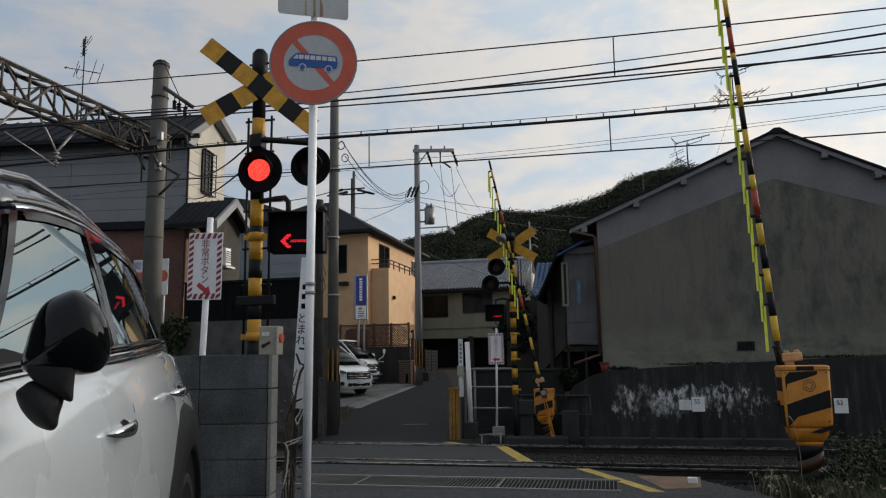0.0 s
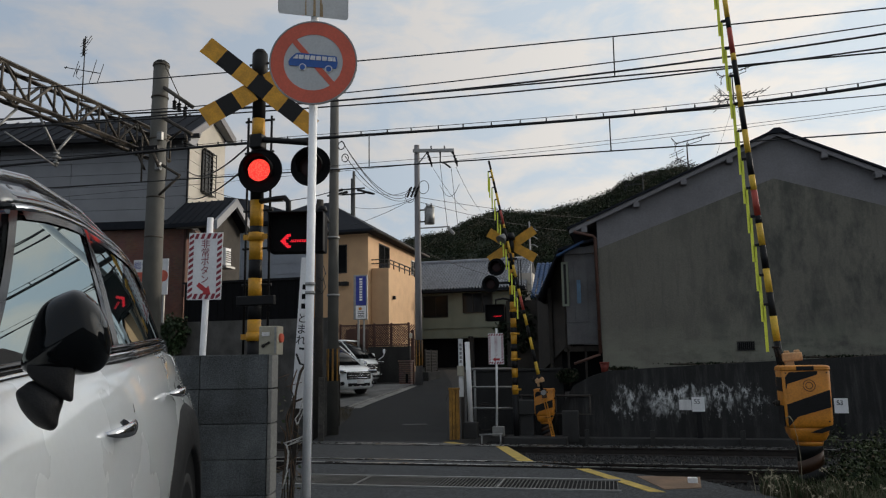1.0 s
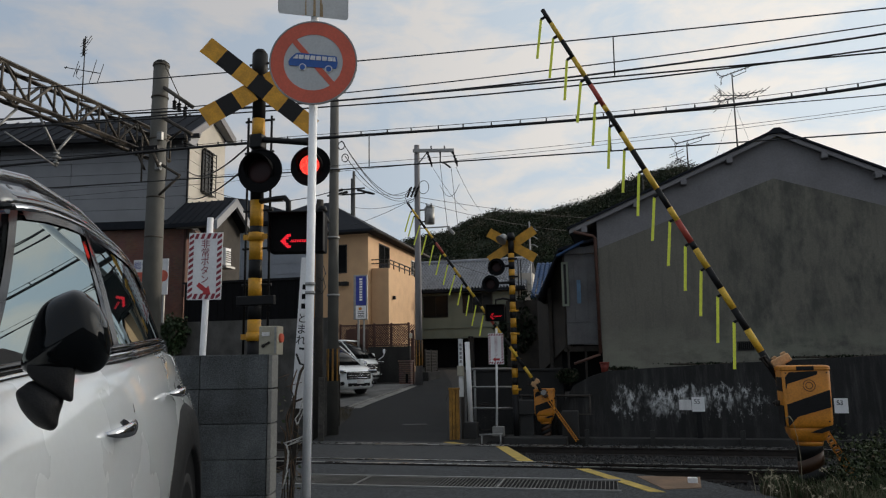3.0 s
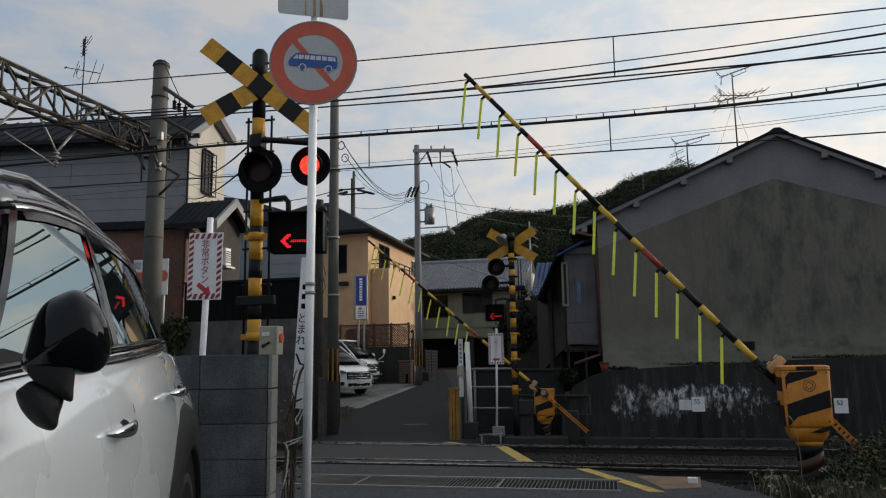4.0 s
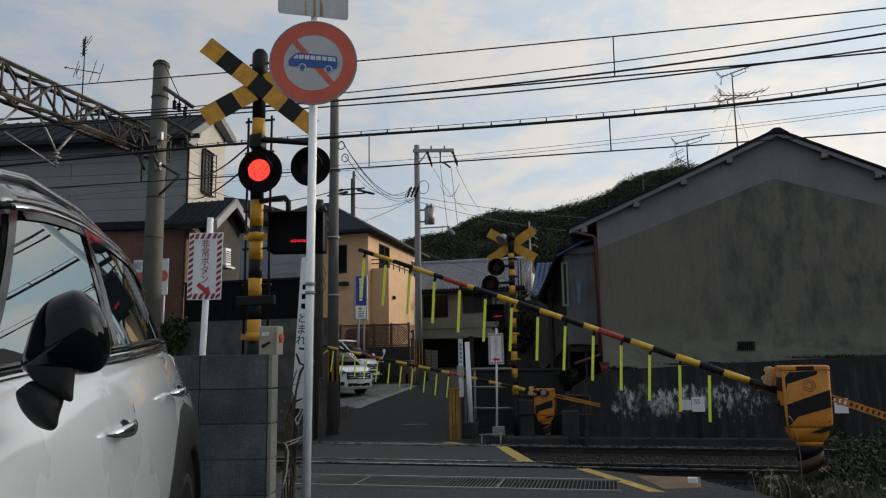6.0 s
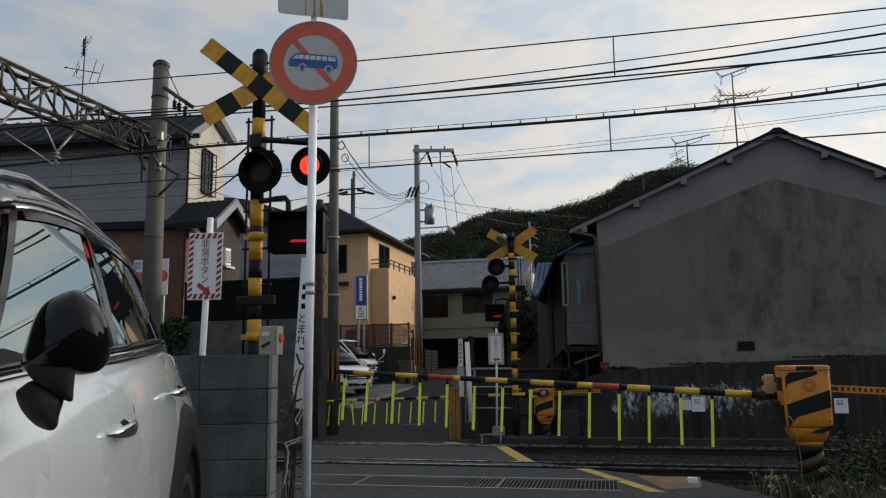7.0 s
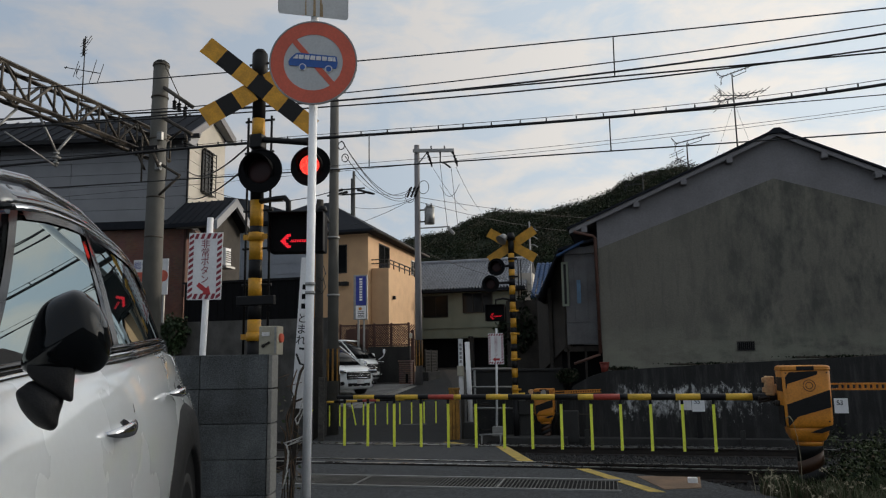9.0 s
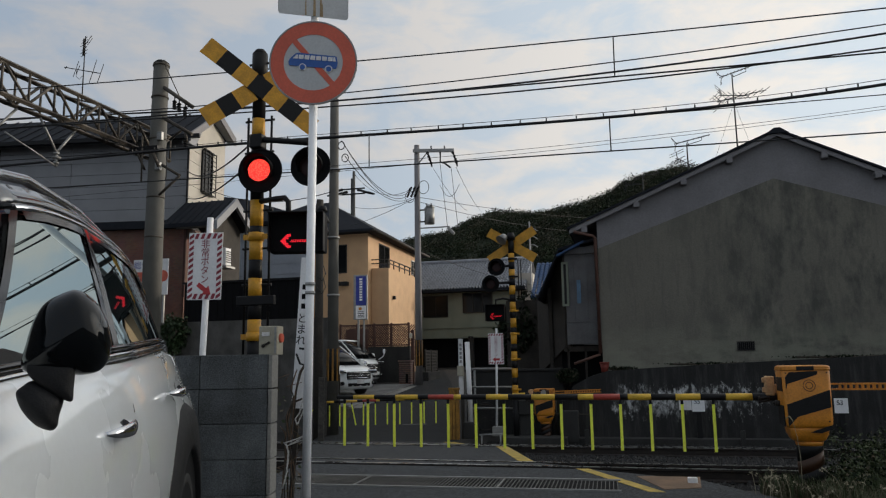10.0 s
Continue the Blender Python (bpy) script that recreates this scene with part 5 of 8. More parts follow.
# ---- left house: pale siding over brick ----
lh = thing("house", "pale-sided house over a brick lower storey with dark roof", "house")
LX, LY, LD = -13.05, 19.5, 2.8
lh.matrix_basis = Matrix.Translation((LX, LY, 0)) @ Matrix.Rotation(radians(9), 4, "Z") @ Matrix.Translation((-LX, -LY, 0))
boxes("core_wall", "concrete_dark", lh, ((LX - 9.1, LY + LD / 2, 4.0), (17.9, LD - 0.2, 8.1)))
boxes("brick_wall", "brick_far", lh, ((LX - 9.0, LY + 0.03, 3.3), (18.0, 0.06, 4.3)), label="red-brown facing brick")
boxes("brick_wall", "brick_far", lh, ((LX - 0.03, LY + LD / 2, 3.3), (0.06, LD, 4.3)), label="red-brown facing brick")
rowh = 0.38
for r in range(7):
    for c in range(5):
        x0 = LX - 0.02 - c * 3.78
        boxes("siding_board", "siding", lh, ((x0 - 1.885, LY - 0.012, 5.66 + rowh * (r + 0.5)), (3.765, 0.024, rowh - 0.012)))
# side boards: the front's siding again, sunlight put in as a warmer, lighter colour
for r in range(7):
    boxes("siding_board", "cream", lh, ((LX + 0.012, LY + LD / 2, 5.66 + rowh * (r + 0.5)), (0.024, LD, rowh - 0.012)), label="siding board tinted lighter and warmer for sunlight")
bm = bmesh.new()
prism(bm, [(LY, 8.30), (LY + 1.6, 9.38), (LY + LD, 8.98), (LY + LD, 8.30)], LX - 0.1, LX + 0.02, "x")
part("gable_end", bm, "cream", lh, "gable end in the side boards' sunlit tint")
boxes("corner_trim", "black", lh, ((LX + 0.004, LY - 0.02, 6.98), (0.05, 0.05, 2.66)))
boxes("band_course", "roof_dark", lh, ((LX - 8.9, LY - 0.08, 5.52), (18.1, 0.22, 0.24)), label="dark canopy band between the storeys")
boxes("drain_pipe", "wood_red", lh, ((LX + 0.02, LY - 0.06, 4.4), (0.07, 0.07, 2.2)))
bm = bmesh.new()
prism(bm, [(LY - 0.55, 8.18), (LY + 1.6, 9.58), (LY + LD + 0.2, 9.14), (LY + LD + 0.2, 9.02), (LY + 1.6, 9.42), (LY - 0.55, 8.03)], LX - 18.5, LX + 0.26, "x")
part("roof", bm, "roof_dark", lh, "dark ribbed sheet roof")
for i in range(40):
    bm = bmesh.new()
    x = LX + 0.2 - 0.47 * i
    prism(bm, [(LY - 0.56, 8.18), (LY + 1.6, 9.58), (LY + 1.6, 9.62), (LY - 0.56, 8.22)], x - 0.02, x + 0.02, "x")
    part("roof_rib", bm, "roof_dark", lh)
bm = bmesh.new()
prism(bm, [(LY - 0.60, 7.97), (LY + 1.6, 9.38), (LY + LD + 0.25, 8.88), (LY + LD + 0.25, 9.15), (LY + 1.6, 9.63), (LY - 0.60, 8.22)], LX + 0.26, LX + 0.32, "x")
part("barge_board", bm, "plaster", lh, "grey barge board")
bm = bmesh.new()
prism(bm, [(LY - 0.52, 7.96), (LY + 1.6, 9.36), (LY + LD + 0.2, 8.96), (LY + LD + 0.2, 9.0), (LY + 1.6, 9.41), (LY - 0.52, 8.02)], LX + 0.03, LX + 0.255, "x")
part("soffit", bm, "siding", lh, "pale grey soffit under the gable's overhang")
bm = bmesh.new()
prism(bm, [(LY - 0.55, 7.93), (LY + 0.05, 7.93), (LY + 0.05, 8.12), (LY + 0.35, 8.52), (LY - 0.55, 7.98)], LX + 0.03, LX + 0.25, "x")
part("eave_return", bm, "siding", lh, "pale grey boxed eave end")
boxes("gutter", "black", lh, ((LX - 8.9, LY - 0.60, 8.12), (19.0, 0.10, 0.12)))
window(lh, pose(LX + 0.05, LY + 1.28, 7.45, 0, 0, 90), 0.80, 1.35, "black", bars=9)
window(lh, pose(-19.9, LY - 0.04, 7.80), 1.3, 0.62, "black", sash=2)
# porch with a gable
pr = thing("porch", "small entrance porch with a gabled dark tile roof", "porch")
for a, b2 in (((18.25, 5.18), (19.32, 6.02)), ((20.35, 5.30), (19.32, 6.02))):
    bm = bmesh.new()
    prism(bm, [a, b2, (b2[0], b2[1] + 0.12), (a[0], a[1] + 0.12)], -13.0, -11.32, "x")
    part("roof_slope", bm, "roof_dark", pr, "dark ribbed roof slope")
    bm = bmesh.new()
    prism(bm, [(a[0], a[1] - 0.12), (b2[0], b2[1] - 0.12), (b2[0], b2[1] + 0.14), (a[0], a[1] + 0.14)], -11.32, -11.22, "x")
    part("barge_board", bm, "siding", pr, "broad pale grey barge board")
for i in range(8):
    bm = bmesh.new()
    x = -12.95 + 0.22 * i
    prism(bm, [(18.25, 5.30), (19.32, 6.14), (19.32, 6.17), (18.25, 5.33)], x - 0.015, x + 0.015, "x")
    part("roof_rib", bm, "roof_dark", pr)
bm = bmesh.new()
prism(bm, [(18.45, 5.25), (19.32, 5.95), (20.2, 5.3), (20.2, 1.4), (18.45, 1.4)], -11.75, -11.6, "x")
part("gable_wall", bm, "wood_dark", pr, "dark wall under the porch gable")
boxes("post", "wood_red", pr, ((-11.45, 18.4, 3.3), (0.1, 0.1, 3.7)))
boxes("eave_board", "wood_dark", pr, ((-11.95, 18.30, 5.20), (1.2, 0.05, 0.14)))
boxes("door", "wood_dark", pr, ((-11.58, 19.3, 3.3), (0.05, 0.9, 2.1)))
ac = thing("air_conditioner", "white air-conditioner unit fixed beside the porch", "air conditioner", pose(-11.36, 18.9, 4.07))
boxes("case", "white", ac, ((0.02, 0, 0.28), (0.24, 0.30, 0.50)), bevel=0.02)
for i in range(6):
    boxes("fan_slat", "black", ac, ((0.152, 0.0, 0.12 + 0.06 * i), (0.006, 0.28, 0.03)))
boxes("bracket", "steel", ac, ((-0.15, 0.0, -0.03), (0.75, 0.5, 0.06)))
# annex behind
ax = thing("house", "grey-sided neighbouring house behind the porch", "house")
bm = bmesh.new()
prism(bm, [(-17.1, 26.2), (-12.0, 26.2), (-14.6, 31.4), (-17.1, 31.4)], 0.4, 6.75, "z")
part("wall", bm, "siding_blue", ax)
bm = bmesh.new()
ring = [(-17.4, 25.9), (-11.85, 25.9), (-14.55, 31.6), (-17.4, 31.6)]
loft(bm, [[(x, y, 6.7) for x, y in ring], [(x, y, 6.83) for x, y in ring], [(-17.4, 27.6, 8.5), (-15.6, 27.6, 8.2), (-16.0, 30.0, 8.2), (-17.4, 30.0, 8.5)]], smooth=False)
part("roof", bm, "roof_dark", ax)
for r in range(9):
    boxes("siding_board", "siding_blue", ax, ((-14.55, 26.17, 2.2 + 0.42 * (r + 0.5)), (5.1, 0.03, 0.405)))

# far-side wall and black fence in front of the left house
bm = bmesh.new()
box(bm, (-13.0, 17.45, 0.95), (11.2, 0.3, 2.9))
solid("boundary_wall", bm, "wall_streaked", "streaked dark concrete boundary wall along the tracks", "wall", kind="structure")
fn = thing("fence", "black corrugated fence on top of the concrete wall", "fence")
for i in range(33):
    boxes("fence_panel", "black_matt", fn, ((-11.55 + 0.11 * i, 17.4 + 0.012 * (i % 2), 2.93), (0.108, 0.02, 1.06)))
boxes("fence_rail", "black", fn, ((-9.8, 17.37, 3.44), (3.7, 0.05, 0.05)))

# clinic sign behind the pole
sg = thing("wall_sign", "white sign board with blue and red lettering bars", "sign", pose(-12.9, 17.7, 3.7))
boxes("board", "white", sg, ((0, 0, 0), (1.1, 0.04, 1.0)), bevel=0.004)
words("lettering", "総合", 0.24, "deep_blue", sg, Matrix.Translation((-0.30, -0.024, 0.33)) @ FACE)
boxes("red_bar", "sign_red", sg, ((-0.22, -0.024, 0.02), (0.42, 0.006, 0.26)))
bm = bmesh.new()
rod(bm, (0.40, -0.026, 0.02), (0.40, -0.02, 0.02), 0.16, None, 24)
part("red_disc", bm, "sign_red", sg)
for i in range(2):
    boxes("lettering_bar", "steel", sg, ((-0.2, -0.024, -0.25 - 0.12 * i), (0.5, 0.006, 0.05)))
boxes("leg", "steel", sg, ((-0.4, 0.05, -0.9), (0.06, 0.06, 2.0)), ((0.4, 0.05, -0.9), (0.06, 0.06, 2.0)))

# ---- ochre house ----
yh = thing("house", "ochre rendered two-storey house with a dark hipped roof", "house")
boxes("wall", "ochre", yh, ((-17.0, 40.0, 4.0), (8.0, 9.2, 8.0)))
boxes("bay_wall", "ochre", yh, ((-12.53, 38.3, 3.15), (0.93, 4.8, 5.9)))
bm = bmesh.new()
A = [(-21.6, 34.7, 8.0), (-12.5, 34.7, 8.0), (-12.5, 45.2, 8.0), (-21.6, 45.2, 8.0)]
B = [(-17.6, 38.2, 10.3), (-16.4, 38.2, 10.3), (-16.4, 41.7, 10.3), (-17.6, 41.7, 10.3)]
lo = [(x, y, 7.88) for x, y, z in A]
loft(bm, [lo, A, B], smooth=False)
part("roof", bm, "roof_dark", yh)
bm = bmesh.new()
tube(bm, [(-12.45, 34.65, 7.92), (-12.45, 45.2, 7.92)], 0.07, 8)
part("gutter", bm, "wood_dark", yh)
win = window(yh, pose(-12.98, 37.9, 6.75, 0, 0, 90), 1.7, 1.7, "wood_dark", sash=2)
window(yh, pose(-12.98, 43.4, 7.0, 0, 0, 90), 0.8, 0.9, "steel", sash=2)
window(yh, pose(-14.6, 35.38, 6.6), 0.9, 1.5, "wood_dark", sash=1)
for z in (6.35, 6.55):
    boxes("balcony_rail", "wood_dark", yh, ((-12.1, 38.3, z), (0.05, 4.8, 0.05)), ((-12.55, 35.92, z), (0.9, 0.05, 0.05)))
for i in range(6):
    boxes("rail_post", "wood_dark", yh, ((-12.1, 35.92 + 0.95 * i, 6.32), (0.05, 0.05, 0.46)))
boxes("wall_lamp", "black", yh, ((-12.0, 36.6, 4.6), (0.16, 0.14, 0.18)))
boxes("wall_lamp", "black", yh, ((-14.3, 35.3, 5.3), (0.5, 0.3, 0.2)))
bm = bmesh.new()
tube(bm, [(-12.02, 41.0, 5.6), (-12.02, 41.0, 2.0)], 0.05, 8)
part("downpipe", bm, "wood_dark", yh)

# ---- pale green house with a pantile roof ----
gh = thing("house", "pale green house with grey pantile roof over a dark garage", "house")
GX0, GX1, GY = -13.6, -6.95, 45.0
boxes("wall", "green_wall", gh, (((GX0 + GX1) / 2, GY + 3.0, 4.25), (GX1 - GX0, 6.0, 3.1)))
# solid black box in place of the garage's shaded inside
boxes("garage_dark", "black_matt", gh, (((GX0 + GX1) / 2, GY + 3.6, 1.6), (GX1 - GX0 - 0.2, 5.6, 2.3)))
boxes("string_course", "green_wall", gh, (((GX0 + GX1) / 2, GY - 0.03, 3.35), (GX1 - GX0, 0.08, 0.06)))
for x in (GX0 + 0.15, -9.8, GX1 - 0.15):
    boxes("garage_pier", "concrete_dark", gh, ((x, GY + 0.2, 1.6), (0.3, 0.4, 2.4)))
boxes("gable_wall", "cream", gh, ((GX1 + 0.55, GY + 3.0, 4.6), (1.1, 5.6, 4.0)))
# pantile roof: ribbed sheet in rows
cols, rws = 40, 13
W, L = GX1 - GX0 + 1.3, 4.2
verts, faces = [], []
per = 6
for r in range(rws):
    for e in (0, 1):
        for c in range(cols * per + 1):
            f = c / per
            zz = 0.065 * math.sin(math.tau * f) + (0.05 if e == 0 else 0.0)
            y = (r + e) / rws * L
            verts.append((GX0 - 0.5 + W * c / (cols * per), GY - 0.7 + y, 5.70 + y * 0.53 + zz))
n1 = cols * per + 1
for r in range(rws):
    o = 2 * r * n1
    for c in range(n1 - 1):
        faces.append((o + c, o + c + 1, o + n1 + c + 1, o + n1 + c))
        if r + 1 < rws:
            faces.append((o + n1 + c, o + n1 + c + 1, o + 2 * n1 + c + 1, o + 2 * n1 + c))
me = bpy.data.meshes.new("roof_tiling")
me.from_pydata(verts, [], faces)
me.materials.append(M["tile_roof"])
tl = new("roof_tiling", me)
tl.parent = gh
tagged(tl, "grey glazed pantiles in rows", kind="stuff")
bm = bmesh.new()
prism(bm, [(GY - 0.7, 5.62), (GY - 0.7, 5.72), (GY + 3.5, 7.88), (GY + 7, 5.7), (GY + 7, 5.5)], GX0 - 0.5, GX1 + 0.75, "x")
bmesh.ops.translate(bm, verts=bm.verts, vec=(0, 0, -0.08))
part("roof_body", bm, "roof_dark", gh)
bm = bmesh.new()
rod(bm, (GX0 - 0.5, GY + 3.5, 7.95), (GX1 + 0.8, GY + 3.5, 7.95), 0.16, None, 10)
part("ridge", bm, "tile_roof", gh)
window(gh, pose(-12.0, GY - 0.03, 4.70), 1.6, 1.35, "black", sash=2)
window(gh, pose(-9.3, GY - 0.03, 4.85), 1.9, 1.25, "wood_dark", sash=3)
dp = thing("dropper_pole", "thin steel house-service pole with curved cable arms", "pole", pose(-5.78, 44.0, 0.6))
bm = bmesh.new()
rod(bm, (0, 0, 0), (0, 0, 9.0), 0.05, None, 8)
part("shaft", bm, "steel", dp)
for z in (8.6, 8.1, 7.6, 7.1):
    bm = bmesh.new()
    tube(bm, [(0, 0, z), (0.25, -0.05, z - 0.05), (0.48, -0.1, z - 0.22)], 0.03, 6)
    part("arm", bm, "steel", dp)
bt = thing("house", "low house with a blue glazed tile roof", "house")
boxes("wall", "plaster", bt, ((-1.6, 33.0, 2.3), (4.2, 5, 3.2)))
for r in range(13):
    bm = bmesh.new()
    for c in range(25):
        rod(bm, (-3.9 + 0.19 * c, 29.9 + 0.2 * r, 3.75 + 0.13 * r), (-3.9 + 0.19 * c, 30.12 + 0.2 * r, 3.89 + 0.13 * r), 0.085, 0.095, 8)
    part("tile_row", bm, "blue_tile", bt, "blue glazed tiles")

# ---- white compact car; its own axes: x forward, y to its left, z up, origin under the rear axle ----
BELT = np.polyfit([-0.8, 0.0, 0.7, 1.4, 2.1, 2.45, 3.0, 3.42], [1.12, 1.17, 1.16, 1.115, 1.075, 1.04, 0.97, 0.87], 4)
ROOF = np.polyfit([-0.72, -0.45, -0.2, 0.1, 0.4, 0.7, 1.0, 1.3, 1.5, 1.75, 2.1, 2.42], [1.14, 1.40, 1.49, 1.535, 1.56, 1.57, 1.57, 1.555, 1.53, 1.46, 1.27, 1.05], 5)


def half_width(x):
    return 0.915 - (0.012 if x < 1.0 else 0.034) * (1.0 - x) ** 2 - 0.25 * max(0.0, -0.25 - x) ** 2


def taper(x):
    """How much more the shoulder leans in towards the tail."""
    return 1.0 + 0.88 * max(0.0, 0.7 - x) ** 1.5


def belt_z(x):
    return float(np.polyval(BELT, x)) - 0.013 * max(0.0, x - 0.5)


def roof_z(x):
    return float(np.polyval(ROOF, x)) - 0.024


def side_pt(x, s):
    """A point of the greenhouse's side: s from 0 at the belt to 1 at the roof's edge."""
    b, r = belt_z(x), roof_z(x)
    w0 = min(half_width(x) - 0.085 * taper(x), 0.838 - 0.075 * (x - 0.95))
    h = (r - 0.05 - b) * s
    return Vector((x, w0 - 0.35 * h - 0.14 * h * h, b + h))


def ease(outline, n=5):
    """Rounds off an outline: a smooth closed curve through its corners."""
    out, m = [], len(outline)
    for i in range(m):
        p0, p1, p2, p3 = (Vector(outline[(i + k) % m]) for k in (-1, 0, 1, 2))
        for k in range(n):
            f = k / n
            out.append(0.5 * (2 * p1 + (p2 - p0) * f + (2 * p0 - 5 * p1 + 4 * p2 - p3) * f * f + (3 * p1 - p0 - 3 * p2 + p3) * f ** 3))
    return out


def pebble(bm, outline, back, front, bulge, sgn, n=5, lean=(0.0, 0.0)):
    """A rounded body: the outline in (y, z) drawn out along x, its front swelling to a dome."""
    ring = ease(outline, n)
    c = sum(ring, Vector((0, 0))) / len(ring)
    rings = []
    for x, k in [(back, 0.90), (back + 0.006, 0.98), (front, 1.0)] + [(front + bulge * math.sin(a), max(0.03, math.cos(a))) for a in np.linspace(0.18, 1.54, 10)]:
        shift = Vector(lean) * (1 - k)
        rings.append([(x, sgn * (c.x + shift.x + (p.x - c.x) * k), c.y + shift.y + (p.y - c.y) * k) for p in ring])
    loft(bm, rings)


def mirror_pod(mr, sgn):
    """A door mirror on its foot; x forward, y outward, z up."""
    bm = bmesh.new()
    pebble(bm, [(-0.011, 0.059), (0.004, 0.063), (0.022, 0.055), (0.039, 0.037), (0.052, 0.010), (0.058, -0.019), (0.054, -0.046), (0.041, -0.061), (0.022, -0.066), (0.003, -0.066), (-0.026, -0.066), (-0.062, -0.056), (-0.058, -0.016), (-0.050, 0.018), (-0.036, 0.043)], -0.055, -0.005, 0.060, sgn, lean=(0.012, 0.012))
    part("shell", bm, "mirror_black", mr, "glossy black mirror shell")
    bm = bmesh.new()
    rod(bm, (-0.060, sgn * 0.004, 0), (-0.054, sgn * 0.004, 0), 0.050, None, 24)
    part("mirror_glass", bm, "chrome", mr)
    bm = bmesh.new()
    pebble(bm, [(-0.054, -0.050), (-0.036, -0.041), (-0.010, -0.044), (0.007, -0.050), (0.009, -0.066), (0.0085, -0.085), (0.0075, -0.1035), (-0.004, -0.101), (-0.022, -0.089), (-0.049, -0.068)], -0.03, 0.02, 0.012, sgn, 4)
    part("arm", bm, "car_trim", mr)
    bm = bmesh.new()
    pebble(bm, [(-0.0667, -0.0909), (-0.0588, -0.0806), (-0.0447, -0.0728), (-0.0182, -0.0851), (-0.004, -0.0988), (-0.0085, -0.1241), (-0.0106, -0.1404), (-0.0199, -0.1456), (-0.0395, -0.1365), (-0.0581, -0.1147)], -0.03, 0.005, 0.030, sgn, 4, (0.004, -0.008))
    part("foot", bm, "car_trim", mr, "matt black mirror foot")


def build_car():
    t = thing("car", "white compact car parked beside the concrete block wall", "car", pose(-2.58, 2.33, 0.16, 0, 0, -62.9))
    bm = bmesh.new()
    rings = []
    for x in (-0.80, -0.76, -0.65, -0.45, -0.2, 0.1, 0.4, 0.8, 1.2, 1.6, 2.0, 2.3, 2.6, 2.9, 3.15, 3.33, 3.42, 3.45):
        w, b = half_width(x), belt_z(x)
        e = float(np.interp(x, [-0.80, -0.72, -0.5, 3.2, 3.40, 3.45], [0.86, 0.95, 1.0, 1.0, 0.90, 0.80]))
        w *= e
        lo = float(np.interp(x, [-0.8, -0.6, 3.2, 3.45], [0.42, 0.24, 0.22, 0.36]))
        k = taper(x)
        h = [(0, lo), (w * 0.8, lo), (w - 0.05, lo + 0.03), (w - 0.018, 0.45), (w - 0.004, 0.62), (w, 0.76), (w - 0.004 * k, 0.88), (w - 0.012 * k, 0.945), (w - 0.030 * k, 0.995), (w - 0.052 * k, b - 0.045), (w - 0.085 * k, b - 0.008), (w - 0.14 * k, b), (0, b + 0.02)]
        rings.append([(x, y, z) for y, z in h] + [(x, -y, z) for y, z in reversed(h[1:-1])])
    loft(bm, rings)
    part("body", bm, "car_white", t, "glossy white painted body")
    # greenhouse in black, panes laid on it
    bm = bmesh.new()
    rings = []
    xs = (-0.70, -0.6, -0.45, -0.3, -0.1, 0.2, 0.5, 0.8, 1.1, 1.4, 1.6, 1.8, 2.0, 2.2, 2.40)
    for x in xs:
        side = [side_pt(x, s) for s in (0.0, 0.2, 0.4, 0.6, 0.8, 0.92, 1.0)]
        r = roof_z(x)
        top = [Vector((x, side[-1].y - 0.05, r - 0.022)), Vector((x, side[-1].y - 0.16, r - 0.004)), Vector((x, 0.2, r + 0.012))]
        lft = side + top
        rings.append([(p.x, p.y, p.z) for p in lft] + [(p.x, -p.y, p.z) for p in reversed(lft)])
    loft(bm, rings)
    part("cabin", bm, "car_black", t, "black pillars and window surrounds")

    def pane(name, x0, x1, s0, s1, slant0=0.0, slant1=0.0, material="car_glass", off=0.004, sgn=1):
        bm = bmesh.new()
        rows = []
        for i in range(9):
            s = s0 + (s1 - s0) * i / 8
            rows.append([])
            for j in range(13):
                f = j / 12
                x = (x0 + slant0 * (s - s0)) * (1 - f) + (x1 + slant1 * (s - s0)) * f
                p = side_pt(x, s) + Vector((0, off, off * 0.4))
                rows[-1].append(bm.verts.new((p.x, p.y * sgn, p.z)))
        for A, B in zip(rows, rows[1:]):
            for j in range(12):
                f = bm.faces.new((A[j], A[j + 1], B[j + 1], B[j]) if sgn > 0 else (A[j], B[j], B[j + 1], A[j + 1]))
                f.smooth = True
        return part(name, bm, material, t)
    for sgn in (1, -1):
        pane("front_window", 1.20, 1.91, 0.05, 0.87, -0.14, -0.46, sgn=sgn)
        pane("rear_window", 0.22, 1.11, 0.05, 0.87, 0.12, -0.14, sgn=sgn)
        pane("front_vent_window", 1.97, 2.12, 0.05, 0.60, -0.46, -0.50, sgn=sgn)
        for x0, sl in ((1.155, -0.14), (1.94, -0.46)):
            pane("window_post", x0 - 0.022, x0 + 0.022, 0.0, 0.93, sl, sl, "car_pillar", 0.009, sgn)
        pane("window_header", -0.20, 1.46, 0.875, 0.93, 0.0, 0.0, "car_pillar", 0.008, sgn)
        # black mirror trim; its darkness also stands for trees reflected in the glass
        pane("mirror_sail", 1.62, 1.98, 0.0, 0.16, 1.2, 0.0, "car_trim", 0.012, sgn)
        pane("quarter_window", -0.40, 0.12, 0.08, 0.74, 0.10, 0.10, sgn=sgn)
    bm = bmesh.new()
    rows = []
    for x in (1.62, 1.8, 2.0, 2.2, 2.34):
        w = side_pt(x, 1.0).y - 0.03
        rows.append([(x, y, roof_z(x) + 0.012 + 0.01 * (1 - (y / w) ** 2)) for y in np.linspace(-w, w, 11)])
    loft(bm, rows, closed=False, caps=False)
    part("windscreen", bm, "car_glass", t)
    bm = bmesh.new()
    rings = []
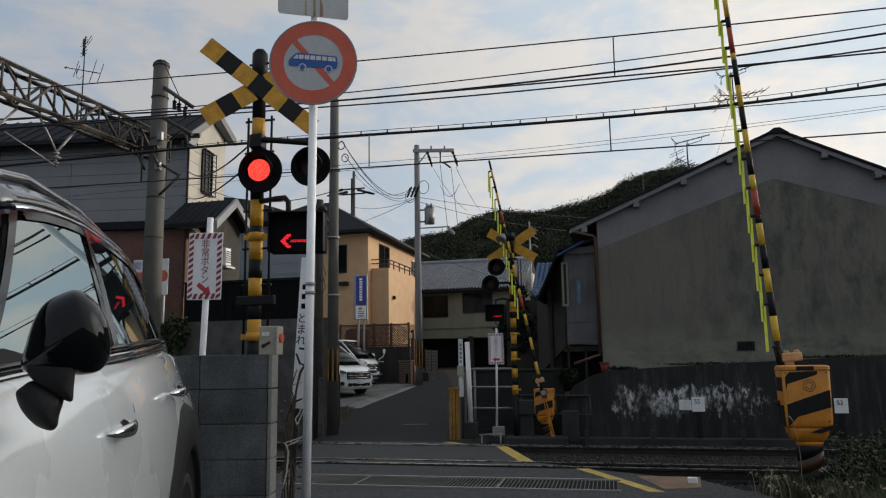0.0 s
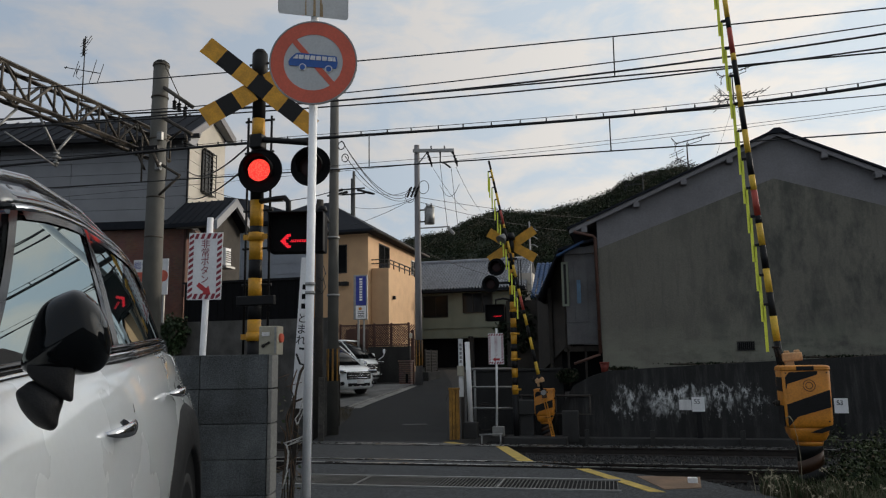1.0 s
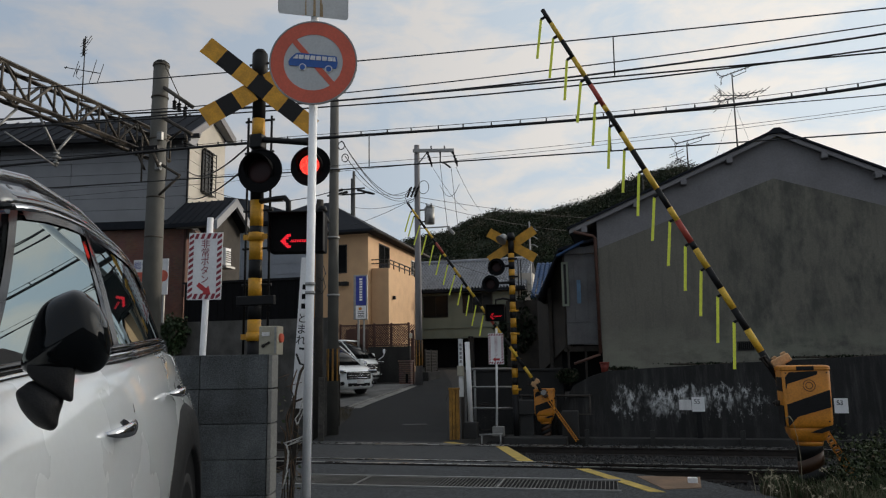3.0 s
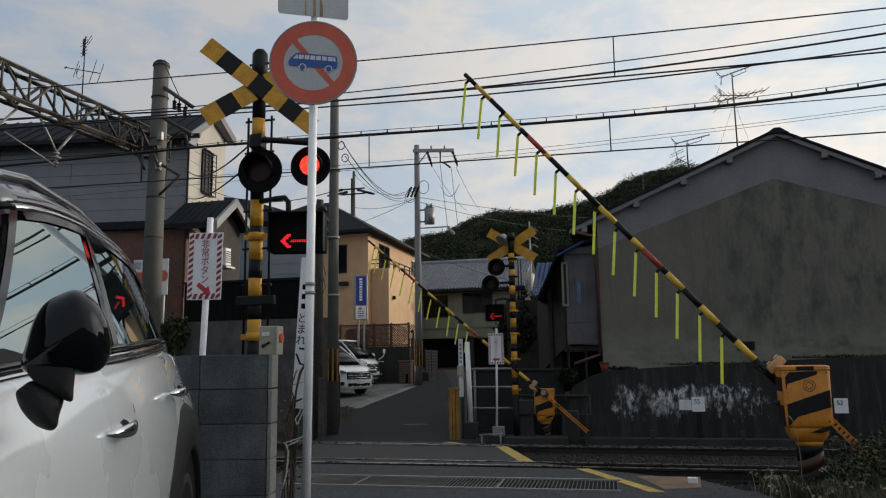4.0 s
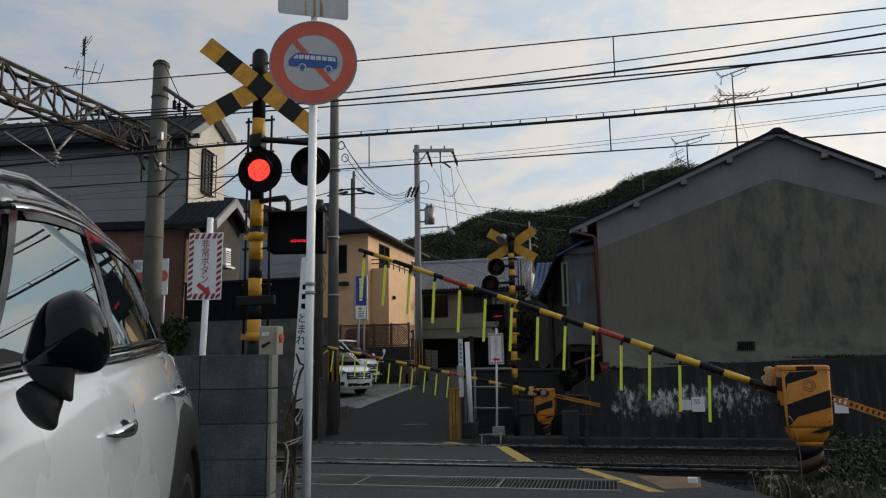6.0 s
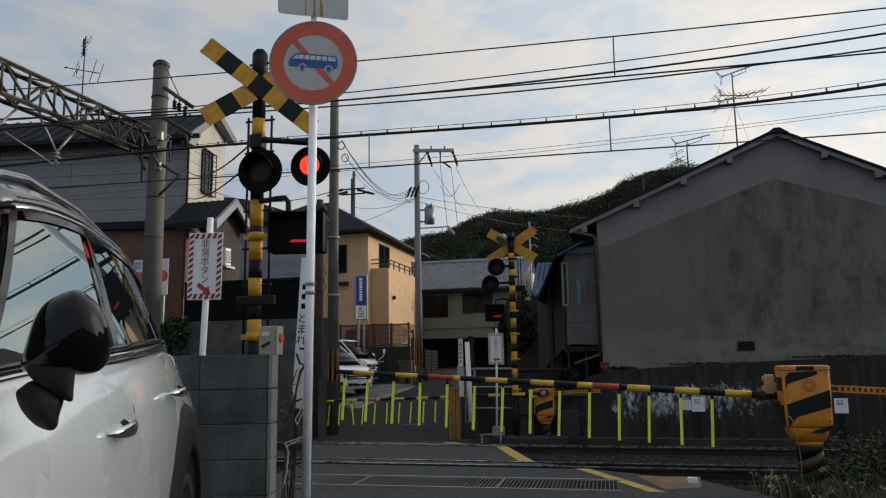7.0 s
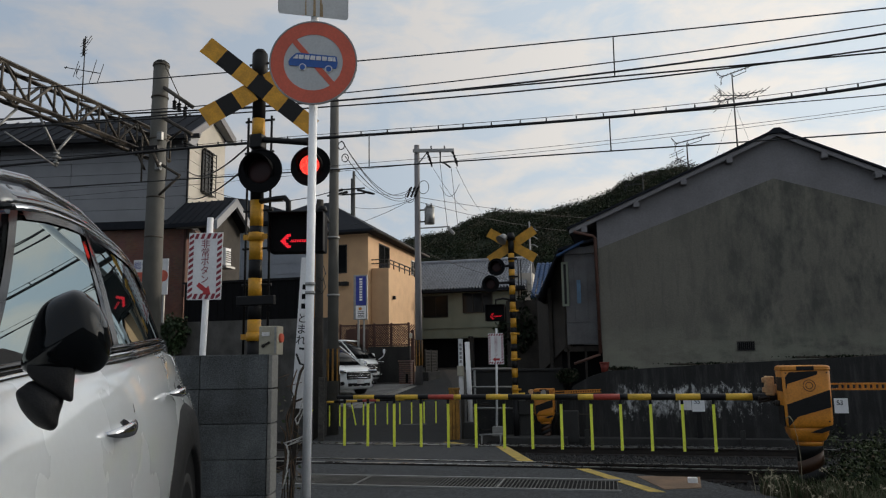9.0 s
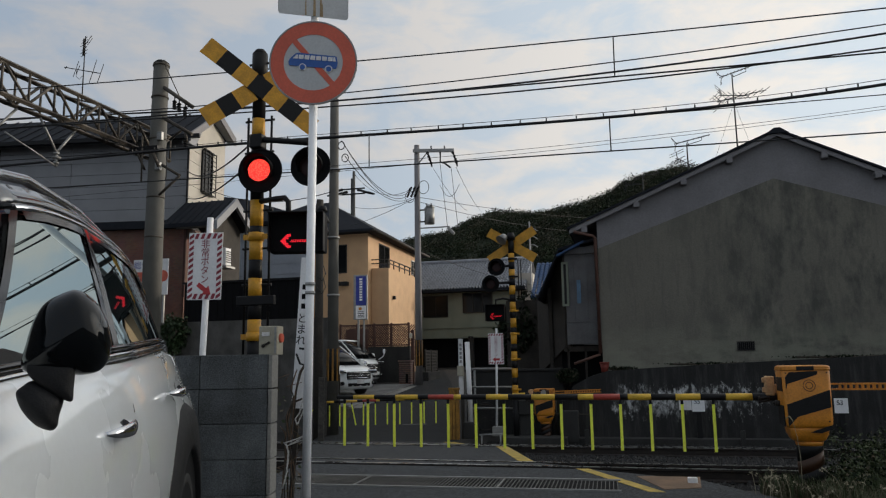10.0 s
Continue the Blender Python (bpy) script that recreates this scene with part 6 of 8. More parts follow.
    for x in (-0.38, -0.3, -0.1, 0.2, 0.5, 0.8, 1.1, 1.35, 1.5, 1.58):
        e, r = side_pt(x, 1.0), roof_z(x)
        h = [(e.y + 0.004, e.z - 0.006), (e.y + 0.006, e.z + 0.004), (e.y - 0.045, r - 0.012), (e.y - 0.16, r + 0.008), (0.2, r + 0.024)]
        rings.append([(x, y, z) for y, z in h] + [(x, -y, z) for y, z in reversed(h)])
    loft(bm, rings)
    part("roof", bm, "car_trim", t, "black roof panel")
    for sgn in (1, -1):
        bm = bmesh.new()
        rings = []
        for x in np.linspace(-0.34, 1.56, 20):
            e, r = side_pt(x, 1.0), roof_z(x)
            rings.append([(x, sgn * (e.y + 0.012), e.z - 0.012), (x, sgn * (e.y + 0.010), e.z + 0.008), (x, sgn * (e.y - 0.022), r - 0.012), (x, sgn * (e.y - 0.032), r - 0.022), (x, sgn * (e.y - 0.01), e.z - 0.014)])
        loft(bm, rings)
        part("cant_rail", bm, "cant_gloss", t, "glossy dark strip along the roof's edge")
    for sgn in (1, -1):
        bm = bmesh.new()
        tube(bm, [(x, sgn * (side_pt(x, 1.0).y - 0.075), roof_z(x) + dz) for x, dz in ((-0.34, -0.004), (-0.28, 0.016), (-0.1, 0.026), (0.3, 0.030), (0.8, 0.030), (1.2, 0.028), (1.36, 0.018), (1.44, -0.008))], 0.014, 12)
        part("roof_rail", bm, "rail_silver", t, "dark metallic roof rail")
        for dz, dy, r, q, lab in ((0.016, 0.008, 0.009, "car_black", "black rubber strip below the windows"), (-0.002, 0.014, 0.0085, "chrome", "chrome strip below the windows"), (-0.016, 0.017, 0.008, "car_black", "black rubber strip below the windows")):
            bm = bmesh.new()
            tube(bm, [(x, sgn * (side_pt(x, 0.0).y + dy), belt_z(x) + dz) for x in np.linspace(-0.5, 2.2, 26)], r, 8)
            part("belt_strip", bm, q, t, lab)
        bm = bmesh.new()
        tube(bm, [(side_pt(x, 0.955) + Vector((0, 0.006, 0))) * Vector((1, sgn, 1)) for x in np.linspace(-0.25, 1.5, 16)], 0.008, 6)
        part("drip_rail", bm, "chrome", t, "thin chrome drip rail")
        # door gaps
        for pts in ([(1.14, 1.09), (1.17, 1.04), (1.215, 0.98), (1.24, 0.88), (1.25, 0.6), (1.25, 0.33)], [(2.27, 1.02), (2.26, 0.95), (2.24, 0.85), (2.22, 0.6), (2.15, 0.33)], [(0.30, 1.13), (0.27, 1.03), (0.33, 0.92), (0.55, 0.75), (0.62, 0.5), (0.62, 0.33)], [(0.62, 0.335), (1.3, 0.33), (2.15, 0.33)]):
            bm = bmesh.new()
            tube(bm, [(x, sgn * (half_width(x) - float(np.interp(z, [0.3, 0.45, 0.62, 0.76, 0.945, 0.995, 1.05, 1.12], [0.035, 0.018, 0.004, 0.0, 0.012, 0.030, 0.055, 0.08])) - 0.0015), z) for x, z in pts], 0.0032, 6)
            part("door_gap", bm, "car_black", t)
        # handles
        for x, z in ((1.44, 0.953), (0.53, 1.003)):
            w = half_width(x)
            h = new("door_handle")
            h.empty_display_size = 0.1
            h.parent = t
            h.matrix_basis = pose(x, sgn * w, z)
            bm = bmesh.new()
            rings = []
            for i in range(15):
                f = i / 14
                q = math.sin(math.pi * min(1.0, max(0.0, f))) ** 0.45
                px, off, hh = -0.105 + 0.21 * f, -0.012 + 0.034 * q, 0.004 + 0.0135 * q * (1.15 - 0.35 * f)
                rings.append([(px, sgn * (off - 0.006 + 0.009 * math.cos(a)), hh * math.sin(a) + 0.006 * (0.5 - f)) for a in np.linspace(0, math.tau, 14, endpoint=False)])
            loft(bm, rings)
            part("grip", bm, "chrome", h, "chrome grip")
            bm = bmesh.new()
            rod(bm, (0.03, sgn * 0.004, 0.010), (0.03, sgn * 0.010, 0.018), 0.012, 0.010, 12)
            part("lock", bm, "car_black", h)
        # arches and sill cladding
        for cx in (0.19, 2.67):
            bm = bmesh.new()
            rings = []
            for i in range(25):
                a = math.pi * (i / 24)
                ro = 0.51 + 0.10 * abs(math.sin(a)) ** 0.5
                ri = 0.435
                y = half_width(cx) + 0.026
                c, s = math.cos(a), math.sin(a)
                bx = half_width(cx + ro * c) - 0.012
                z0 = 0.34
                rings.append([(cx + ri * c, sgn * (y - 0.14), z0 + ri * s), (cx + ri * c, sgn * (y - 0.004), z0 + ri * s), (cx + (ri + 0.02) * c, sgn * y, z0 + (ri + 0.02) * s), (cx + (ro - 0.03) * c, sgn * (y - 0.010), z0 + (ro - 0.03) * s), (cx + ro * c, sgn * bx, z0 + ro * s)])
            loft(bm, rings, closed=False, caps=False)
            part("arch_cladding", bm, "car_trim", t, "dark grey plastic wheel-arch cladding")
            wh = new("wheel")
            wh.empty_display_size = 0.1
            wh.parent = t
            wh.matrix_basis = pose(cx, sgn * 0.80, 0.362)
            bm = bmesh.new()
            prof = [(0.225, -0.10), (0.31, -0.115), (0.352, -0.10), (0.362, -0.04), (0.362, 0.04), (0.352, 0.10), (0.31, 0.115), (0.225, 0.10)]
            rings = [[(r * math.cos(a), y, r * math.sin(a)) for r, y in prof] for a in np.linspace(0, math.tau, 41)]
            loft(bm, rings, caps=False)
            part("tyre", bm, "tyre", wh)
            bm = bmesh.new()
            rod(bm, (0, -0.08, 0), (0, 0.06 * sgn, 0), 0.235, None, 32)
            for i in range(5):
                a = math.tau * i / 5
                box(bm, (0.12 * math.cos(a), 0.085 * sgn, 0.12 * math.sin(a)), (0.22, 0.03, 0.06), Matrix.Rotation(-a, 4, "Y"), bevel=0.008)
            part("rim", bm, "steel", wh)
            bm = bmesh.new()
            rod(bm, (cx, sgn * 0.45, 0.34), (cx, sgn * (half_width(cx) + 0.004), 0.34), 0.44, None, 32)
            part("wheel_well", bm, "black_matt", t)
        bm = bmesh.new()
        rings = []
        for x in np.linspace(0.42, 2.26, 9):
            w = half_width(x)
            rings.append([(x, sgn * (w - 0.1), 0.22), (x, sgn * (w + 0.008), 0.24), (x, sgn * (w + 0.004), 0.36), (x, sgn * (w - 0.06), 0.39)])
        loft(bm, rings)
        part("sill_cladding", bm, "car_trim", t)
        # lamps front and rear
        bm = bmesh.new()
        bmesh.ops.create_uvsphere(bm, u_segments=20, v_segments=12, radius=1, matrix=Matrix.Translation((3.30, sgn * 0.58, 0.74)) @ Matrix.Diagonal((0.10, 0.13, 0.12, 1)))
        for f in bm.faces:
            f.smooth = True
        part("headlight", bm, "glass_dark", t)
        bm = bmesh.new()
        box(bm, (-0.765, sgn * 0.60, 0.90), (0.06, 0.15, 0.24), bevel=0.02)
        part("tail_light", bm, "sign_red", t)
    boxes("grille", "car_trim", t, ((3.44, 0, 0.62), (0.03, 0.9, 0.22)), bevel=0.01)
    boxes("number_plate", "white_old", t, ((3.465, 0, 0.48), (0.012, 0.33, 0.165)), ((-0.815, 0, 0.80), (0.012, 0.33, 0.165)))
    # side vent by the front wheel
    for sgn in (1, -1):
        sv = boxes("side_vent", "car_trim", t, ((2.42, sgn * (half_width(2.42) + 0.012), 0.915), (0.36, 0.05, 0.14)), bevel=0.012)
        boxes("side_marker", "sign_red", sv, ((2.262, sgn * (half_width(2.26) + 0.022), 0.972), (0.03, 0.012, 0.010)))
        boxes("vent_trim", "chrome", sv, ((2.42, sgn * (half_width(2.42) + 0.014), 0.989), (0.35, 0.045, 0.006)))
    # door mirrors
    for sgn in (1, -1):
        mr = new("door_mirror")
        mr.empty_display_size = 0.1
        mr.parent = t
        mr.matrix_basis = pose(2.03, sgn * 0.932, 1.145, 0, 0, 14 * sgn)
        mirror_pod(mr, sgn)
    return t


build_car()

# ---- block wall behind the car ----
bw = thing("block_wall", "grey concrete block wall with a capped end", "wall", pose(-2.03, 3.88, 0.1, 0, 0, 14), kind="structure")
boxes("core", "concrete_dark", bw, ((-1.3, 0.075, 0.58), (2.58, 0.12, 1.18)))
for r in range(7):
    bm = bmesh.new()
    box(bm, (0.012, 0.075, 1.21 - 0.195 * (r + 0.5)), (0.022, 0.150, 0.188), bevel=0.004)
    part("end_block", bm, "concrete", bw, "pale mortared end face")
for r in range(7):
    z = 1.21 - 0.195 * (r + 0.5)
    for c in range(7):
        bm = bmesh.new()
        box(bm, (-0.002 - 0.39 * (c + 0.5), 0.075, z), (0.3865, 0.150 + 0.004 * ((r * 3 + c) % 3), 0.1915), bevel=0.003)
        part("concrete_block", bm, "block", bw)

# near-black concrete: the low wall's shade is put into its colour
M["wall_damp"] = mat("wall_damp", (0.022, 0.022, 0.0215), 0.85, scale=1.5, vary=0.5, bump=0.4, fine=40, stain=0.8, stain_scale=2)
M["vine_bark"] = mat("vine_bark", (0.16, 0.095, 0.055), 0.85, scale=20, vary=0.45, bump=0.3)
M["rope_white"] = mat("rope_white", (0.62, 0.61, 0.58), 0.8, scale=30, vary=0.25, bump=0.2)
M["straw"] = mat("straw", (0.34, 0.30, 0.20), 0.85, scale=20, vary=0.3, bump=0.0)
M["road_worn"] = mat("road_worn", (0.13, 0.13, 0.13), 0.85, scale=9, vary=0.5, bump=0.4, fine=70, stain=0.8, stain_scale=6)
M["apron"] = mat("apron", (0.24, 0.15, 0.09), 0.85, scale=4, vary=0.3, bump=0.4, fine=60, stain=0.5, stain_scale=3)

# ---- wooded hill ----
RIDGE = [(-260, 4), (-150, 12), (-100, 18), (-70, 24.0), (-51, 27.6), (-46.7, 29.2), (-41, 30.2), (-37.7, 31.31), (-33.6, 33.16), (-29, 34.25), (-25, 33.51), (-17, 33.34), (-13.4, 34.17), (-7, 35.7), (-3.3, 37.1), (1.8, 39.6), (12, 41.5), (30, 37), (60, 22), (90, 6), (120, 2)]


def hill_z(x, y):
    r = float(np.interp(x, [p[0] for p in RIDGE], [p[1] for p in RIDGE]))
    f = float(np.interp(y, [95, 165, 190, 260], [0.0, 1.0, 0.95, 0.0]))
    return 3.0 + (r - 3.0) * (f ** 0.8) + 0.5 * math.sin(x * 0.21) * math.sin(y * 0.17) * f


bm = bmesh.new()
gx, gy = np.linspace(-260, 120, 77), np.linspace(92, 262, 35)
V = [[bm.verts.new((x, y, hill_z(x, y) - 0.5)) for x in gx] for y in gy]
for A, B in zip(V, V[1:]):
    for k in range(len(gx) - 1):
        bm.faces.new((A[k], A[k + 1], B[k + 1], B[k])).smooth = True
solid("hill", bm, "leaf", "dark wooded hillside behind the houses", "hill", kind="structure")


def leaf_cloud(rng, centre, size, n, leaf):
    """Small leaf clumps, four-sided and freely turned, over and within an uneven crown."""
    c = np.array(centre)
    d = rng.normal(size=(n, 3))
    d /= np.linalg.norm(d, axis=1)[:, None]
    lump = 1 + 0.28 * np.sin(d @ rng.normal(size=3) * 4.0 + rng.uniform(0, 6)) + 0.18 * np.sin(d @ rng.normal(size=3) * 8.0)
    rad = rng.uniform(0.55, 1.0, n) ** 0.5 * lump
    p = c + d * rad[:, None] * np.array(size)
    a, b = rng.normal(size=(n, 3)), rng.normal(size=(n, 3))
    a /= np.linalg.norm(a, axis=1)[:, None]
    b -= a * (a * b).sum(1)[:, None]
    b /= np.linalg.norm(b, axis=1)[:, None]
    s = leaf * rng.uniform(0.6, 1.3, n)[:, None]
    return np.stack([p - a * s, p - b * s * 0.6, p + a * s, p + b * s * 0.6], 1).reshape(-1, 3)


def leaves(name, pts, materials, pick, label, category, kind="stuff", parent=None):
    me = bpy.data.meshes.new(name)
    n = len(pts) // 4
    me.from_pydata(pts.tolist(), [], np.arange(4 * n).reshape(n, 4).tolist())
    for q in materials:
        me.materials.append(M[q])
    me.polygons.foreach_set("material_index", pick(n))
    ob = new(name, me)
    ob.parent = parent
    return tagged(ob, label, category if parent is None else "", kind=kind)


rng = np.random.default_rng(5)
clouds, tones = [], []
for i in range(2400):
    x = rng.uniform(-75, 25)
    y = rng.uniform(112, 168) if i % 2 else rng.uniform(146, 168)
    h = rng.uniform(1.1, 2.3)
    clouds.append(leaf_cloud(rng, (x, y, hill_z(x, y) - 0.2 + h * 0.2), (h, h, h * 0.8), 330, 0.16))
    tone = rng.uniform()
    tones.append(np.full(330, 1 if tone < 0.22 else 2 if tone < 0.62 else 0))
tones = np.concatenate(tones)
leaves("hill_trees", np.concatenate(clouds), ["leaf", "leaf_autumn", "leaf_deep"], lambda n: tones, "dense dark green trees with a few autumn crowns", "trees")


# ---- bushes and small trees ----
def bush(name, x, y, z, size, n, leaf, material, label, category="bush", trunk=0.0):
    t = thing(name, label, category, pose(x, y, z))
    bm = bmesh.new()
    rr = random.Random(n)
    for i in range(6):
        a = i * 1.05
        tube(bm, [(0, 0, -0.05), (0.25 * size[0] * math.cos(a), 0.25 * size[1] * math.sin(a), (trunk + size[2]) * 0.5), (0.6 * size[0] * math.cos(a + 0.3), 0.6 * size[1] * math.sin(a + 0.3), trunk + size[2] * rr.uniform(0.8, 1.3))], 0.02 + 0.03 * trunk, 6)
    part("trunk" if trunk else "stems", bm, "bark", t)
    g = np.random.default_rng(n)
    pts = np.concatenate([leaf_cloud(g, (g.uniform(-0.4, 0.4) * size[0], g.uniform(-0.4, 0.4) * size[1], trunk + size[2] * g.uniform(0.5, 1.2)), tuple(q * 0.6 for q in size), n // 7, leaf) for _ in range(7)])
    leaves("crown" if trunk else "foliage", pts, [material, "leaf_autumn"], lambda k: (g.uniform(size=k) < 0.12).astype(int), "", "", parent=t)
    return t


bush("bush", -11.72, 17.1, 1.55, (0.42, 0.3, 0.55), 3000, 0.05, "leaf_fresh", "dark green bush in front of the concrete wall")
bush("tree", -2.75, 20.8, -0.1, (0.9, 0.8, 1.05), 5000, 0.08, "leaf", "dark leafy tree beside the grey house", "tree", 1.3)
bush("tree", -3.6, 24.0, 0.0, (1.0, 0.9, 0.95), 5200, 0.08, "leaf_fresh", "dark leafy tree behind the crossing signal", "tree", 1.0)
bush("bush", -1.45, 17.25, 0.72, (0.30, 0.2, 0.18), 900, 0.04, "leaf", "low bush at the foot of the lean-to")
bush("bush", -0.35, 17.0, 1.0, (0.5, 0.12, 0.05), 200, 0.03, "leaf", "weeds along the wall's top")
bush("bush", 1.6, 16.98, 1.09, (1.4, 0.1, 0.035), 300, 0.03, "leaf", "weeds along the wall's top")
bush("bush", 4.2, 16.98, 1.20, (1.6, 0.1, 0.035), 300, 0.03, "leaf", "weeds along the wall's top")


# ---- grass ----
def grass(name, x0, x1, y0, y1, n, h, material, label, seed, z=None, lean=0.35):
    g = np.random.default_rng(seed)
    verts, faces = [], []
    for i in range(n):
        x, y = g.uniform(x0, x1), g.uniform(y0, y1)
        b = bed_z(y) if z is None else z
        if edge(EDGE_L, y) < x < edge(EDGE_R, y) + 0.12:
            continue
        hh, a, w = h * g.uniform(0.4, 1.2), g.uniform(0, math.tau), g.uniform(0.0016, 0.0045)
        dx, dy = math.cos(a) * hh * lean * g.uniform(0.2, 1.6), math.sin(a) * hh * lean * g.uniform(0.2, 1.6)
        px, py = -math.sin(a) * w, math.cos(a) * w
        o = len(verts)
        verts += [(x - px, y - py, b), (x + px, y + py, b), (x + px * 0.8 + dx * 0.35, y + py * 0.8 + dy * 0.35, b + hh * 0.6), (x - px * 0.8 + dx * 0.35, y - py * 0.8 + dy * 0.35, b + hh * 0.6), (x + dx, y + dy, b + hh * 0.93)]
        faces += [(o, o + 1, o + 2, o + 3), (o + 3, o + 2, o + 4)]
    me = bpy.data.meshes.new(name)
    me.from_pydata(verts, [], faces)
    me.materials.append(M[material])
    return tagged(new(name, me), label, "grass", kind="stuff")


grass("grass", 1.15, 4.5, 6.3, 8.3, 13000, 0.22, "grass", "rough green grass around the gate machine", 11)
grass("dry_grass", 1.1, 4.5, 6.3, 8.0, 10000, 0.19, "grass_dry", "dry straw-coloured grass around the gate machine", 12, lean=0.6)
grass("tall_grass", 1.85, 4.0, 6.9, 8.6, 3600, 0.36, "grass", "tall green grass beside the gate machine", 13, lean=0.5)
grass("weeds", -9.6, -7.9, 19.0, 22.6, 1900, 0.16, "grass_dry", "dry weeds at the foot of the posts", 14)
grass("weeds", -2.9, -2.35, 4.3, 6.4, 900, 0.30, "grass", "weeds around the sign pole's foot", 15)
grass("weeds", -2.9, -2.35, 4.3, 6.4, 500, 0.35, "grass_dry", "dry weeds around the sign pole's foot", 16)


# ---- ballast stones ----
def stones(name, x0, x1, y0, y1, n, r, label, seed):
    g = np.random.default_rng(seed)
    base = np.array([(1, 0, 0), (0, 1, 0), (-1, 0, 0), (0, -1, 0), (0, 0, 1), (0, 0, -0.6)])
    tri = np.array([(0, 1, 4), (1, 2, 4), (2, 3, 4), (3, 0, 4), (1, 0, 5), (2, 1, 5), (3, 2, 5), (0, 3, 5)])
    V, F = [], []
    for i in range(n):
        x, y = g.uniform(x0, x1), g.uniform(y0, y1)
        if edge(EDGE_L, y) - 0.1 < x < edge(EDGE_R, y) + 0.1:
            continue
        s = r * g.uniform(0.6, 1.3)
        a = g.uniform(0, math.tau)
        R = np.array([(math.cos(a), -math.sin(a), 0), (math.sin(a), math.cos(a), 0), (0, 0, 1)])
        p = (base * g.uniform(0.6, 1.2, (6, 1)) * s) @ R.T + (x, y, bed_z(y) + s * 0.35)
        F += (tri + len(V)).tolist()
        V += p.tolist()
    me = bpy.data.meshes.new(name)
    me.from_pydata(V, [], F)
    me.materials.append(M["ballast"])
    return tagged(new(name, me), label, "ballast", kind="stuff")


stones("ballast", -3.2, 6.5, 8.6, 16.3, 15000, 0.035, "grey-brown crushed stone ballast round the tracks", 21)

# ---- utility poles ----
def utility_pole(x, y, z, h, r, label, bands=True, mat_name="pole_concrete"):
    t = thing("utility_pole", label, "utility pole", pose(x, y, z), "utility poles")
    bm = bmesh.new()
    rod(bm, (0, 0, -0.1), (0, 0, h), r, r * 0.72, 18)
    part("shaft", bm, mat_name, t)
    return t


def guard(t, r, z0, z1):
    """A dark sleeve with narrow yellow strips round a pole's foot."""
    bm = bmesh.new()
    rod(bm, (0, 0, z0), (0, 0, z1), r, r * 0.99, 18)
    part("guard_sleeve", bm, "black", t)
    for i in range(8):
        a = math.tau * (i + 0.5) / 8
        bm = bmesh.new()
        box(bm, (r * math.cos(a), r * math.sin(a), (z0 + z1) / 2), (0.010, r * 0.30, z1 - z0), Matrix.Rotation(a, 4, "Z"))
        part("guard_strip", bm, "yellow_old", t)


def insulator(bm, p, r=0.05, n=3):
    for i in range(n):
        rod(bm, (p[0], p[1], p[2] + 0.05 * i), (p[0], p[1], p[2] + 0.05 * i + 0.03), r, r * 0.6, 10)


p1 = utility_pole(-6.95, 16.5, -0.35, 8.15, 0.145, "dark grey concrete utility pole with yellow-black guard")
guard(p1, 0.150, 1.2, 1.95)
for z in (3.2, 4.6, 6.3):
    bm = bmesh.new()
    rod(bm, (0, 0, z), (0, 0, z + 0.05), 0.15, None, 16)
    part("steel_band", bm, "steel", p1)
p2 = utility_pole(-7.05, 15.9, -0.4, 5.5, 0.115, "old dark wooden pole with switch boxes", mat_name="wood_dark")
for x, z, r in ((0.155, 5.22, 0.13), (0.175, 4.97, 0.16), (0.20, 4.72, 0.12)):
    bm = bmesh.new()
    rod(bm, (x, -0.22, z - 0.06), (x, -0.22, z + 0.07), r, r * 0.7, 14)
    rod(bm, (0, -0.05, z), (x, -0.22, z), 0.035, None, 8)
    part("cable_junction", bm, "black", p2, "black rounded cable junction")
bm = bmesh.new()
for z in (3.7, 3.4):
    tube(bm, [(0.15, -0.1, z + 0.2), (0.22, -0.14, z), (0.12, -0.12, z - 0.15), (0.0, -0.12, z)], 0.012, 6)
part("cable_loop", bm, "cable", p2)

p3 = utility_pole(-9.05, 31.0, 0.2, 10.75, 0.165, "tall grey concrete utility pole with transformer and crossarm", mat_name="plaster")
guard(p3, 0.172, 0.9, 2.0)
arm = new("crossarm")
arm.empty_display_size = 0.1
arm.parent = p3
arm.matrix_basis = pose(0, 0, 10.45, 0, 0, 15)
boxes("beam", "steel", arm, ((0.75, -0.17, 0), (1.85, 0.08, 0.16)), bevel=0.01)
for x in (0.48, 1.62):
    bm = bmesh.new()
    for i in range(4):
        rod(bm, (x + 0.05 * i, -0.2, -0.10 - 0.15 * i), (x + 0.05 * i + 0.03, -0.2, -0.20 - 0.15 * i), 0.075, 0.04, 8)
    rod(bm, (x, -0.2, -0.05), (x + 0.2, -0.2, -0.75), 0.035, None, 8)
    part("insulator", bm, "black", arm)
for x in (0.65, 1.25):
    bm = bmesh.new()
    insulator(bm, (x, -0.17, 0.08), 0.04)
    part("insulator", bm, "black", arm)
bm = bmesh.new()
tube(bm, [(1.05, -0.2, -0.08), (1.05, -0.2, -0.55), (1.25, -0.2, -0.60), (1.50, -0.2, -0.80)], 0.04, 8)
part("switch_bracket", bm, "cable", arm)
bm = bmesh.new()
rod(bm, (0.05, -0.1, -0.6), (0.5, -0.17, -0.05), 0.03, None, 6)
part("stay", bm, "steel", arm)
bm = bmesh.new()
rod(bm, (0.60, -0.1, 7.08), (0.60, -0.1, 7.80), 0.205, None, 18)
rod(bm, (0.60, -0.1, 7.80), (0.60, -0.1, 7.90), 0.22, 0.16, 18)
part("transformer", bm, "steel", p3, "grey cylindrical transformer")
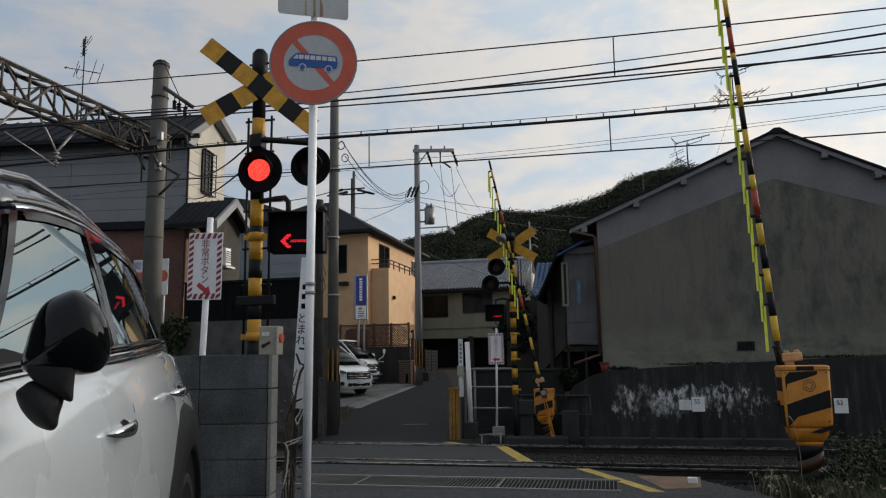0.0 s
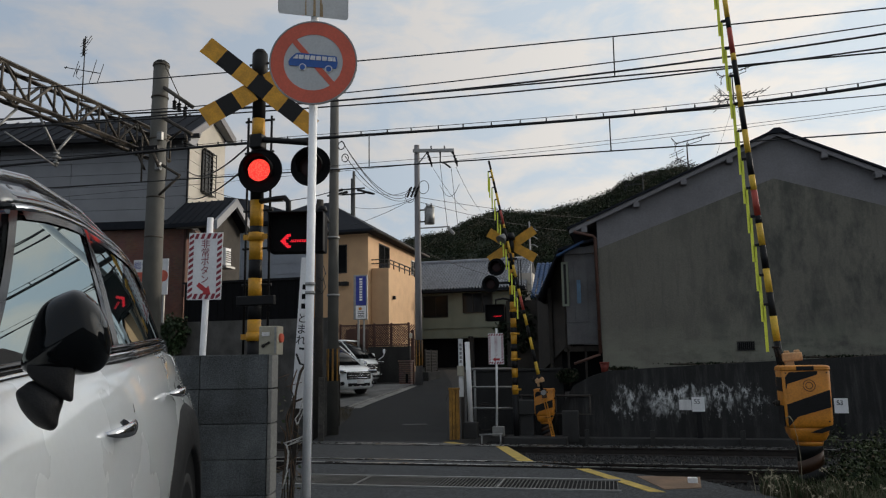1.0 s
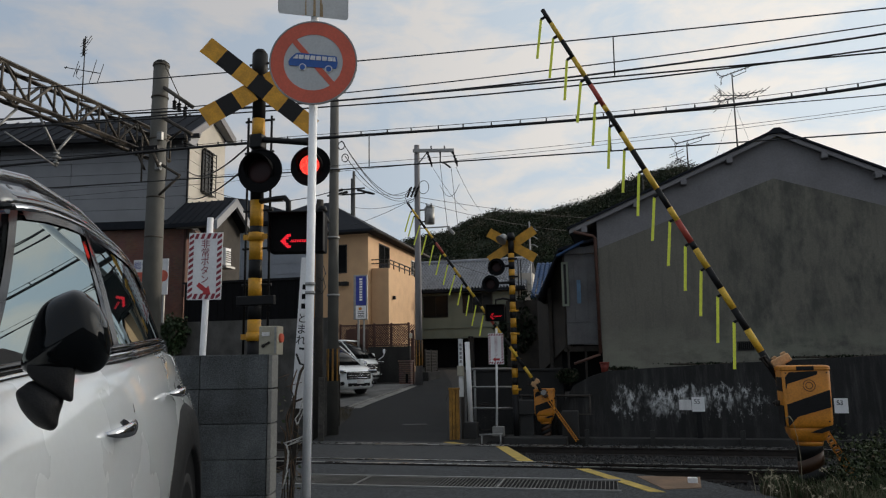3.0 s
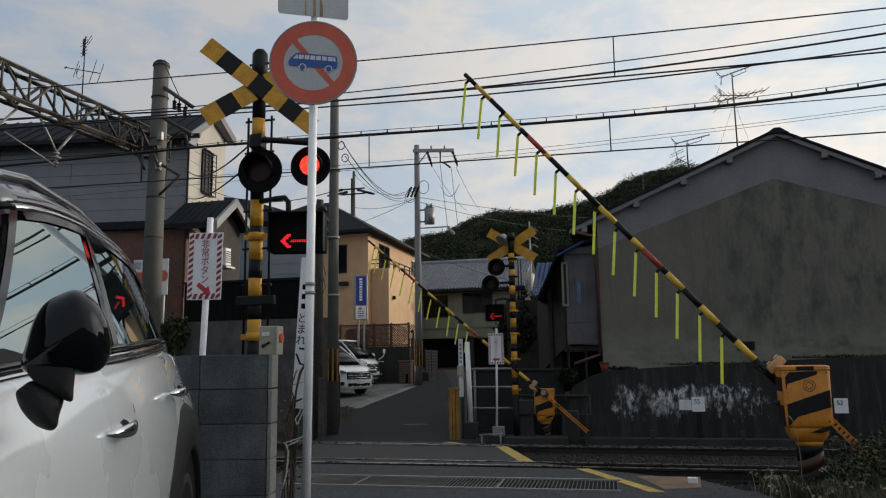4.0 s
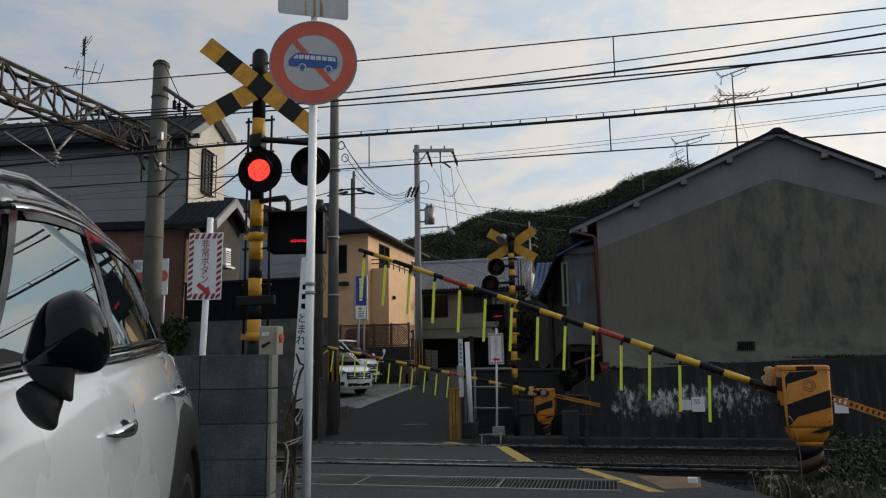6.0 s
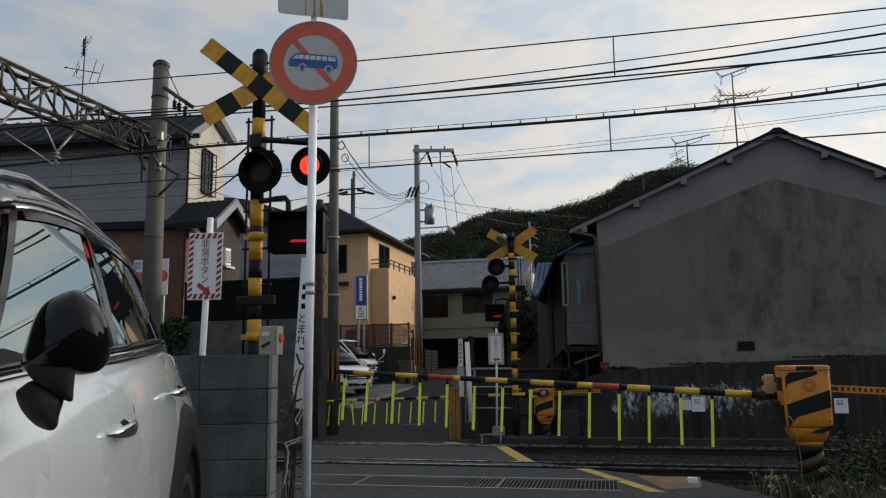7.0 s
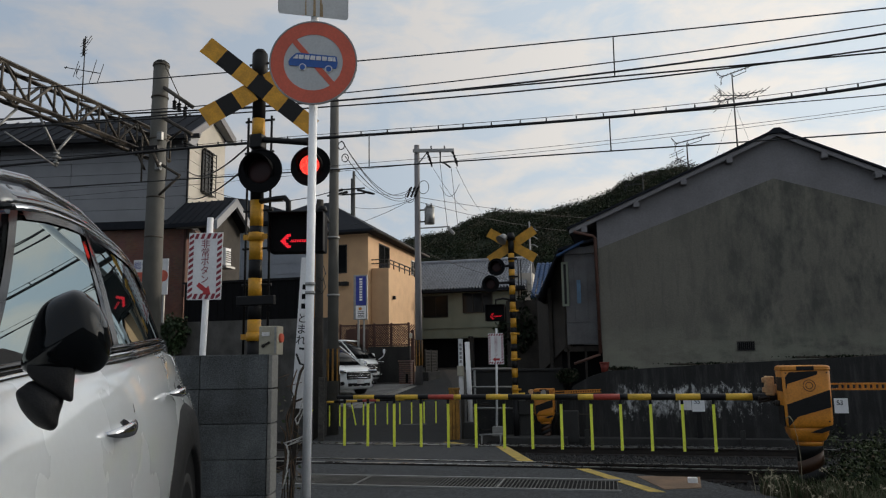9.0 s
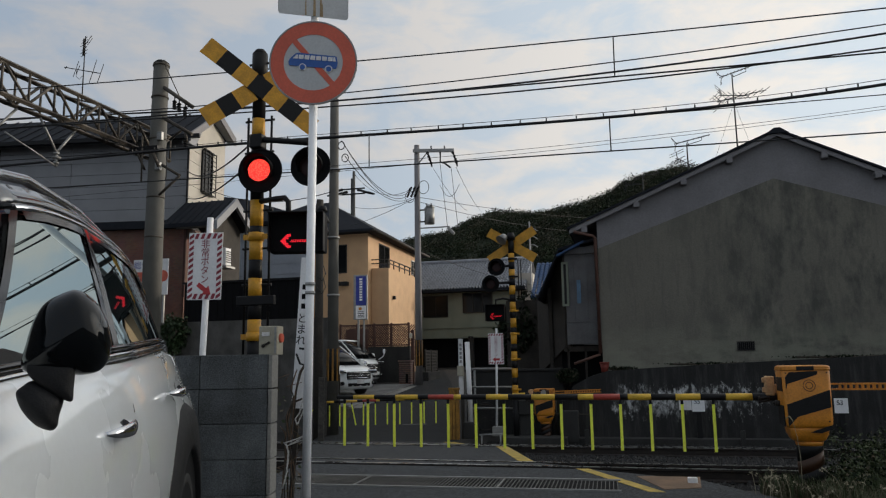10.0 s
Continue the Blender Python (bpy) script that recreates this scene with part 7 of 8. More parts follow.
for a in (-2.2, -0.9):
    bm = bmesh.new()
    insulator(bm, (0.60 + 0.17 * math.cos(a), -0.1 + 0.17 * math.sin(a), 7.85), 0.04, 3)
    part("bushing", bm, "black", p3)
boxes("arm", "truss", p3, ((0.28, 0, 7.75), (0.5, 0.06, 0.06)), ((0.28, 0, 7.22), (0.5, 0.06, 0.06)), ((0.38, -0.05, 7.45), (0.06, 0.06, 0.75)))
boxes("lamp_arm", "steel", p3, ((0.80, -0.05, 6.92), (1.4, 0.05, 0.05)))
bm = bmesh.new()
box(bm, (1.55, -0.1, 6.72), (0.42, 0.16, 0.13), Matrix.Rotation(radians(48), 4, "Y"), bevel=0.03)
part("street_lamp_head", bm, "steel", p3)
bm = bmesh.new()
for i in range(9):
    rod(bm, (-0.42 + 0.06 * i, -0.2, 8.35 + 0.16 * (i % 3)), (-0.30 + 0.06 * i, -0.25, 8.50 + 0.14 * (i % 3)), 0.05, 0.035, 8)
part("insulator", bm, "black", p3)
bm = bmesh.new()
for cx, cz, r in ((0.34, 8.75, 0.30), (-0.30, 8.35, 0.26)):
    tube(bm, [(cx + r * 0.8 * math.cos(a), -0.15, cz + r * math.sin(a)) for a in np.linspace(0, math.tau, 20)], 0.014, 6)
part("cable_loop", bm, "cable", p3)

p4 = utility_pole(-15.0, 38.5, 0.3, 11.8, 0.11, "distant utility pole with insulators above the ochre roof")
bm = bmesh.new()
rod(bm, (-0.16, 0.1, 6.0), (-0.16, 0.1, 11.4), 0.06, None, 8)
part("stay_pole", bm, "cable", p4)
for z in (10.75, 10.45):
    boxes("crossarm", "cable", p4, ((0, -0.1, z), (1.4, 0.07, 0.07)))
for x, dx, z in ((-0.35, -0.55, 10.55), (-0.65, -0.50, 10.70), (-0.95, -0.45, 10.5), (0.30, 0.5, 10.62), (0.62, 0.52, 10.5), (0.9, 0.5, 10.42)):
    bm = bmesh.new()
    rod(bm, (x, -0.1, z + 0.05), (x + dx, -0.5, z - 0.15), 0.085, 0.05, 8)
    part("insulator", bm, "black", p4)


def sagging(a, b, sag, n=14):
    a, b = Vector(a), Vector(b)
    return [a.lerp(b, k / n) - Vector((0, 0, sag * 4 * (k / n) * (1 - k / n))) for k in range(n + 1)]


# service wires between the poles
T = [((-6.75, 16.5, 6.70), (-9.2, 30.9, 8.95), 0.78), ((-6.70, 16.5, 6.62), (-9.3, 30.9, 8.75), 0.72), ((-6.66, 16.5, 6.30), (-9.15, 30.9, 8.62), 0.62),
     ((-9.0, 31.0, 8.55), (3.0, 52.0, 10.6), 0.35), ((-9.0, 31.0, 8.35), (-2.0, 47.0, 9.2), 0.3),
     ((-8.23, 30.8, 9.75), (-10.02, 46.0, 10.91), 0.25), ((-7.20, 30.8, 9.74), (-9.19, 46.0, 10.93), 0.2), ((-8.05, 31.2, 9.10), (-7.20, 31.4, 9.10), 0.55),
     ((-15.0, 38.4, 12.0), (-9.3, 31.0, 8.95), 0.7), ((-15.6, 38.3, 10.9), (-7.0, 16.5, 6.0), 0.4), ((-15.0, 38.4, 10.0), (-9.2, 31.0, 8.5), 0.25), ((-9.2, 31.0, 8.5), (-16.0, 37.0, 8.4), 0.2), ((-9.1, 31, 6.3), (-14.0, 37.0, 8.6), 0.0),
     ((-13.1, 21.0, 6.9), (-7.0, 16.4, 5.4), 0.3), ((-13.1, 19.4, 7.3), (-3.45, 6.35, 3.5), 0.35), ((-13.1, 19.4, 6.4), (-3.45, 6.35, 3.3), 0.25),
     ((-7.95, 30.9, 10.0), (-7.7, 31.2, 6.9), 0.0), ((-7.45, 30.9, 9.8), (-7.2, 31.2, 6.6), 0.0), ((-8.9, 31.0, 6.1), (-4.4, 45.0, 5.6), 0.3)]
for a, b, s in T:
    wire("service_wire", sagging(a, b, s), 0.011, "thin black service wire between poles", group="service wires")
for c, z in (((-6.72, 16.4), 6.55), ((-6.62, 16.4), 6.23)):
    bm = bmesh.new()
    tube(bm, [(c[0] + 0.085 * math.cos(a), c[1], z + 0.10 * math.sin(a)) for a in np.linspace(0, math.tau, 18)], 0.012, 6)
    solid("cable_coil", bm, "cable", "coil of spare black cable hanging at the pole", "cable", group="cable coils")


# ---- roof aerials ----
def loop_reflector(parent, x, w):
    """The forked reflector at the end of an array."""
    bm = bmesh.new()
    for q in (-1, 1):
        tube(bm, [(x + 0.10, 0, 0), (x + 0.04, 0, q * 0.05), (x, 0, q * 0.12), (x - 0.02, 0, q * 0.20)], 0.011, 6)
        rod(bm, (x - 0.02, -w / 2, q * 0.19), (x - 0.02, w / 2, q * 0.19), 0.008, None, 6)
        rod(bm, (x, -w / 2, q * 0.12), (x, w / 2, q * 0.12), 0.008, None, 6)
    part("reflector", bm, "cable", parent)


def uhf_array(t, z, x0, x1, slope, turn, n, w, strut=True):
    """A slender array on its strut: a boom from x0 to x1 with short cross rods."""
    a = new("array")
    a.empty_display_size = 0.1
    a.parent = t
    a.matrix_basis = pose(0, 0, z, 0, slope, turn)
    bm = bmesh.new()
    rod(bm, (x0, 0, 0), (x1, 0, 0), 0.014, None, 6)
    part("antenna_boom", bm, "cable", a)
    for i in range(n):
        bm = bmesh.new()
        px, d = x0 + (x1 - x0) * (0.12 + 0.86 * i / (n - 1)), w * (0.5 - 0.16 * i / n)
        rod(bm, (px, -d, 0), (px, d, 0), 0.009, None, 6)
        part("element", bm, "cable", a)
    if strut:
        bm = bmesh.new()
        tube(bm, [(x0 + 0.35 * (x1 - x0), 0, 0), (x0 + 0.38 * (x1 - x0), 0, -0.10), (0.0, 0, -0.12), (x0 + 0.75 * (x1 - x0), 0, -0.10), (x0 + 0.78 * (x1 - x0), 0, 0)], 0.011, 6)
        part("strut", bm, "cable", a)
    loop_reflector(a, x0, w)
    return a


def aerial_mast(x, y, z, h, label):
    t = thing("tv_aerial", label, "aerial", pose(x, y, z), "roof aerials")
    bm = bmesh.new()
    rod(bm, (0, 0, -0.05), (0, 0, h), 0.026, 0.018, 8)
    part("mast", bm, "cable", t)
    return t


ta = aerial_mast(3.18, 22.0, 6.15, 3.25, "tall steel aerial with two arrays on the ridge")
uhf_array(ta, 3.30, -0.36, 0.62, -16, 0, 9, 0.22)
uhf_array(ta, 2.55, -0.50, 1.02, -14, 18, 7, 0.75, False)
uhf_array(ta, 2.62, -0.42, 0.40, 14, -24, 6, 0.85, False)
for q in (0.7, 2.6, 4.6):
    bm = bmesh.new()
    rod(bm, (0, 0, 2.4), (0.95 * math.cos(q), 0.95 * math.sin(q), 0.25), 0.004, None, 5)
    part("guy_wire", bm, "cable", ta)
sa = aerial_mast(1.80, 22.0, 5.60, 1.85, "short steel aerial on the roof slope")
uhf_array(sa, 1.93, -0.36, 0.66, -11, 0, 7, 0.20)
uhf_array(sa, 1.25, -0.42, 0.22, 18, 30, 5, 0.70, False)
sb = aerial_mast(0.55, 24.0, 5.2, 1.9, "small aerial showing over the roof's slope")
uhf_array(sb, 1.85, -0.30, 0.55, -9, 0, 6, 0.18)
uhf_array(sb, 1.60, -0.60, -0.05, -4, 20, 5, 0.30, False)
la = aerial_mast(-18.42, 21.0, 9.2, 3.78, "television aerial on the dark roof of the sided house")
for z, ln in ((3.66, 0.34), (3.56, 0.40), (3.45, 0.48), (3.30, 0.36), (3.18, 0.44), (3.06, 0.40)):
    bm = bmesh.new()
    rod(bm, (-ln * 0.6, 0.1, z), (ln * 0.45, -0.1, z + 0.02), 0.010, None, 6)
    part("element", bm, "cable", la)
bm = bmesh.new()
rod(bm, (-0.06, 0, 3.05), (-0.06, 0, 3.68), 0.030, None, 6)
rod(bm, (0.04, 0, 3.50), (0.26, 0, 3.76), 0.012, None, 6)
rod(bm, (0.10, 0, 3.42), (0.30, 0, 3.66), 0.010, None, 6)
part("antenna_boom", bm, "cable", la)
ar = new("array")
ar.empty_display_size = 0.1
ar.parent = la
ar.matrix_basis = pose(0, 0, 2.48, 0, 15, 0)
bm = bmesh.new()
rod(bm, (-0.86, 0, 0), (0.72, 0, 0), 0.016, None, 6)
part("antenna_boom", bm, "cable", ar)
for px, d in ((-0.36, 0.30), (-0.26, 0.16), (0.38, 0.46), (0.72, 0.34), (-0.80, 0.05)):
    bm = bmesh.new()
    rod(bm, (px, 0, -d), (px + 0.04, 0, d), 0.012, None, 6)
    part("element", bm, "cable", ar)
bm = bmesh.new()
tube(bm, [(-0.30, 0, -0.02), (-0.24, 0, -0.26), (-0.08, 0, -0.34), (0.02, 0, -0.2)], 0.010, 6)
part("cable_loop", bm, "cable", ar)

# ---- trackside markers ----
def marker(x, y, z, text, label):
    t = thing("track_marker", label, "marker sign", pose(x, y, z), "trackside markers")
    boxes("post", "black", t, ((0, 0.04, -0.35), (0.10, 0.06, 0.9)))
    boxes("plate", "white", t, ((0, 0, 0), (0.25, 0.012, 0.29)), bevel=0.003)
    words("lettering", text, 0.13, "black_matt", t, Matrix.Translation((-0.02, -0.010, 0.055)) @ FACE)
    return t


m5 = marker(1.213, 16.3, 0.30, "S5", "white trackside marker plate S5 on a black post")
boxes("side_plate", "white_old", m5, ((-0.255, 0.01, -0.01), (0.245, 0.012, 0.21)))
marker(3.885, 16.3, 0.27, "S3", "white trackside marker plate S3 on a black post")
for x, y, s in ((-0.255, 16.2, 0.11), (0.50, 8.10, 0.10)):
    bm = bmesh.new()
    box(bm, (0, 0, s * 0.45), (s * 0.95, s * 0.8, s * 0.9), bevel=0.006)
    solid("boundary_stone", bm, "white", "small white painted boundary stone beside the track", "marker stone", group="boundary stones", m=pose(x, y, bed_z(y) if y > 9 else -0.035))
# cable trough along the wall's foot and short posts
bm = bmesh.new()
box(bm, (10, 16.3, -0.52), (23, 0.32, 0.28), bevel=0.01)
solid("cable_trough", bm, "concrete_dark", "low concrete cable trough along the wall's foot", "cable trough", kind="structure")
for x in (-1.05, 0.27, 2.0):
    bm = bmesh.new()
    box(bm, (0, 0, 0.16), (0.09, 0.08, 0.34), bevel=0.008)
    solid("stub_post", bm, "concrete_dark", "short concrete stub post beside the track", "post", group="stub posts", m=pose(x, 16.05, bed_z(16.05)))

# ---- far side of the crossing: posts, rails, boxes ----
for x, y, w, h in ((-6.47, 14.75, 0.125, 1.32), (-6.72, 15.35, 0.105, 1.33), (-6.91, 15.9, 0.12, 1.33), (-7.09, 16.45, 0.10, 1.34), (-7.24, 16.95, 0.125, 1.33), (-7.41, 17.5, 0.11, 1.35), (-7.56, 18.05, 0.13, 1.31), (-7.75, 18.75, 0.135, 1.30)):
    bm = bmesh.new()
    box(bm, (0, 0, h / 2 - 0.05), (w, w, h + 0.1), Matrix.Rotation((x * 37 % 1 - 0.5) * 0.03, 4, "Y"), bevel=0.012)
    solid("timber_post", bm, "timber_post", "weathered upright timber post at the lane's edge", "post", group="timber posts", m=pose(x, y, road_z(y), 0, 0, 23))
bm = bmesh.new()
rod(bm, (0.02, 0, 0), (-0.03, 0, 1.72), 0.055, 0.055, 14)
wp = solid("guard_post", bm, "white", "white round guard post beside the far gate", "post", m=pose(-3.49, 15.8, -0.05))
bm = bmesh.new()
box(bm, (-3.47, 15.8, -0.2), (0.3, 0.28, 0.34), bevel=0.02)
solid("post_footing", bm, "concrete_dark", "dark concrete footing of the white guard post", "footing")
ws = thing("slim_sign", "narrow white sign post with lettering bars and a small box", "sign", pose(-3.69, 15.9, 0.5))
boxes("board", "white_old", ws, ((0, 0, 0.62), (0.10, 0.03, 1.25)), bevel=0.004)
for i in range(5):
    boxes("lettering_bar", "steel", ws, ((0, -0.018, 0.75 + 0.09 * i), (0.05, 0.004, 0.06)))
boxes("box", "beige", ws, ((0.0, -0.04, 0.55), (0.14, 0.08, 0.22)), bevel=0.01)
boxes("leg", "wood_dark", ws, ((0.02, 0.03, -0.4), (0.07, 0.05, 1.0)))
ybx = thing("bumper_post", "yellow wooden bumper post at the lane's far edge", "post", pose(-3.76, 15.5, -0.4))
for x in (-0.07, 0.0, 0.075):
    boxes("plank", "yellow_old", ybx, ((x, 0, 0.55), (0.06, 0.10, 1.04)), bevel=0.006)
boxes("cap", "yellow_old", ybx, ((0.0, 0, 1.08), (0.24, 0.13, 0.04)), bevel=0.006)
hr = thing("hand_rail", "grey steel handrail behind the emergency sign", "railing", pose(-3.1, 16.4, -0.4))
for z in (0.62, 1.08, 1.48):
    bm = bmesh.new()
    rod(bm, (-0.55, 0, z), (0.55, 0, z), 0.022, None, 10)
    part("rail", bm, "steel", hr)
for x in (-0.4, 0.5):
    bm = bmesh.new()
    rod(bm, (x, 0.02, -0.05), (x, 0.02, 1.5), 0.025, None, 10)
    part("upright", bm, "steel", hr)
bm = bmesh.new()
rod(bm, (-3.25, 15.6, -0.28), (-2.75, 15.6, -0.26), 0.018, None, 8)
rod(bm, (-3.2, 15.6, -0.6), (-3.2, 15.6, -0.28), 0.018, None, 8)
rod(bm, (-2.8, 15.6, -0.6), (-2.8, 15.6, -0.26), 0.018, None, 8)
solid("low_rail", bm, "steel", "low bent steel rail beside the far kerb", "railing")
for x, y, z, s in ((-2.35, 16.3, 0.25, (0.5, 0.4, 0.3)), (-1.4, 16.25, -0.15, (0.34, 0.3, 0.65)), (-2.1, 16.0, -0.45, (1.3, 0.6, 0.22))):
    bm = bmesh.new()
    box(bm, (x, y, z), s, bevel=0.015)
    box(bm, (x, y, z - s[2] / 2 - 0.3), (s[0] * 0.7, s[1] * 0.7, 0.6))
    solid("relay_box", bm, "concrete_dark", "dark weathered trackside relay box", "relay box", group="relay boxes")

# low wall behind the rails, its shade painted in as near-black
lw = thing("low_wall", "concrete wall coloured near-black for shade, behind the rails at the lane's edge", "wall", pose(0, 17.3, 0), kind="structure")
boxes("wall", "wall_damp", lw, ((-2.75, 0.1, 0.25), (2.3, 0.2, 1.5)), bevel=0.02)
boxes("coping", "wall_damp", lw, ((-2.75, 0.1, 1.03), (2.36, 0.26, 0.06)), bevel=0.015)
bc = thing("bicycle_wheel", "old bicycle wheel leaning behind the steel rails", "bicycle wheel", pose(-3.35, 16.75, 0.0, 0, 0, 20))
bm = bmesh.new()
tube(bm, [(0.31 * math.cos(a), 0, 0.31 * math.sin(a)) for a in np.linspace(0, math.tau, 33)], 0.016, 8)
part("tyre", bm, "tyre", bc)
bm = bmesh.new()
tube(bm, [(0.285 * math.cos(a), 0, 0.285 * math.sin(a)) for a in np.linspace(0, math.tau, 33)], 0.009, 6)
part("rim", bm, "rust_steel", bc)
for i in range(12):
    bm = bmesh.new()
    a = math.tau * i / 12
    rod(bm, (0, 0, 0), (0.285 * math.cos(a), 0, 0.285 * math.sin(a)), 0.0025, None, 5)
    part("spoke", bm, "rust_steel", bc)
fr = thing("pipe_frame", "dark steel pipe frame behind the far gate", "railing", pose(-1.75, 16.7, -0.35))
for x in (-0.75, 0.0, 0.75):
    bm = bmesh.new()
    rod(bm, (x, 0, 0), (x, 0, 0.85), 0.025, None, 8)
    part("upright", bm, "rust_steel", fr)
for z in (0.42, 0.82):
    bm = bmesh.new()
    rod(bm, (-0.8, 0, z), (0.8, 0, z), 0.025, None, 8)
    part("rail", bm, "rust_steel", fr)

# ---- seed heads and leafy weeds round the gate machine ----
g = np.random.default_rng(91)
hv, hf = [], []
for i in range(44):
    x, y, hh = g.uniform(1.0, 2.9), g.uniform(6.5, 7.7), g.uniform(0.14, 0.40)
    a, w = g.uniform(0, math.tau), 0.0022
    pts = [Vector((x + math.cos(a) * hh * 0.4 * k * k, y + math.sin(a) * hh * 0.4 * k * k, bed_z(y) + hh * (k - 0.22 * k ** 3))) for k in (0, 0.35, 0.7, 1.0)]
    for p, q in zip(pts, pts[1:]):
        o = len(hv)
        hv += [tuple(p + Vector((-w, 0, 0))), tuple(p + Vector((w, 0, 0))), tuple(q + Vector((w, 0, 0))), tuple(q + Vector((-w, 0, 0)))]
        hf.append((o, o + 1, o + 2, o + 3))
    for j in range(16):
        c = pts[-1] + Vector(g.normal(size=3) * (0.016, 0.012, 0.008)) + Vector((math.cos(a), math.sin(a), -0.4)) * float(g.uniform(-0.035, 0.035))
        u, v = Vector(g.normal(size=3) * 0.006), Vector(g.normal(size=3) * 0.006)
        o = len(hv)
        hv += [tuple(c + u), tuple(c + v), tuple(c - u), tuple(c - v)]
        hf.append((o, o + 1, o + 2, o + 3))
me = bpy.data.meshes.new("seed_grass")
me.from_pydata(hv, [], hf)
me.materials.append(M["straw"])
tagged(new("seed_grass", me), "pale dry seed heads on thin arching stalks", "grass", kind="stuff")
g = np.random.default_rng(92)
leaves("leafy_weeds", np.concatenate([leaf_cloud(g, (g.uniform(1.75, 3.2), g.uniform(7.2, 8.9), 0.1 + g.uniform(0.0, 0.38)), (0.16, 0.14, 0.12), 70, 0.020) for _ in range(60)]), ["grass", "leaf", "grass_dry"], lambda k: g.choice(3, k, p=(0.5, 0.44, 0.06)).astype(np.int32), "dark leafy weeds growing round the gate machine", "weeds")

# one tall stalk in front of the gate machine
bm = bmesh.new()
STALK = [(1.267, 7.25, 0.704), (1.301, 7.25, 0.724), (1.326, 7.25, 0.684), (1.351, 7.25, 0.538), (1.364, 7.25, 0.36), (1.362, 7.25, 0.177)]
tube(bm, [*STALK, (STALK[-1][0] + 0.01, 7.25, bed_z(7.25) - 0.02)], 0.0022, 5)
tube(bm, [STALK[0], STALK[1], STALK[2]], 0.0055, 6)
solid("grass_stalk", bm, "straw", "dry grass stalk with a drooping seed head", "grass")

# ---- parking lot, vans, fences beyond ----
bm = bmesh.new()
prism(bm, [(-16.0, 22.2), (-9.15, 22.7), (-9.2, 25.2), (-9.25, 28.3), (-9.3, 31.0), (-16.0, 31.0)], -0.6, 0.02, "z")
for v in bm.verts:
    if v.co.z > -0.3:
        v.co.z = road_z(v.co.y) + 0.05
solid("parking_lot", bm, "lot_concrete", "pale concrete parking lot beside the lane", "parking lot", kind="structure")


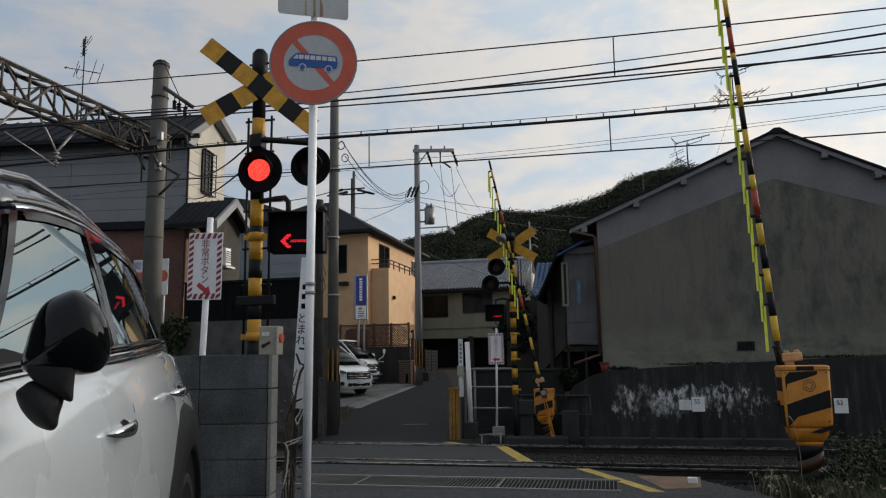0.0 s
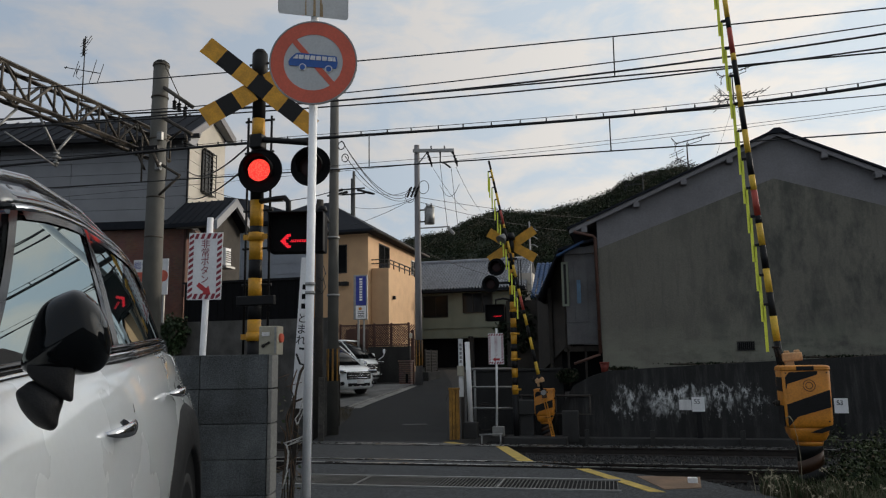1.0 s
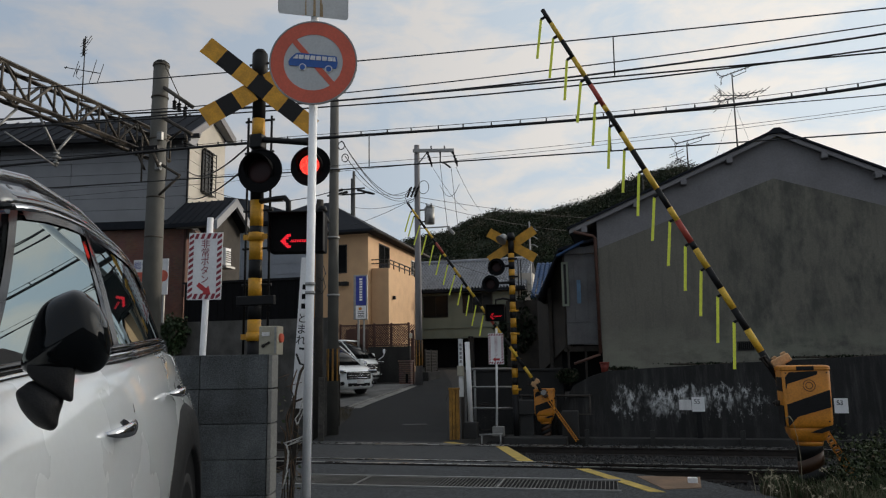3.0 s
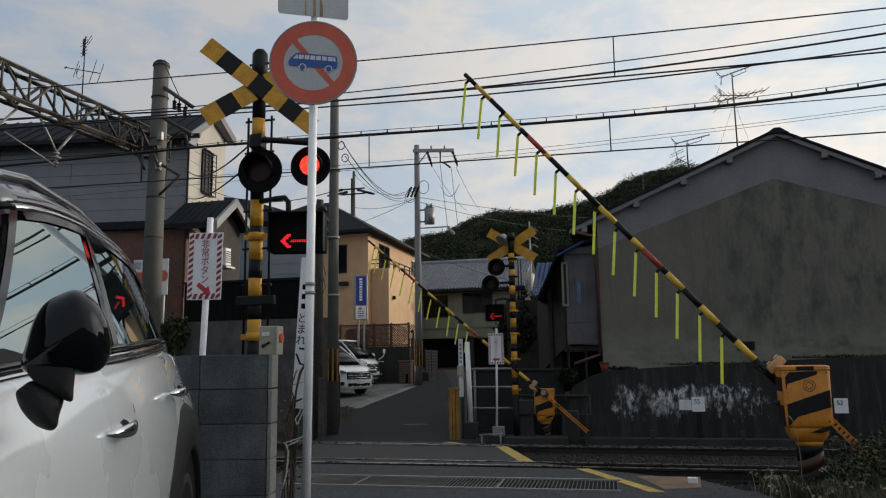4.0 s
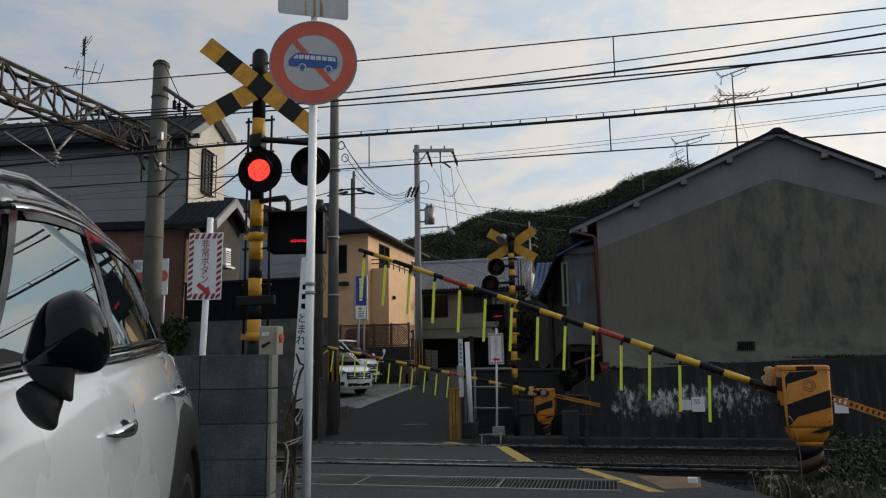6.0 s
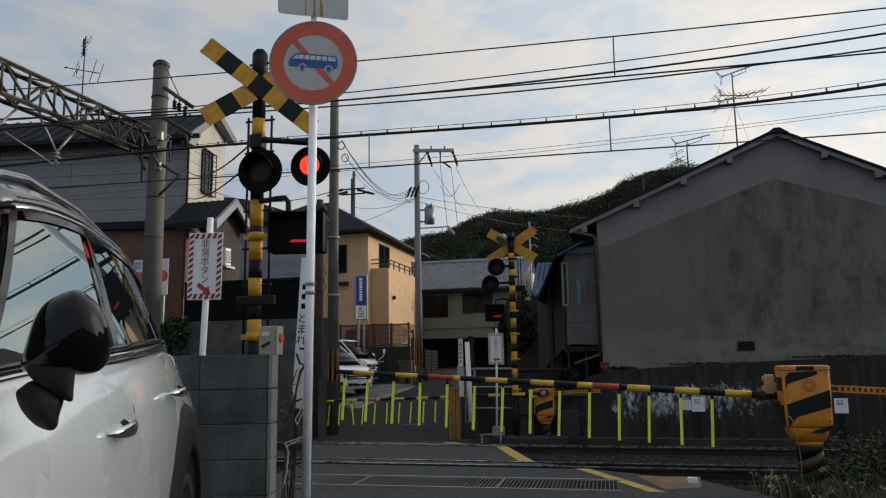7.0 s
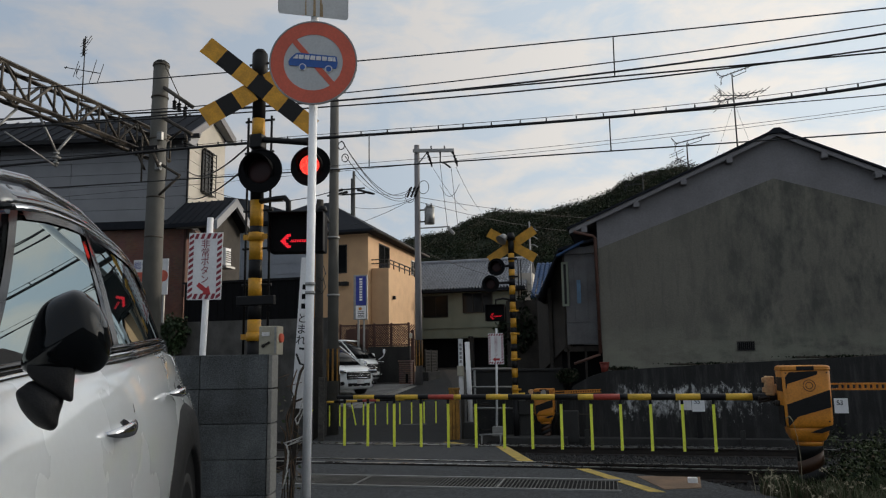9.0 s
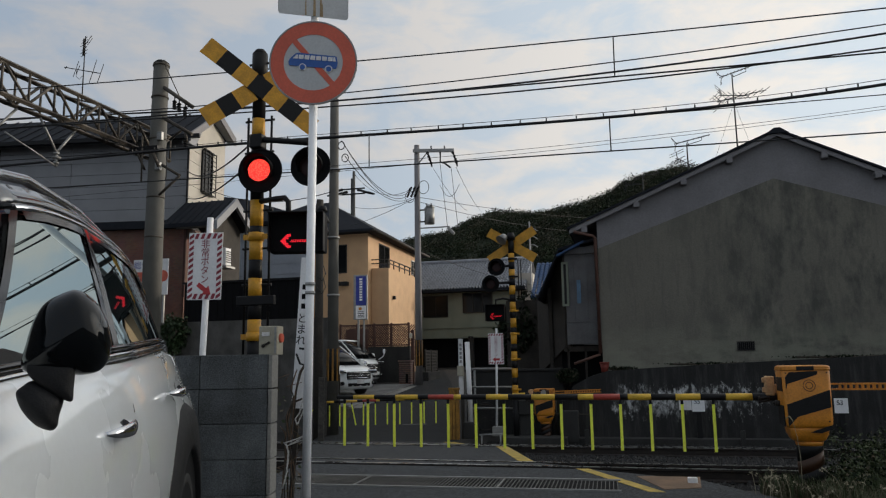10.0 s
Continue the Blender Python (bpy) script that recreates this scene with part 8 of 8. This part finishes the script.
def van(m, label, low, high, nose, glass, height):
    """A parked white van; x forward, origin on the ground under its middle.
    low: the lower body's side outline (x, z); high: cabin outlines (z, rear, front, half width); nose: x of the front face;
    glass: heights of the grille's foot and top; height: of the lamps."""
    t = thing("van", label, "van", m, "parked vans")

    def bow(y):
        return 0.30 * (abs(y) / 0.92) ** 3

    bm = bmesh.new()
    rings = []
    for y in (-0.92, -0.90, -0.84, -0.65, -0.35, 0.0, 0.35, 0.65, 0.84, 0.90, 0.92):
        k = 0.93 if abs(y) > 0.91 else (0.985 if abs(y) > 0.89 else 1.0)
        rings.append([(x * k - (bow(y) if x > nose - 0.75 else 0.0) * min(1.0, max(0.0, (x - nose + 0.75) / 0.6)), y, 0.62 + (z - 0.62) * k) for x, z in low])
    loft(bm, rings)
    part("body", bm, "car_white", t, "white painted van body")

    def outline(z, a, b, w):
        c = 0.10
        return [(a, -w + c, z), (a + c, -w, z), (b - 2 * c, -w, z), (b - 0.4 * c, -w + 1.6 * c, z), (b, -w * 0.4, z), (b, w * 0.4, z), (b - 0.4 * c, w - 1.6 * c, z), (b - 2 * c, w, z), (a + c, w, z), (a, w - c, z)]
    bm = bmesh.new()
    loft(bm, [outline(*q) for q in high])
    part("glasshouse", bm, "van_glass", t, "dark tinted windows all round")
    z, a, b, w = high[-1]
    bm = bmesh.new()
    loft(bm, [outline(z - 0.05, a - 0.012, b + 0.012, w + 0.012), outline(z + 0.03, a + 0.01, b - 0.03, w - 0.01), outline(z + 0.07, a + 0.12, b - 0.18, w - 0.12)])
    part("roof", bm, "car_white", t, "white roof")
    for sgn in (1, -1):
        for fa in (0.0, 0.36, 0.70):
            bm = bmesh.new()
            p = []
            for q in (high[0], high[-1]):
                rear, front = q[1] + 0.08, q[2] - 0.17
                p.append((front + (rear - front) * fa, sgn * (q[3] + 0.004), q[0]))
            rod(bm, p[0], p[1], 0.05 if fa else 0.032, None, 8)
            part("pillar", bm, "car_white" if fa < 0.5 else "car_black", t)
        hy = 0.70
        bm = bmesh.new()
        box(bm, (nose - bow(hy) + 0.0, sgn * hy, height), (0.16, 0.36, 0.13), Matrix.Rotation(sgn * -0.62, 4, "Z") @ Matrix.Rotation(0.12, 4, "Y"), bevel=0.03)
        part("headlight", bm, "chrome", t, "clear headlight with a bright reflector")
        bm = bmesh.new()
        box(bm, (nose - bow(0.66) + 0.045, sgn * 0.66, height - 0.03), (0.05, 0.10, 0.06), bevel=0.01)
        part("lamp_bezel", bm, "black", t)
        bm = bmesh.new()
        box(bm, (nose - bow(0.72) + 0.02, sgn * 0.72, 0.44), (0.10, 0.30, 0.13), Matrix.Rotation(sgn * -0.55, 4, "Z"), bevel=0.03)
        duct = part("bumper_duct", bm, "black", t)
        bm = bmesh.new()
        rod(bm, (nose - bow(0.74) + 0.05, sgn * 0.73, 0.44), (nose - bow(0.74) + 0.09, sgn * 0.745, 0.44), 0.05, 0.045, 14)
        part("fog_lamp", bm, "chrome", duct)
        bm = bmesh.new()
        z, a, b, w = high[0]
        box(bm, (b - 0.42, sgn * (w + 0.20), z + 0.14), (0.12, 0.24, 0.20), bevel=0.045)
        rod(bm, (b - 0.42, sgn * w, z + 0.06), (b - 0.42, sgn * (w + 0.12), z + 0.10), 0.03, None, 8)
        part("door_mirror", bm, "car_white", t)
        for x in (-1.45, nose - 0.95):
            wh = new("wheel")
            wh.empty_display_size = 0.1
            wh.parent = t
            wh.matrix_basis = pose(x, sgn * 0.83, 0.32)
            bm = bmesh.new()
            rod(bm, (0, -0.10, 0), (0, 0.10, 0), 0.32, None, 28)
            part("tyre", bm, "tyre", wh)
            bm = bmesh.new()
            rod(bm, (0, sgn * 0.09, 0), (0, sgn * 0.108, 0), 0.21, 0.19, 24)
            part("rim", bm, "steel", wh)
    g0, g1 = glass
    bm = bmesh.new()
    loft(bm, [[(nose - bow(y) + 0.012, y, g0), (nose - bow(y) + 0.022, y, g0 + 0.02), (nose - bow(y) + 0.022, y, g1 - 0.02), (nose - bow(y) + 0.004, y, g1), (nose - bow(y) - 0.05, y, (g0 + g1) / 2)] for y in np.linspace(-0.56, 0.56, 11)], smooth=False)
    grille = part("grille", bm, "black", t, "black grille with bright bars")
    for i in range(3):
        bm = bmesh.new()
        z = g0 + (g1 - g0) * (0.18 + 0.33 * i)
        tube(bm, [(nose - bow(y) + 0.03, y, z) for y in np.linspace(-0.55, 0.55, 13)], 0.011, 6)
        part("grille_bar", bm, "chrome", grille)
    bm = bmesh.new()
    tube(bm, [(nose + 0.04 + 0.002, 0.075 * math.cos(q), (g0 + g1) / 2 + 0.03 + 0.05 * math.sin(q)) for q in np.linspace(0, math.tau, 20)], 0.012, 6)
    part("badge", bm, "chrome", grille, "round chrome badge")
    bm = bmesh.new()
    loft(bm, [[(nose - bow(y) + 0.006, y, 0.33), (nose - bow(y) + 0.016, y, 0.44), (nose - bow(y) - 0.04, y, 0.44), (nose - bow(y) - 0.04, y, 0.33)] for y in np.linspace(-0.52, 0.52, 11)], smooth=False)
    part("lower_intake", bm, "black", t)
    boxes("number_plate", "white_old", t, ((nose + 0.032, 0, 0.50), (0.012, 0.33, 0.165)))
    return t


MINIVAN = [(-2.40, 0.36), (-2.44, 0.90), (-2.40, 1.10), (1.45, 1.12), (1.95, 1.06), (2.24, 0.98), (2.38, 0.88), (2.43, 0.74), (2.45, 0.52), (2.46, 0.34), (2.40, 0.22), (-2.30, 0.24)]
CABOVER = [(-2.30, 0.36), (-2.34, 0.90), (-2.32, 1.16), (1.75, 1.18), (2.05, 1.14), (2.20, 1.06), (2.30, 0.94), (2.36, 0.74), (2.38, 0.50), (2.38, 0.36), (2.32, 0.24), (-2.20, 0.26)]
van(pose(-11.95, 26.95, 0.09, 0, 0, -28), "white minivan with dark grille parked beside the lane", MINIVAN, [(1.08, -2.36, 1.72, 0.87), (1.45, -2.32, 1.20, 0.80), (1.82, -2.20, 0.62, 0.70)], 2.45, (0.58, 0.86), 0.86)
cv = van(pose(-13.38, 31.3, 0.30, 0, 0, -9), "white taller cab-over van parked behind the minivan", CABOVER, [(1.14, -2.26, 2.10, 0.85), (1.55, -2.24, 1.72, 0.80), (1.92, -2.18, 1.25, 0.72)], 2.37, (0.56, 0.92), 0.96)
bm = bmesh.new()
tube(bm, [(2.15, 0.72, 1.10), (2.33, 0.80, 1.22), (2.42, 0.82, 1.42), (2.36, 0.82, 1.56)], 0.022, 8)
box(bm, (2.38, 0.82, 1.46), (0.07, 0.16, 0.20), bevel=0.03)
part("parking_mirror", bm, "car_white", cv, "white parking mirror on a curved stalk")

lf = thing("lattice_fence", "dark red wooden lattice fence above a low wall", "fence", pose(0, 33.1, 0))
for i in range(29):
    for sl in (1, -1):
        bm = bmesh.new()
        box(bm, (-13.4 + 0.118 * i, 0.012 * sl, 2.53), (0.042, 0.016, 1.30), Matrix.Rotation(radians(45 * sl), 4, "Y"))
        part("lath", bm, "wood_red", lf)
boxes("rail", "wood_red", lf, ((-11.85, 0, 3.02), (3.5, 0.06, 0.07)), ((-11.85, 0, 2.05), (3.5, 0.06, 0.07)))
for i in range(5):
    boxes("post", "wood_red", lf, ((-13.55 + 0.85 * i, 0, 2.1), (0.09, 0.09, 2.0)))
boxes("panel", "wood_red", lf, ((-12.7, -0.05, 2.35), (1.1, 0.03, 0.95)), label="solid dark red board panel")
bm = bmesh.new()
box(bm, (-12.4, 33.2, 1.0), (4.6, 0.3, 2.0))
solid("garden_wall", bm, "concrete_dark", "dark rendered garden wall behind the vans", "wall", kind="structure")
st = thing("brick_pier", "low brick gate pier with a letter slot beside the pole", "pier", pose(-9.92, 31.9, 0.1), kind="structure")
for r in range(13):
    for c in range(2 if r % 2 else 3):
        w = 0.26 if r % 2 else (0.26 if c == 1 else 0.125)
        x = (-0.135 + 0.27 * c) if r % 2 else (-0.205, 0.0, 0.205)[c]
        bm = bmesh.new()
        box(bm, (x, 0, 0.05 + 0.088 * r), (w, 0.42, 0.074))
        part("brick", bm, "brick_step", st)
boxes("core", "concrete_dark", st, ((0, 0, 0.58), (0.52, 0.40, 1.14)))
bm = bmesh.new()
box(bm, (0, 0, 1.21), (0.62, 0.50, 0.07), bevel=0.012)
part("coping", bm, "brick_step", st)
boxes("letter_slot", "black_matt", st, ((0.1, -0.215, 0.45), (0.12, 0.01, 0.40)))
ps = thing("gate_post", "dark red wooden gate post with a small lamp", "post", pose(-9.72, 32.3, 0.1))
boxes("post", "wood_red", ps, ((0, 0, 1.3), (0.14, 0.14, 2.6)), bevel=0.01)
boxes("lamp_box", "cream", ps, ((-0.05, -0.12, 2.35), (0.12, 0.10, 0.22)), bevel=0.01)
gf = thing("garden_wall_end", "low concrete wall with a dark slatted fence on it", "wall", pose(-9.35, 33.0, 0.2), kind="structure")
boxes("wall", "concrete_dark", gf, ((0, 1.1, 0.3), (0.3, 2.2, 0.6)), bevel=0.02)
for y in (0.06, 1.1, 2.14):
    boxes("post", "rust_steel", gf, ((0, y, 1.12), (0.06, 0.06, 1.04)), bevel=0.005)
for i in range(7):
    boxes("slat", "wood_dark", gf, ((-0.01, 1.1, 0.70 + 0.14 * i), (0.03, 2.2, 0.115)), bevel=0.004)
bm = bmesh.new()
rows = []
for y in np.linspace(22.7, 30.6, 10):
    x, z = edge(EDGE_L, y), road_z(y)
    rows.append([(x - 0.24, y, z - 0.2), (x - 0.24, y, z + 0.05), (x - 0.09, y, z + 0.05), (x - 0.08, y, z + 0.012), (x + 0.22, y, z + 0.008), (x + 0.22, y, z - 0.2)])
loft(bm, rows, smooth=False)
solid("kerb", bm, "concrete", "pale concrete kerb and gutter along the lane", "kerb", kind="structure")
for x, y, a in ((-5.75, 18.7, 10), (-5.45, 18.75, 12)):
    bm = bmesh.new()
    box(bm, (0, 0, 0), (0.32, 0.22, 0.006))
    solid("road_patch", bm, "road_worn", "worn remnant of a white road marking", "road marking", m=pose(x, y, road_z(y) + 0.004, 0, 0, a), kind="structure")
bm = bmesh.new()
prism(bm, [(0.21, 7.66), (0.56, 7.80), (0.60, 8.48), (-0.05, 8.46)], -0.05, 0.006, "z")
solid("apron_slab", bm, "apron", "rust-stained concrete slab at the crossing's edge", "slab", kind="structure")

ss = thing("shop_sign", "tall blue and white illuminated shop sign box", "shop sign", pose(-11.75, 31.0, 4.17, 0, 0, 10))
boxes("case", "steel", ss, ((0, 0.06, 0), (0.62, 0.2, 2.0)), bevel=0.01)
boxes("blue_face", "deep_blue", ss, ((0.03, -0.05, 0.28), (0.46, 0.02, 1.30)))
boxes("white_face", "white", ss, ((0.03, -0.05, -0.68), (0.46, 0.02, 0.58)))
for i in range(9):
    boxes("lettering_bar", "white", ss, ((0.03, -0.064, 0.80 - 0.115 * i), (0.13, 0.008, 0.075)))
boxes("orange_mark", "orange", ss, ((0.0, -0.064, -0.52), (0.13, 0.008, 0.12)))
for i in range(4):
    boxes("lettering_bar", "black_matt", ss, ((0.03, -0.064, -0.66 - 0.075 * i), (0.28, 0.008, 0.03)))
boxes("leg", "steel", ss, ((-0.1, 0.06, -2.6), (0.08, 0.08, 3.3)), ((0.15, 0.06, -2.6), (0.08, 0.08, 3.3)))

# ---- tangle of dry vines by the sign pole ----
vn = thing("dry_vine", "tangled dry brown vine on a rusty stake by the pole", "vine", pose(-2.635, 5.25, 0.1))
bm = bmesh.new()
rod(bm, (0.200, 0.0, -0.1), (0.215, 0.0, 0.86), 0.013, None, 8)
part("stake", bm, "pipe_rust", vn, "rusty steel stake")
rr = random.Random(8)
STEMS = ([(0.027, 0.05), (0.055, 0.42), (0.075, 0.63), (0.117, 0.88), (0.16, 1.09), (0.196, 1.15)], [(0.068, 0.05), (0.031, 0.50), (0.065, 0.67), (0.098, 0.90), (0.078, 0.96), (0.136, 1.11)], [(0.10, 0.05), (0.12, 0.30), (0.07, 0.52), (0.05, 0.75), (0.10, 0.86), (0.20, 0.90)])
for k, stem in enumerate(STEMS):
    for i in range(3):
        bm = bmesh.new()
        pts, q = [], rr.uniform(0, 6)
        for f in np.linspace(0, len(stem) - 1, 22):
            a, b = stem[int(f)], stem[min(int(f) + 1, len(stem) - 1)]
            w = f - int(f)
            pts.append((a[0] + (b[0] - a[0]) * w + 0.016 * math.sin(2.3 * f + q + 1.6 * i), 0.022 * math.cos(2.6 * f + q + 1.6 * i), a[1] + (b[1] - a[1]) * w))
        tube(bm, pts, rr.uniform(0.0035, 0.0065), 6)
        part("stem", bm, "vine_bark" if i % 2 else "bark", vn)
for i in range(16):
    bm = bmesh.new()
    x, z = rr.uniform(0.02, 0.15), rr.uniform(0.3, 1.05)
    tube(bm, [(x, 0, z), (x + rr.uniform(-0.07, 0.07), rr.uniform(-0.04, 0.04), z + rr.uniform(-0.02, 0.08)), (x + rr.uniform(-0.11, 0.12), rr.uniform(-0.05, 0.05), z + rr.uniform(-0.10, 0.12))], rr.uniform(0.0018, 0.0035), 5)
    part("twig", bm, "vine_bark", vn)


def twisted(pts, r):
    """A two-strand rope through the points."""
    path = []
    for a, b in zip(pts, pts[1:]):
        a, b = Vector(a), Vector(b)
        n = max(2, int((b - a).length / 0.008))
        path += [a.lerp(b, k / n) for k in range(n)]
    bm = bmesh.new()
    for o in (0.0, math.pi):
        tube(bm, [p + Vector((r * math.cos(0.9 * k + o), r * math.sin(0.9 * k + o), 0.3 * r * math.sin(0.9 * k + o))) for k, p in enumerate(path)], r * 0.9, 5)
    return bm


for pts, r in (([(0.209, -0.05, 0.90), (0.185, -0.06, 0.79), (0.150, -0.06, 0.745), (0.166, -0.06, 0.702), (0.205, -0.06, 0.78), (0.232, -0.05, 0.87)], 0.0034), ([(0.24, -0.05, 0.63), (0.167, -0.07, 0.600), (0.076, -0.07, 0.570), (0.090, -0.07, 0.545), (0.104, -0.07, 0.505), (0.098, -0.07, 0.42), (0.089, -0.07, 0.341), (0.059, -0.07, 0.235)], 0.0042), ([(0.25, -0.05, 0.605), (0.16, -0.06, 0.575), (0.085, -0.06, 0.548), (0.17, -0.05, 0.590), (0.25, -0.05, 0.64)], 0.0034)):
    part("rope", twisted(pts, r), "rope_white", vn, "frayed white twisted rope")
g = np.random.default_rng(77)
leaves("dry_leaf", np.concatenate([leaf_cloud(g, (g.uniform(-0.1, 0.15), 0, g.uniform(0.05, 1.0)), (0.08, 0.06, 0.12), 10, 0.018) for _ in range(6)]), ["grass_dry", "grass"], lambda k: (g.uniform(size=k) < 0.4).astype(int), "", "", parent=vn)

# ---- what moves ----
NEAR = [(0, 86.3), (1.33, 86.3), (1.5, 82.7), (2.0, 76.2), (2.5, 69.3), (3.0, 62.5), (3.4, 57.2), (3.8, 51.8), (4.2, 46.2), (4.5, 42.3), (5.0, 35.6), (5.5, 28.4), (5.7, 25.2), (6.0, 20.5), (6.4, 14.0), (6.8, 7.3), (7.0, 3.6), (7.15, 1.0), (7.3, 0.2), (10, 0.2)]
FAR = [(0, 78.8), (1.3, 78.6), (1.5, 75.1), (1.8, 71.0), (2.0, 68.5), (2.5, 62.2), (3.0, 55.6), (3.8, 44.6), (4.2, 39.1), (4.5, 35.3), (5.0, 28.3), (5.5, 20.8), (6.0, 12.4), (6.4, 4.3), (6.65, -0.6), (6.8, -1.7), (10, -2.0)]


def swing_gate(boom, strips, table, settle, seed, reach, caught, at=(0.0, 0.0)):
    """Turns the boom; its strips hang upright and swing together about once a second while it moves."""
    walk(boom, [(t, pose(at[0], 0, at[1], 0, a, 0)) for t, a in table])
    rng = random.Random(seed)
    ts, an = [p[0] for p in table], [p[1] for p in table]
    for i, (s, (x, zs)) in enumerate(strips):
        ph, amp, tip = rng.uniform(-0.5, 0.5), rng.uniform(0.8, 1.15), 1 - i / len(strips)
        rows = []
        for k in range(101):
            t = k * 0.1
            a = float(np.interp(t, ts, an))
            wide = float(np.interp(t, [1.3, 1.6, 1.9, 2.5, 4.0, 5.5, settle, settle + 0.8, settle + 2.0], reach))
            turn = wide * amp * (0.6 + 0.5 * tip) * math.cos(math.tau * (t - 1.93) / 1.03 + ph * (0.4 if t < 3 else 1.0))
            snag = caught.get(i, 0.0) * float(np.interp(t, [4.5, 6.6], [0.0, 1.0]))
            rows.append((t, pose(x, 0, zs, 0, -a + turn - snag, 0)))
        walk(s, rows)


# Half cycles of the flashing lamps and of the arrow: the times at which each turns over.
LAMP_L = [0.27, 0.87, 1.55, 2.15, 2.80, 3.38, 3.97, 4.57, 5.27, 5.88, 6.47, 7.07, 7.67, 8.27, 8.97, 9.57]       # first off, then on
HEAD = [0.27, 0.67, 1.37, 1.77, 2.47, 2.87, 3.50, 3.87, 4.67, 5.07, 5.77, 6.17, 6.87, 7.37, 7.97, 8.47, 9.17, 9.57]   # first off, then on

FAR_HEAD = [0.10, 0.90, 1.30, 2.10, 2.50, 3.27, 3.67, 4.50, 4.90, 5.65, 6.05, 6.83, 7.23, 8.12, 8.50, 9.30, 9.70]   # first on, then off


def blink(unit, on_first, turns, hidden, shown):
    """The light unit slides forward of its lens to shine, and back behind it."""
    rows, on = [(0, pose(0, shown if on_first else hidden, 0))], on_first
    for t in turns:
        rows.append((t, pose(0, shown if on else hidden, 0)))
        on = not on
        rows.append((t + 1 / FPS, pose(0, shown if on else hidden, 0)))
    rows.append((10, pose(0, shown if on else hidden, 0)))
    walk(unit, rows)


def motions():
    blink(near_lit_l, True, LAMP_L, 0.045, -0.012)
    blink(near_lit_r, False, LAMP_L, 0.045, -0.012)
    blink(near_head, True, HEAD, 0.0, -0.046)
    blink(far_head, False, FAR_HEAD, 0.0, -0.046)
    walk(near_clamp, [(t, pose(-0.073, 0, -0.106, 0, a, 0)) for t, a in NEAR])
    walk(far_clamp, [(t, pose(0, 0, 0, 0, a, 0)) for t, a in FAR])
    swing_gate(near_boom, near_strips, NEAR, 7.2, 3, [0.3, 4, 10, 7, 6, 5, 4, 1.5, 0.3], {}, (-0.073, -0.106))
    swing_gate(far_boom, far_strips, FAR, 6.7, 4, [0.5, 8, 26, 21, 15, 11, 8, 3, 0.4], {0: -68.0, 3: 13.0})


motions()
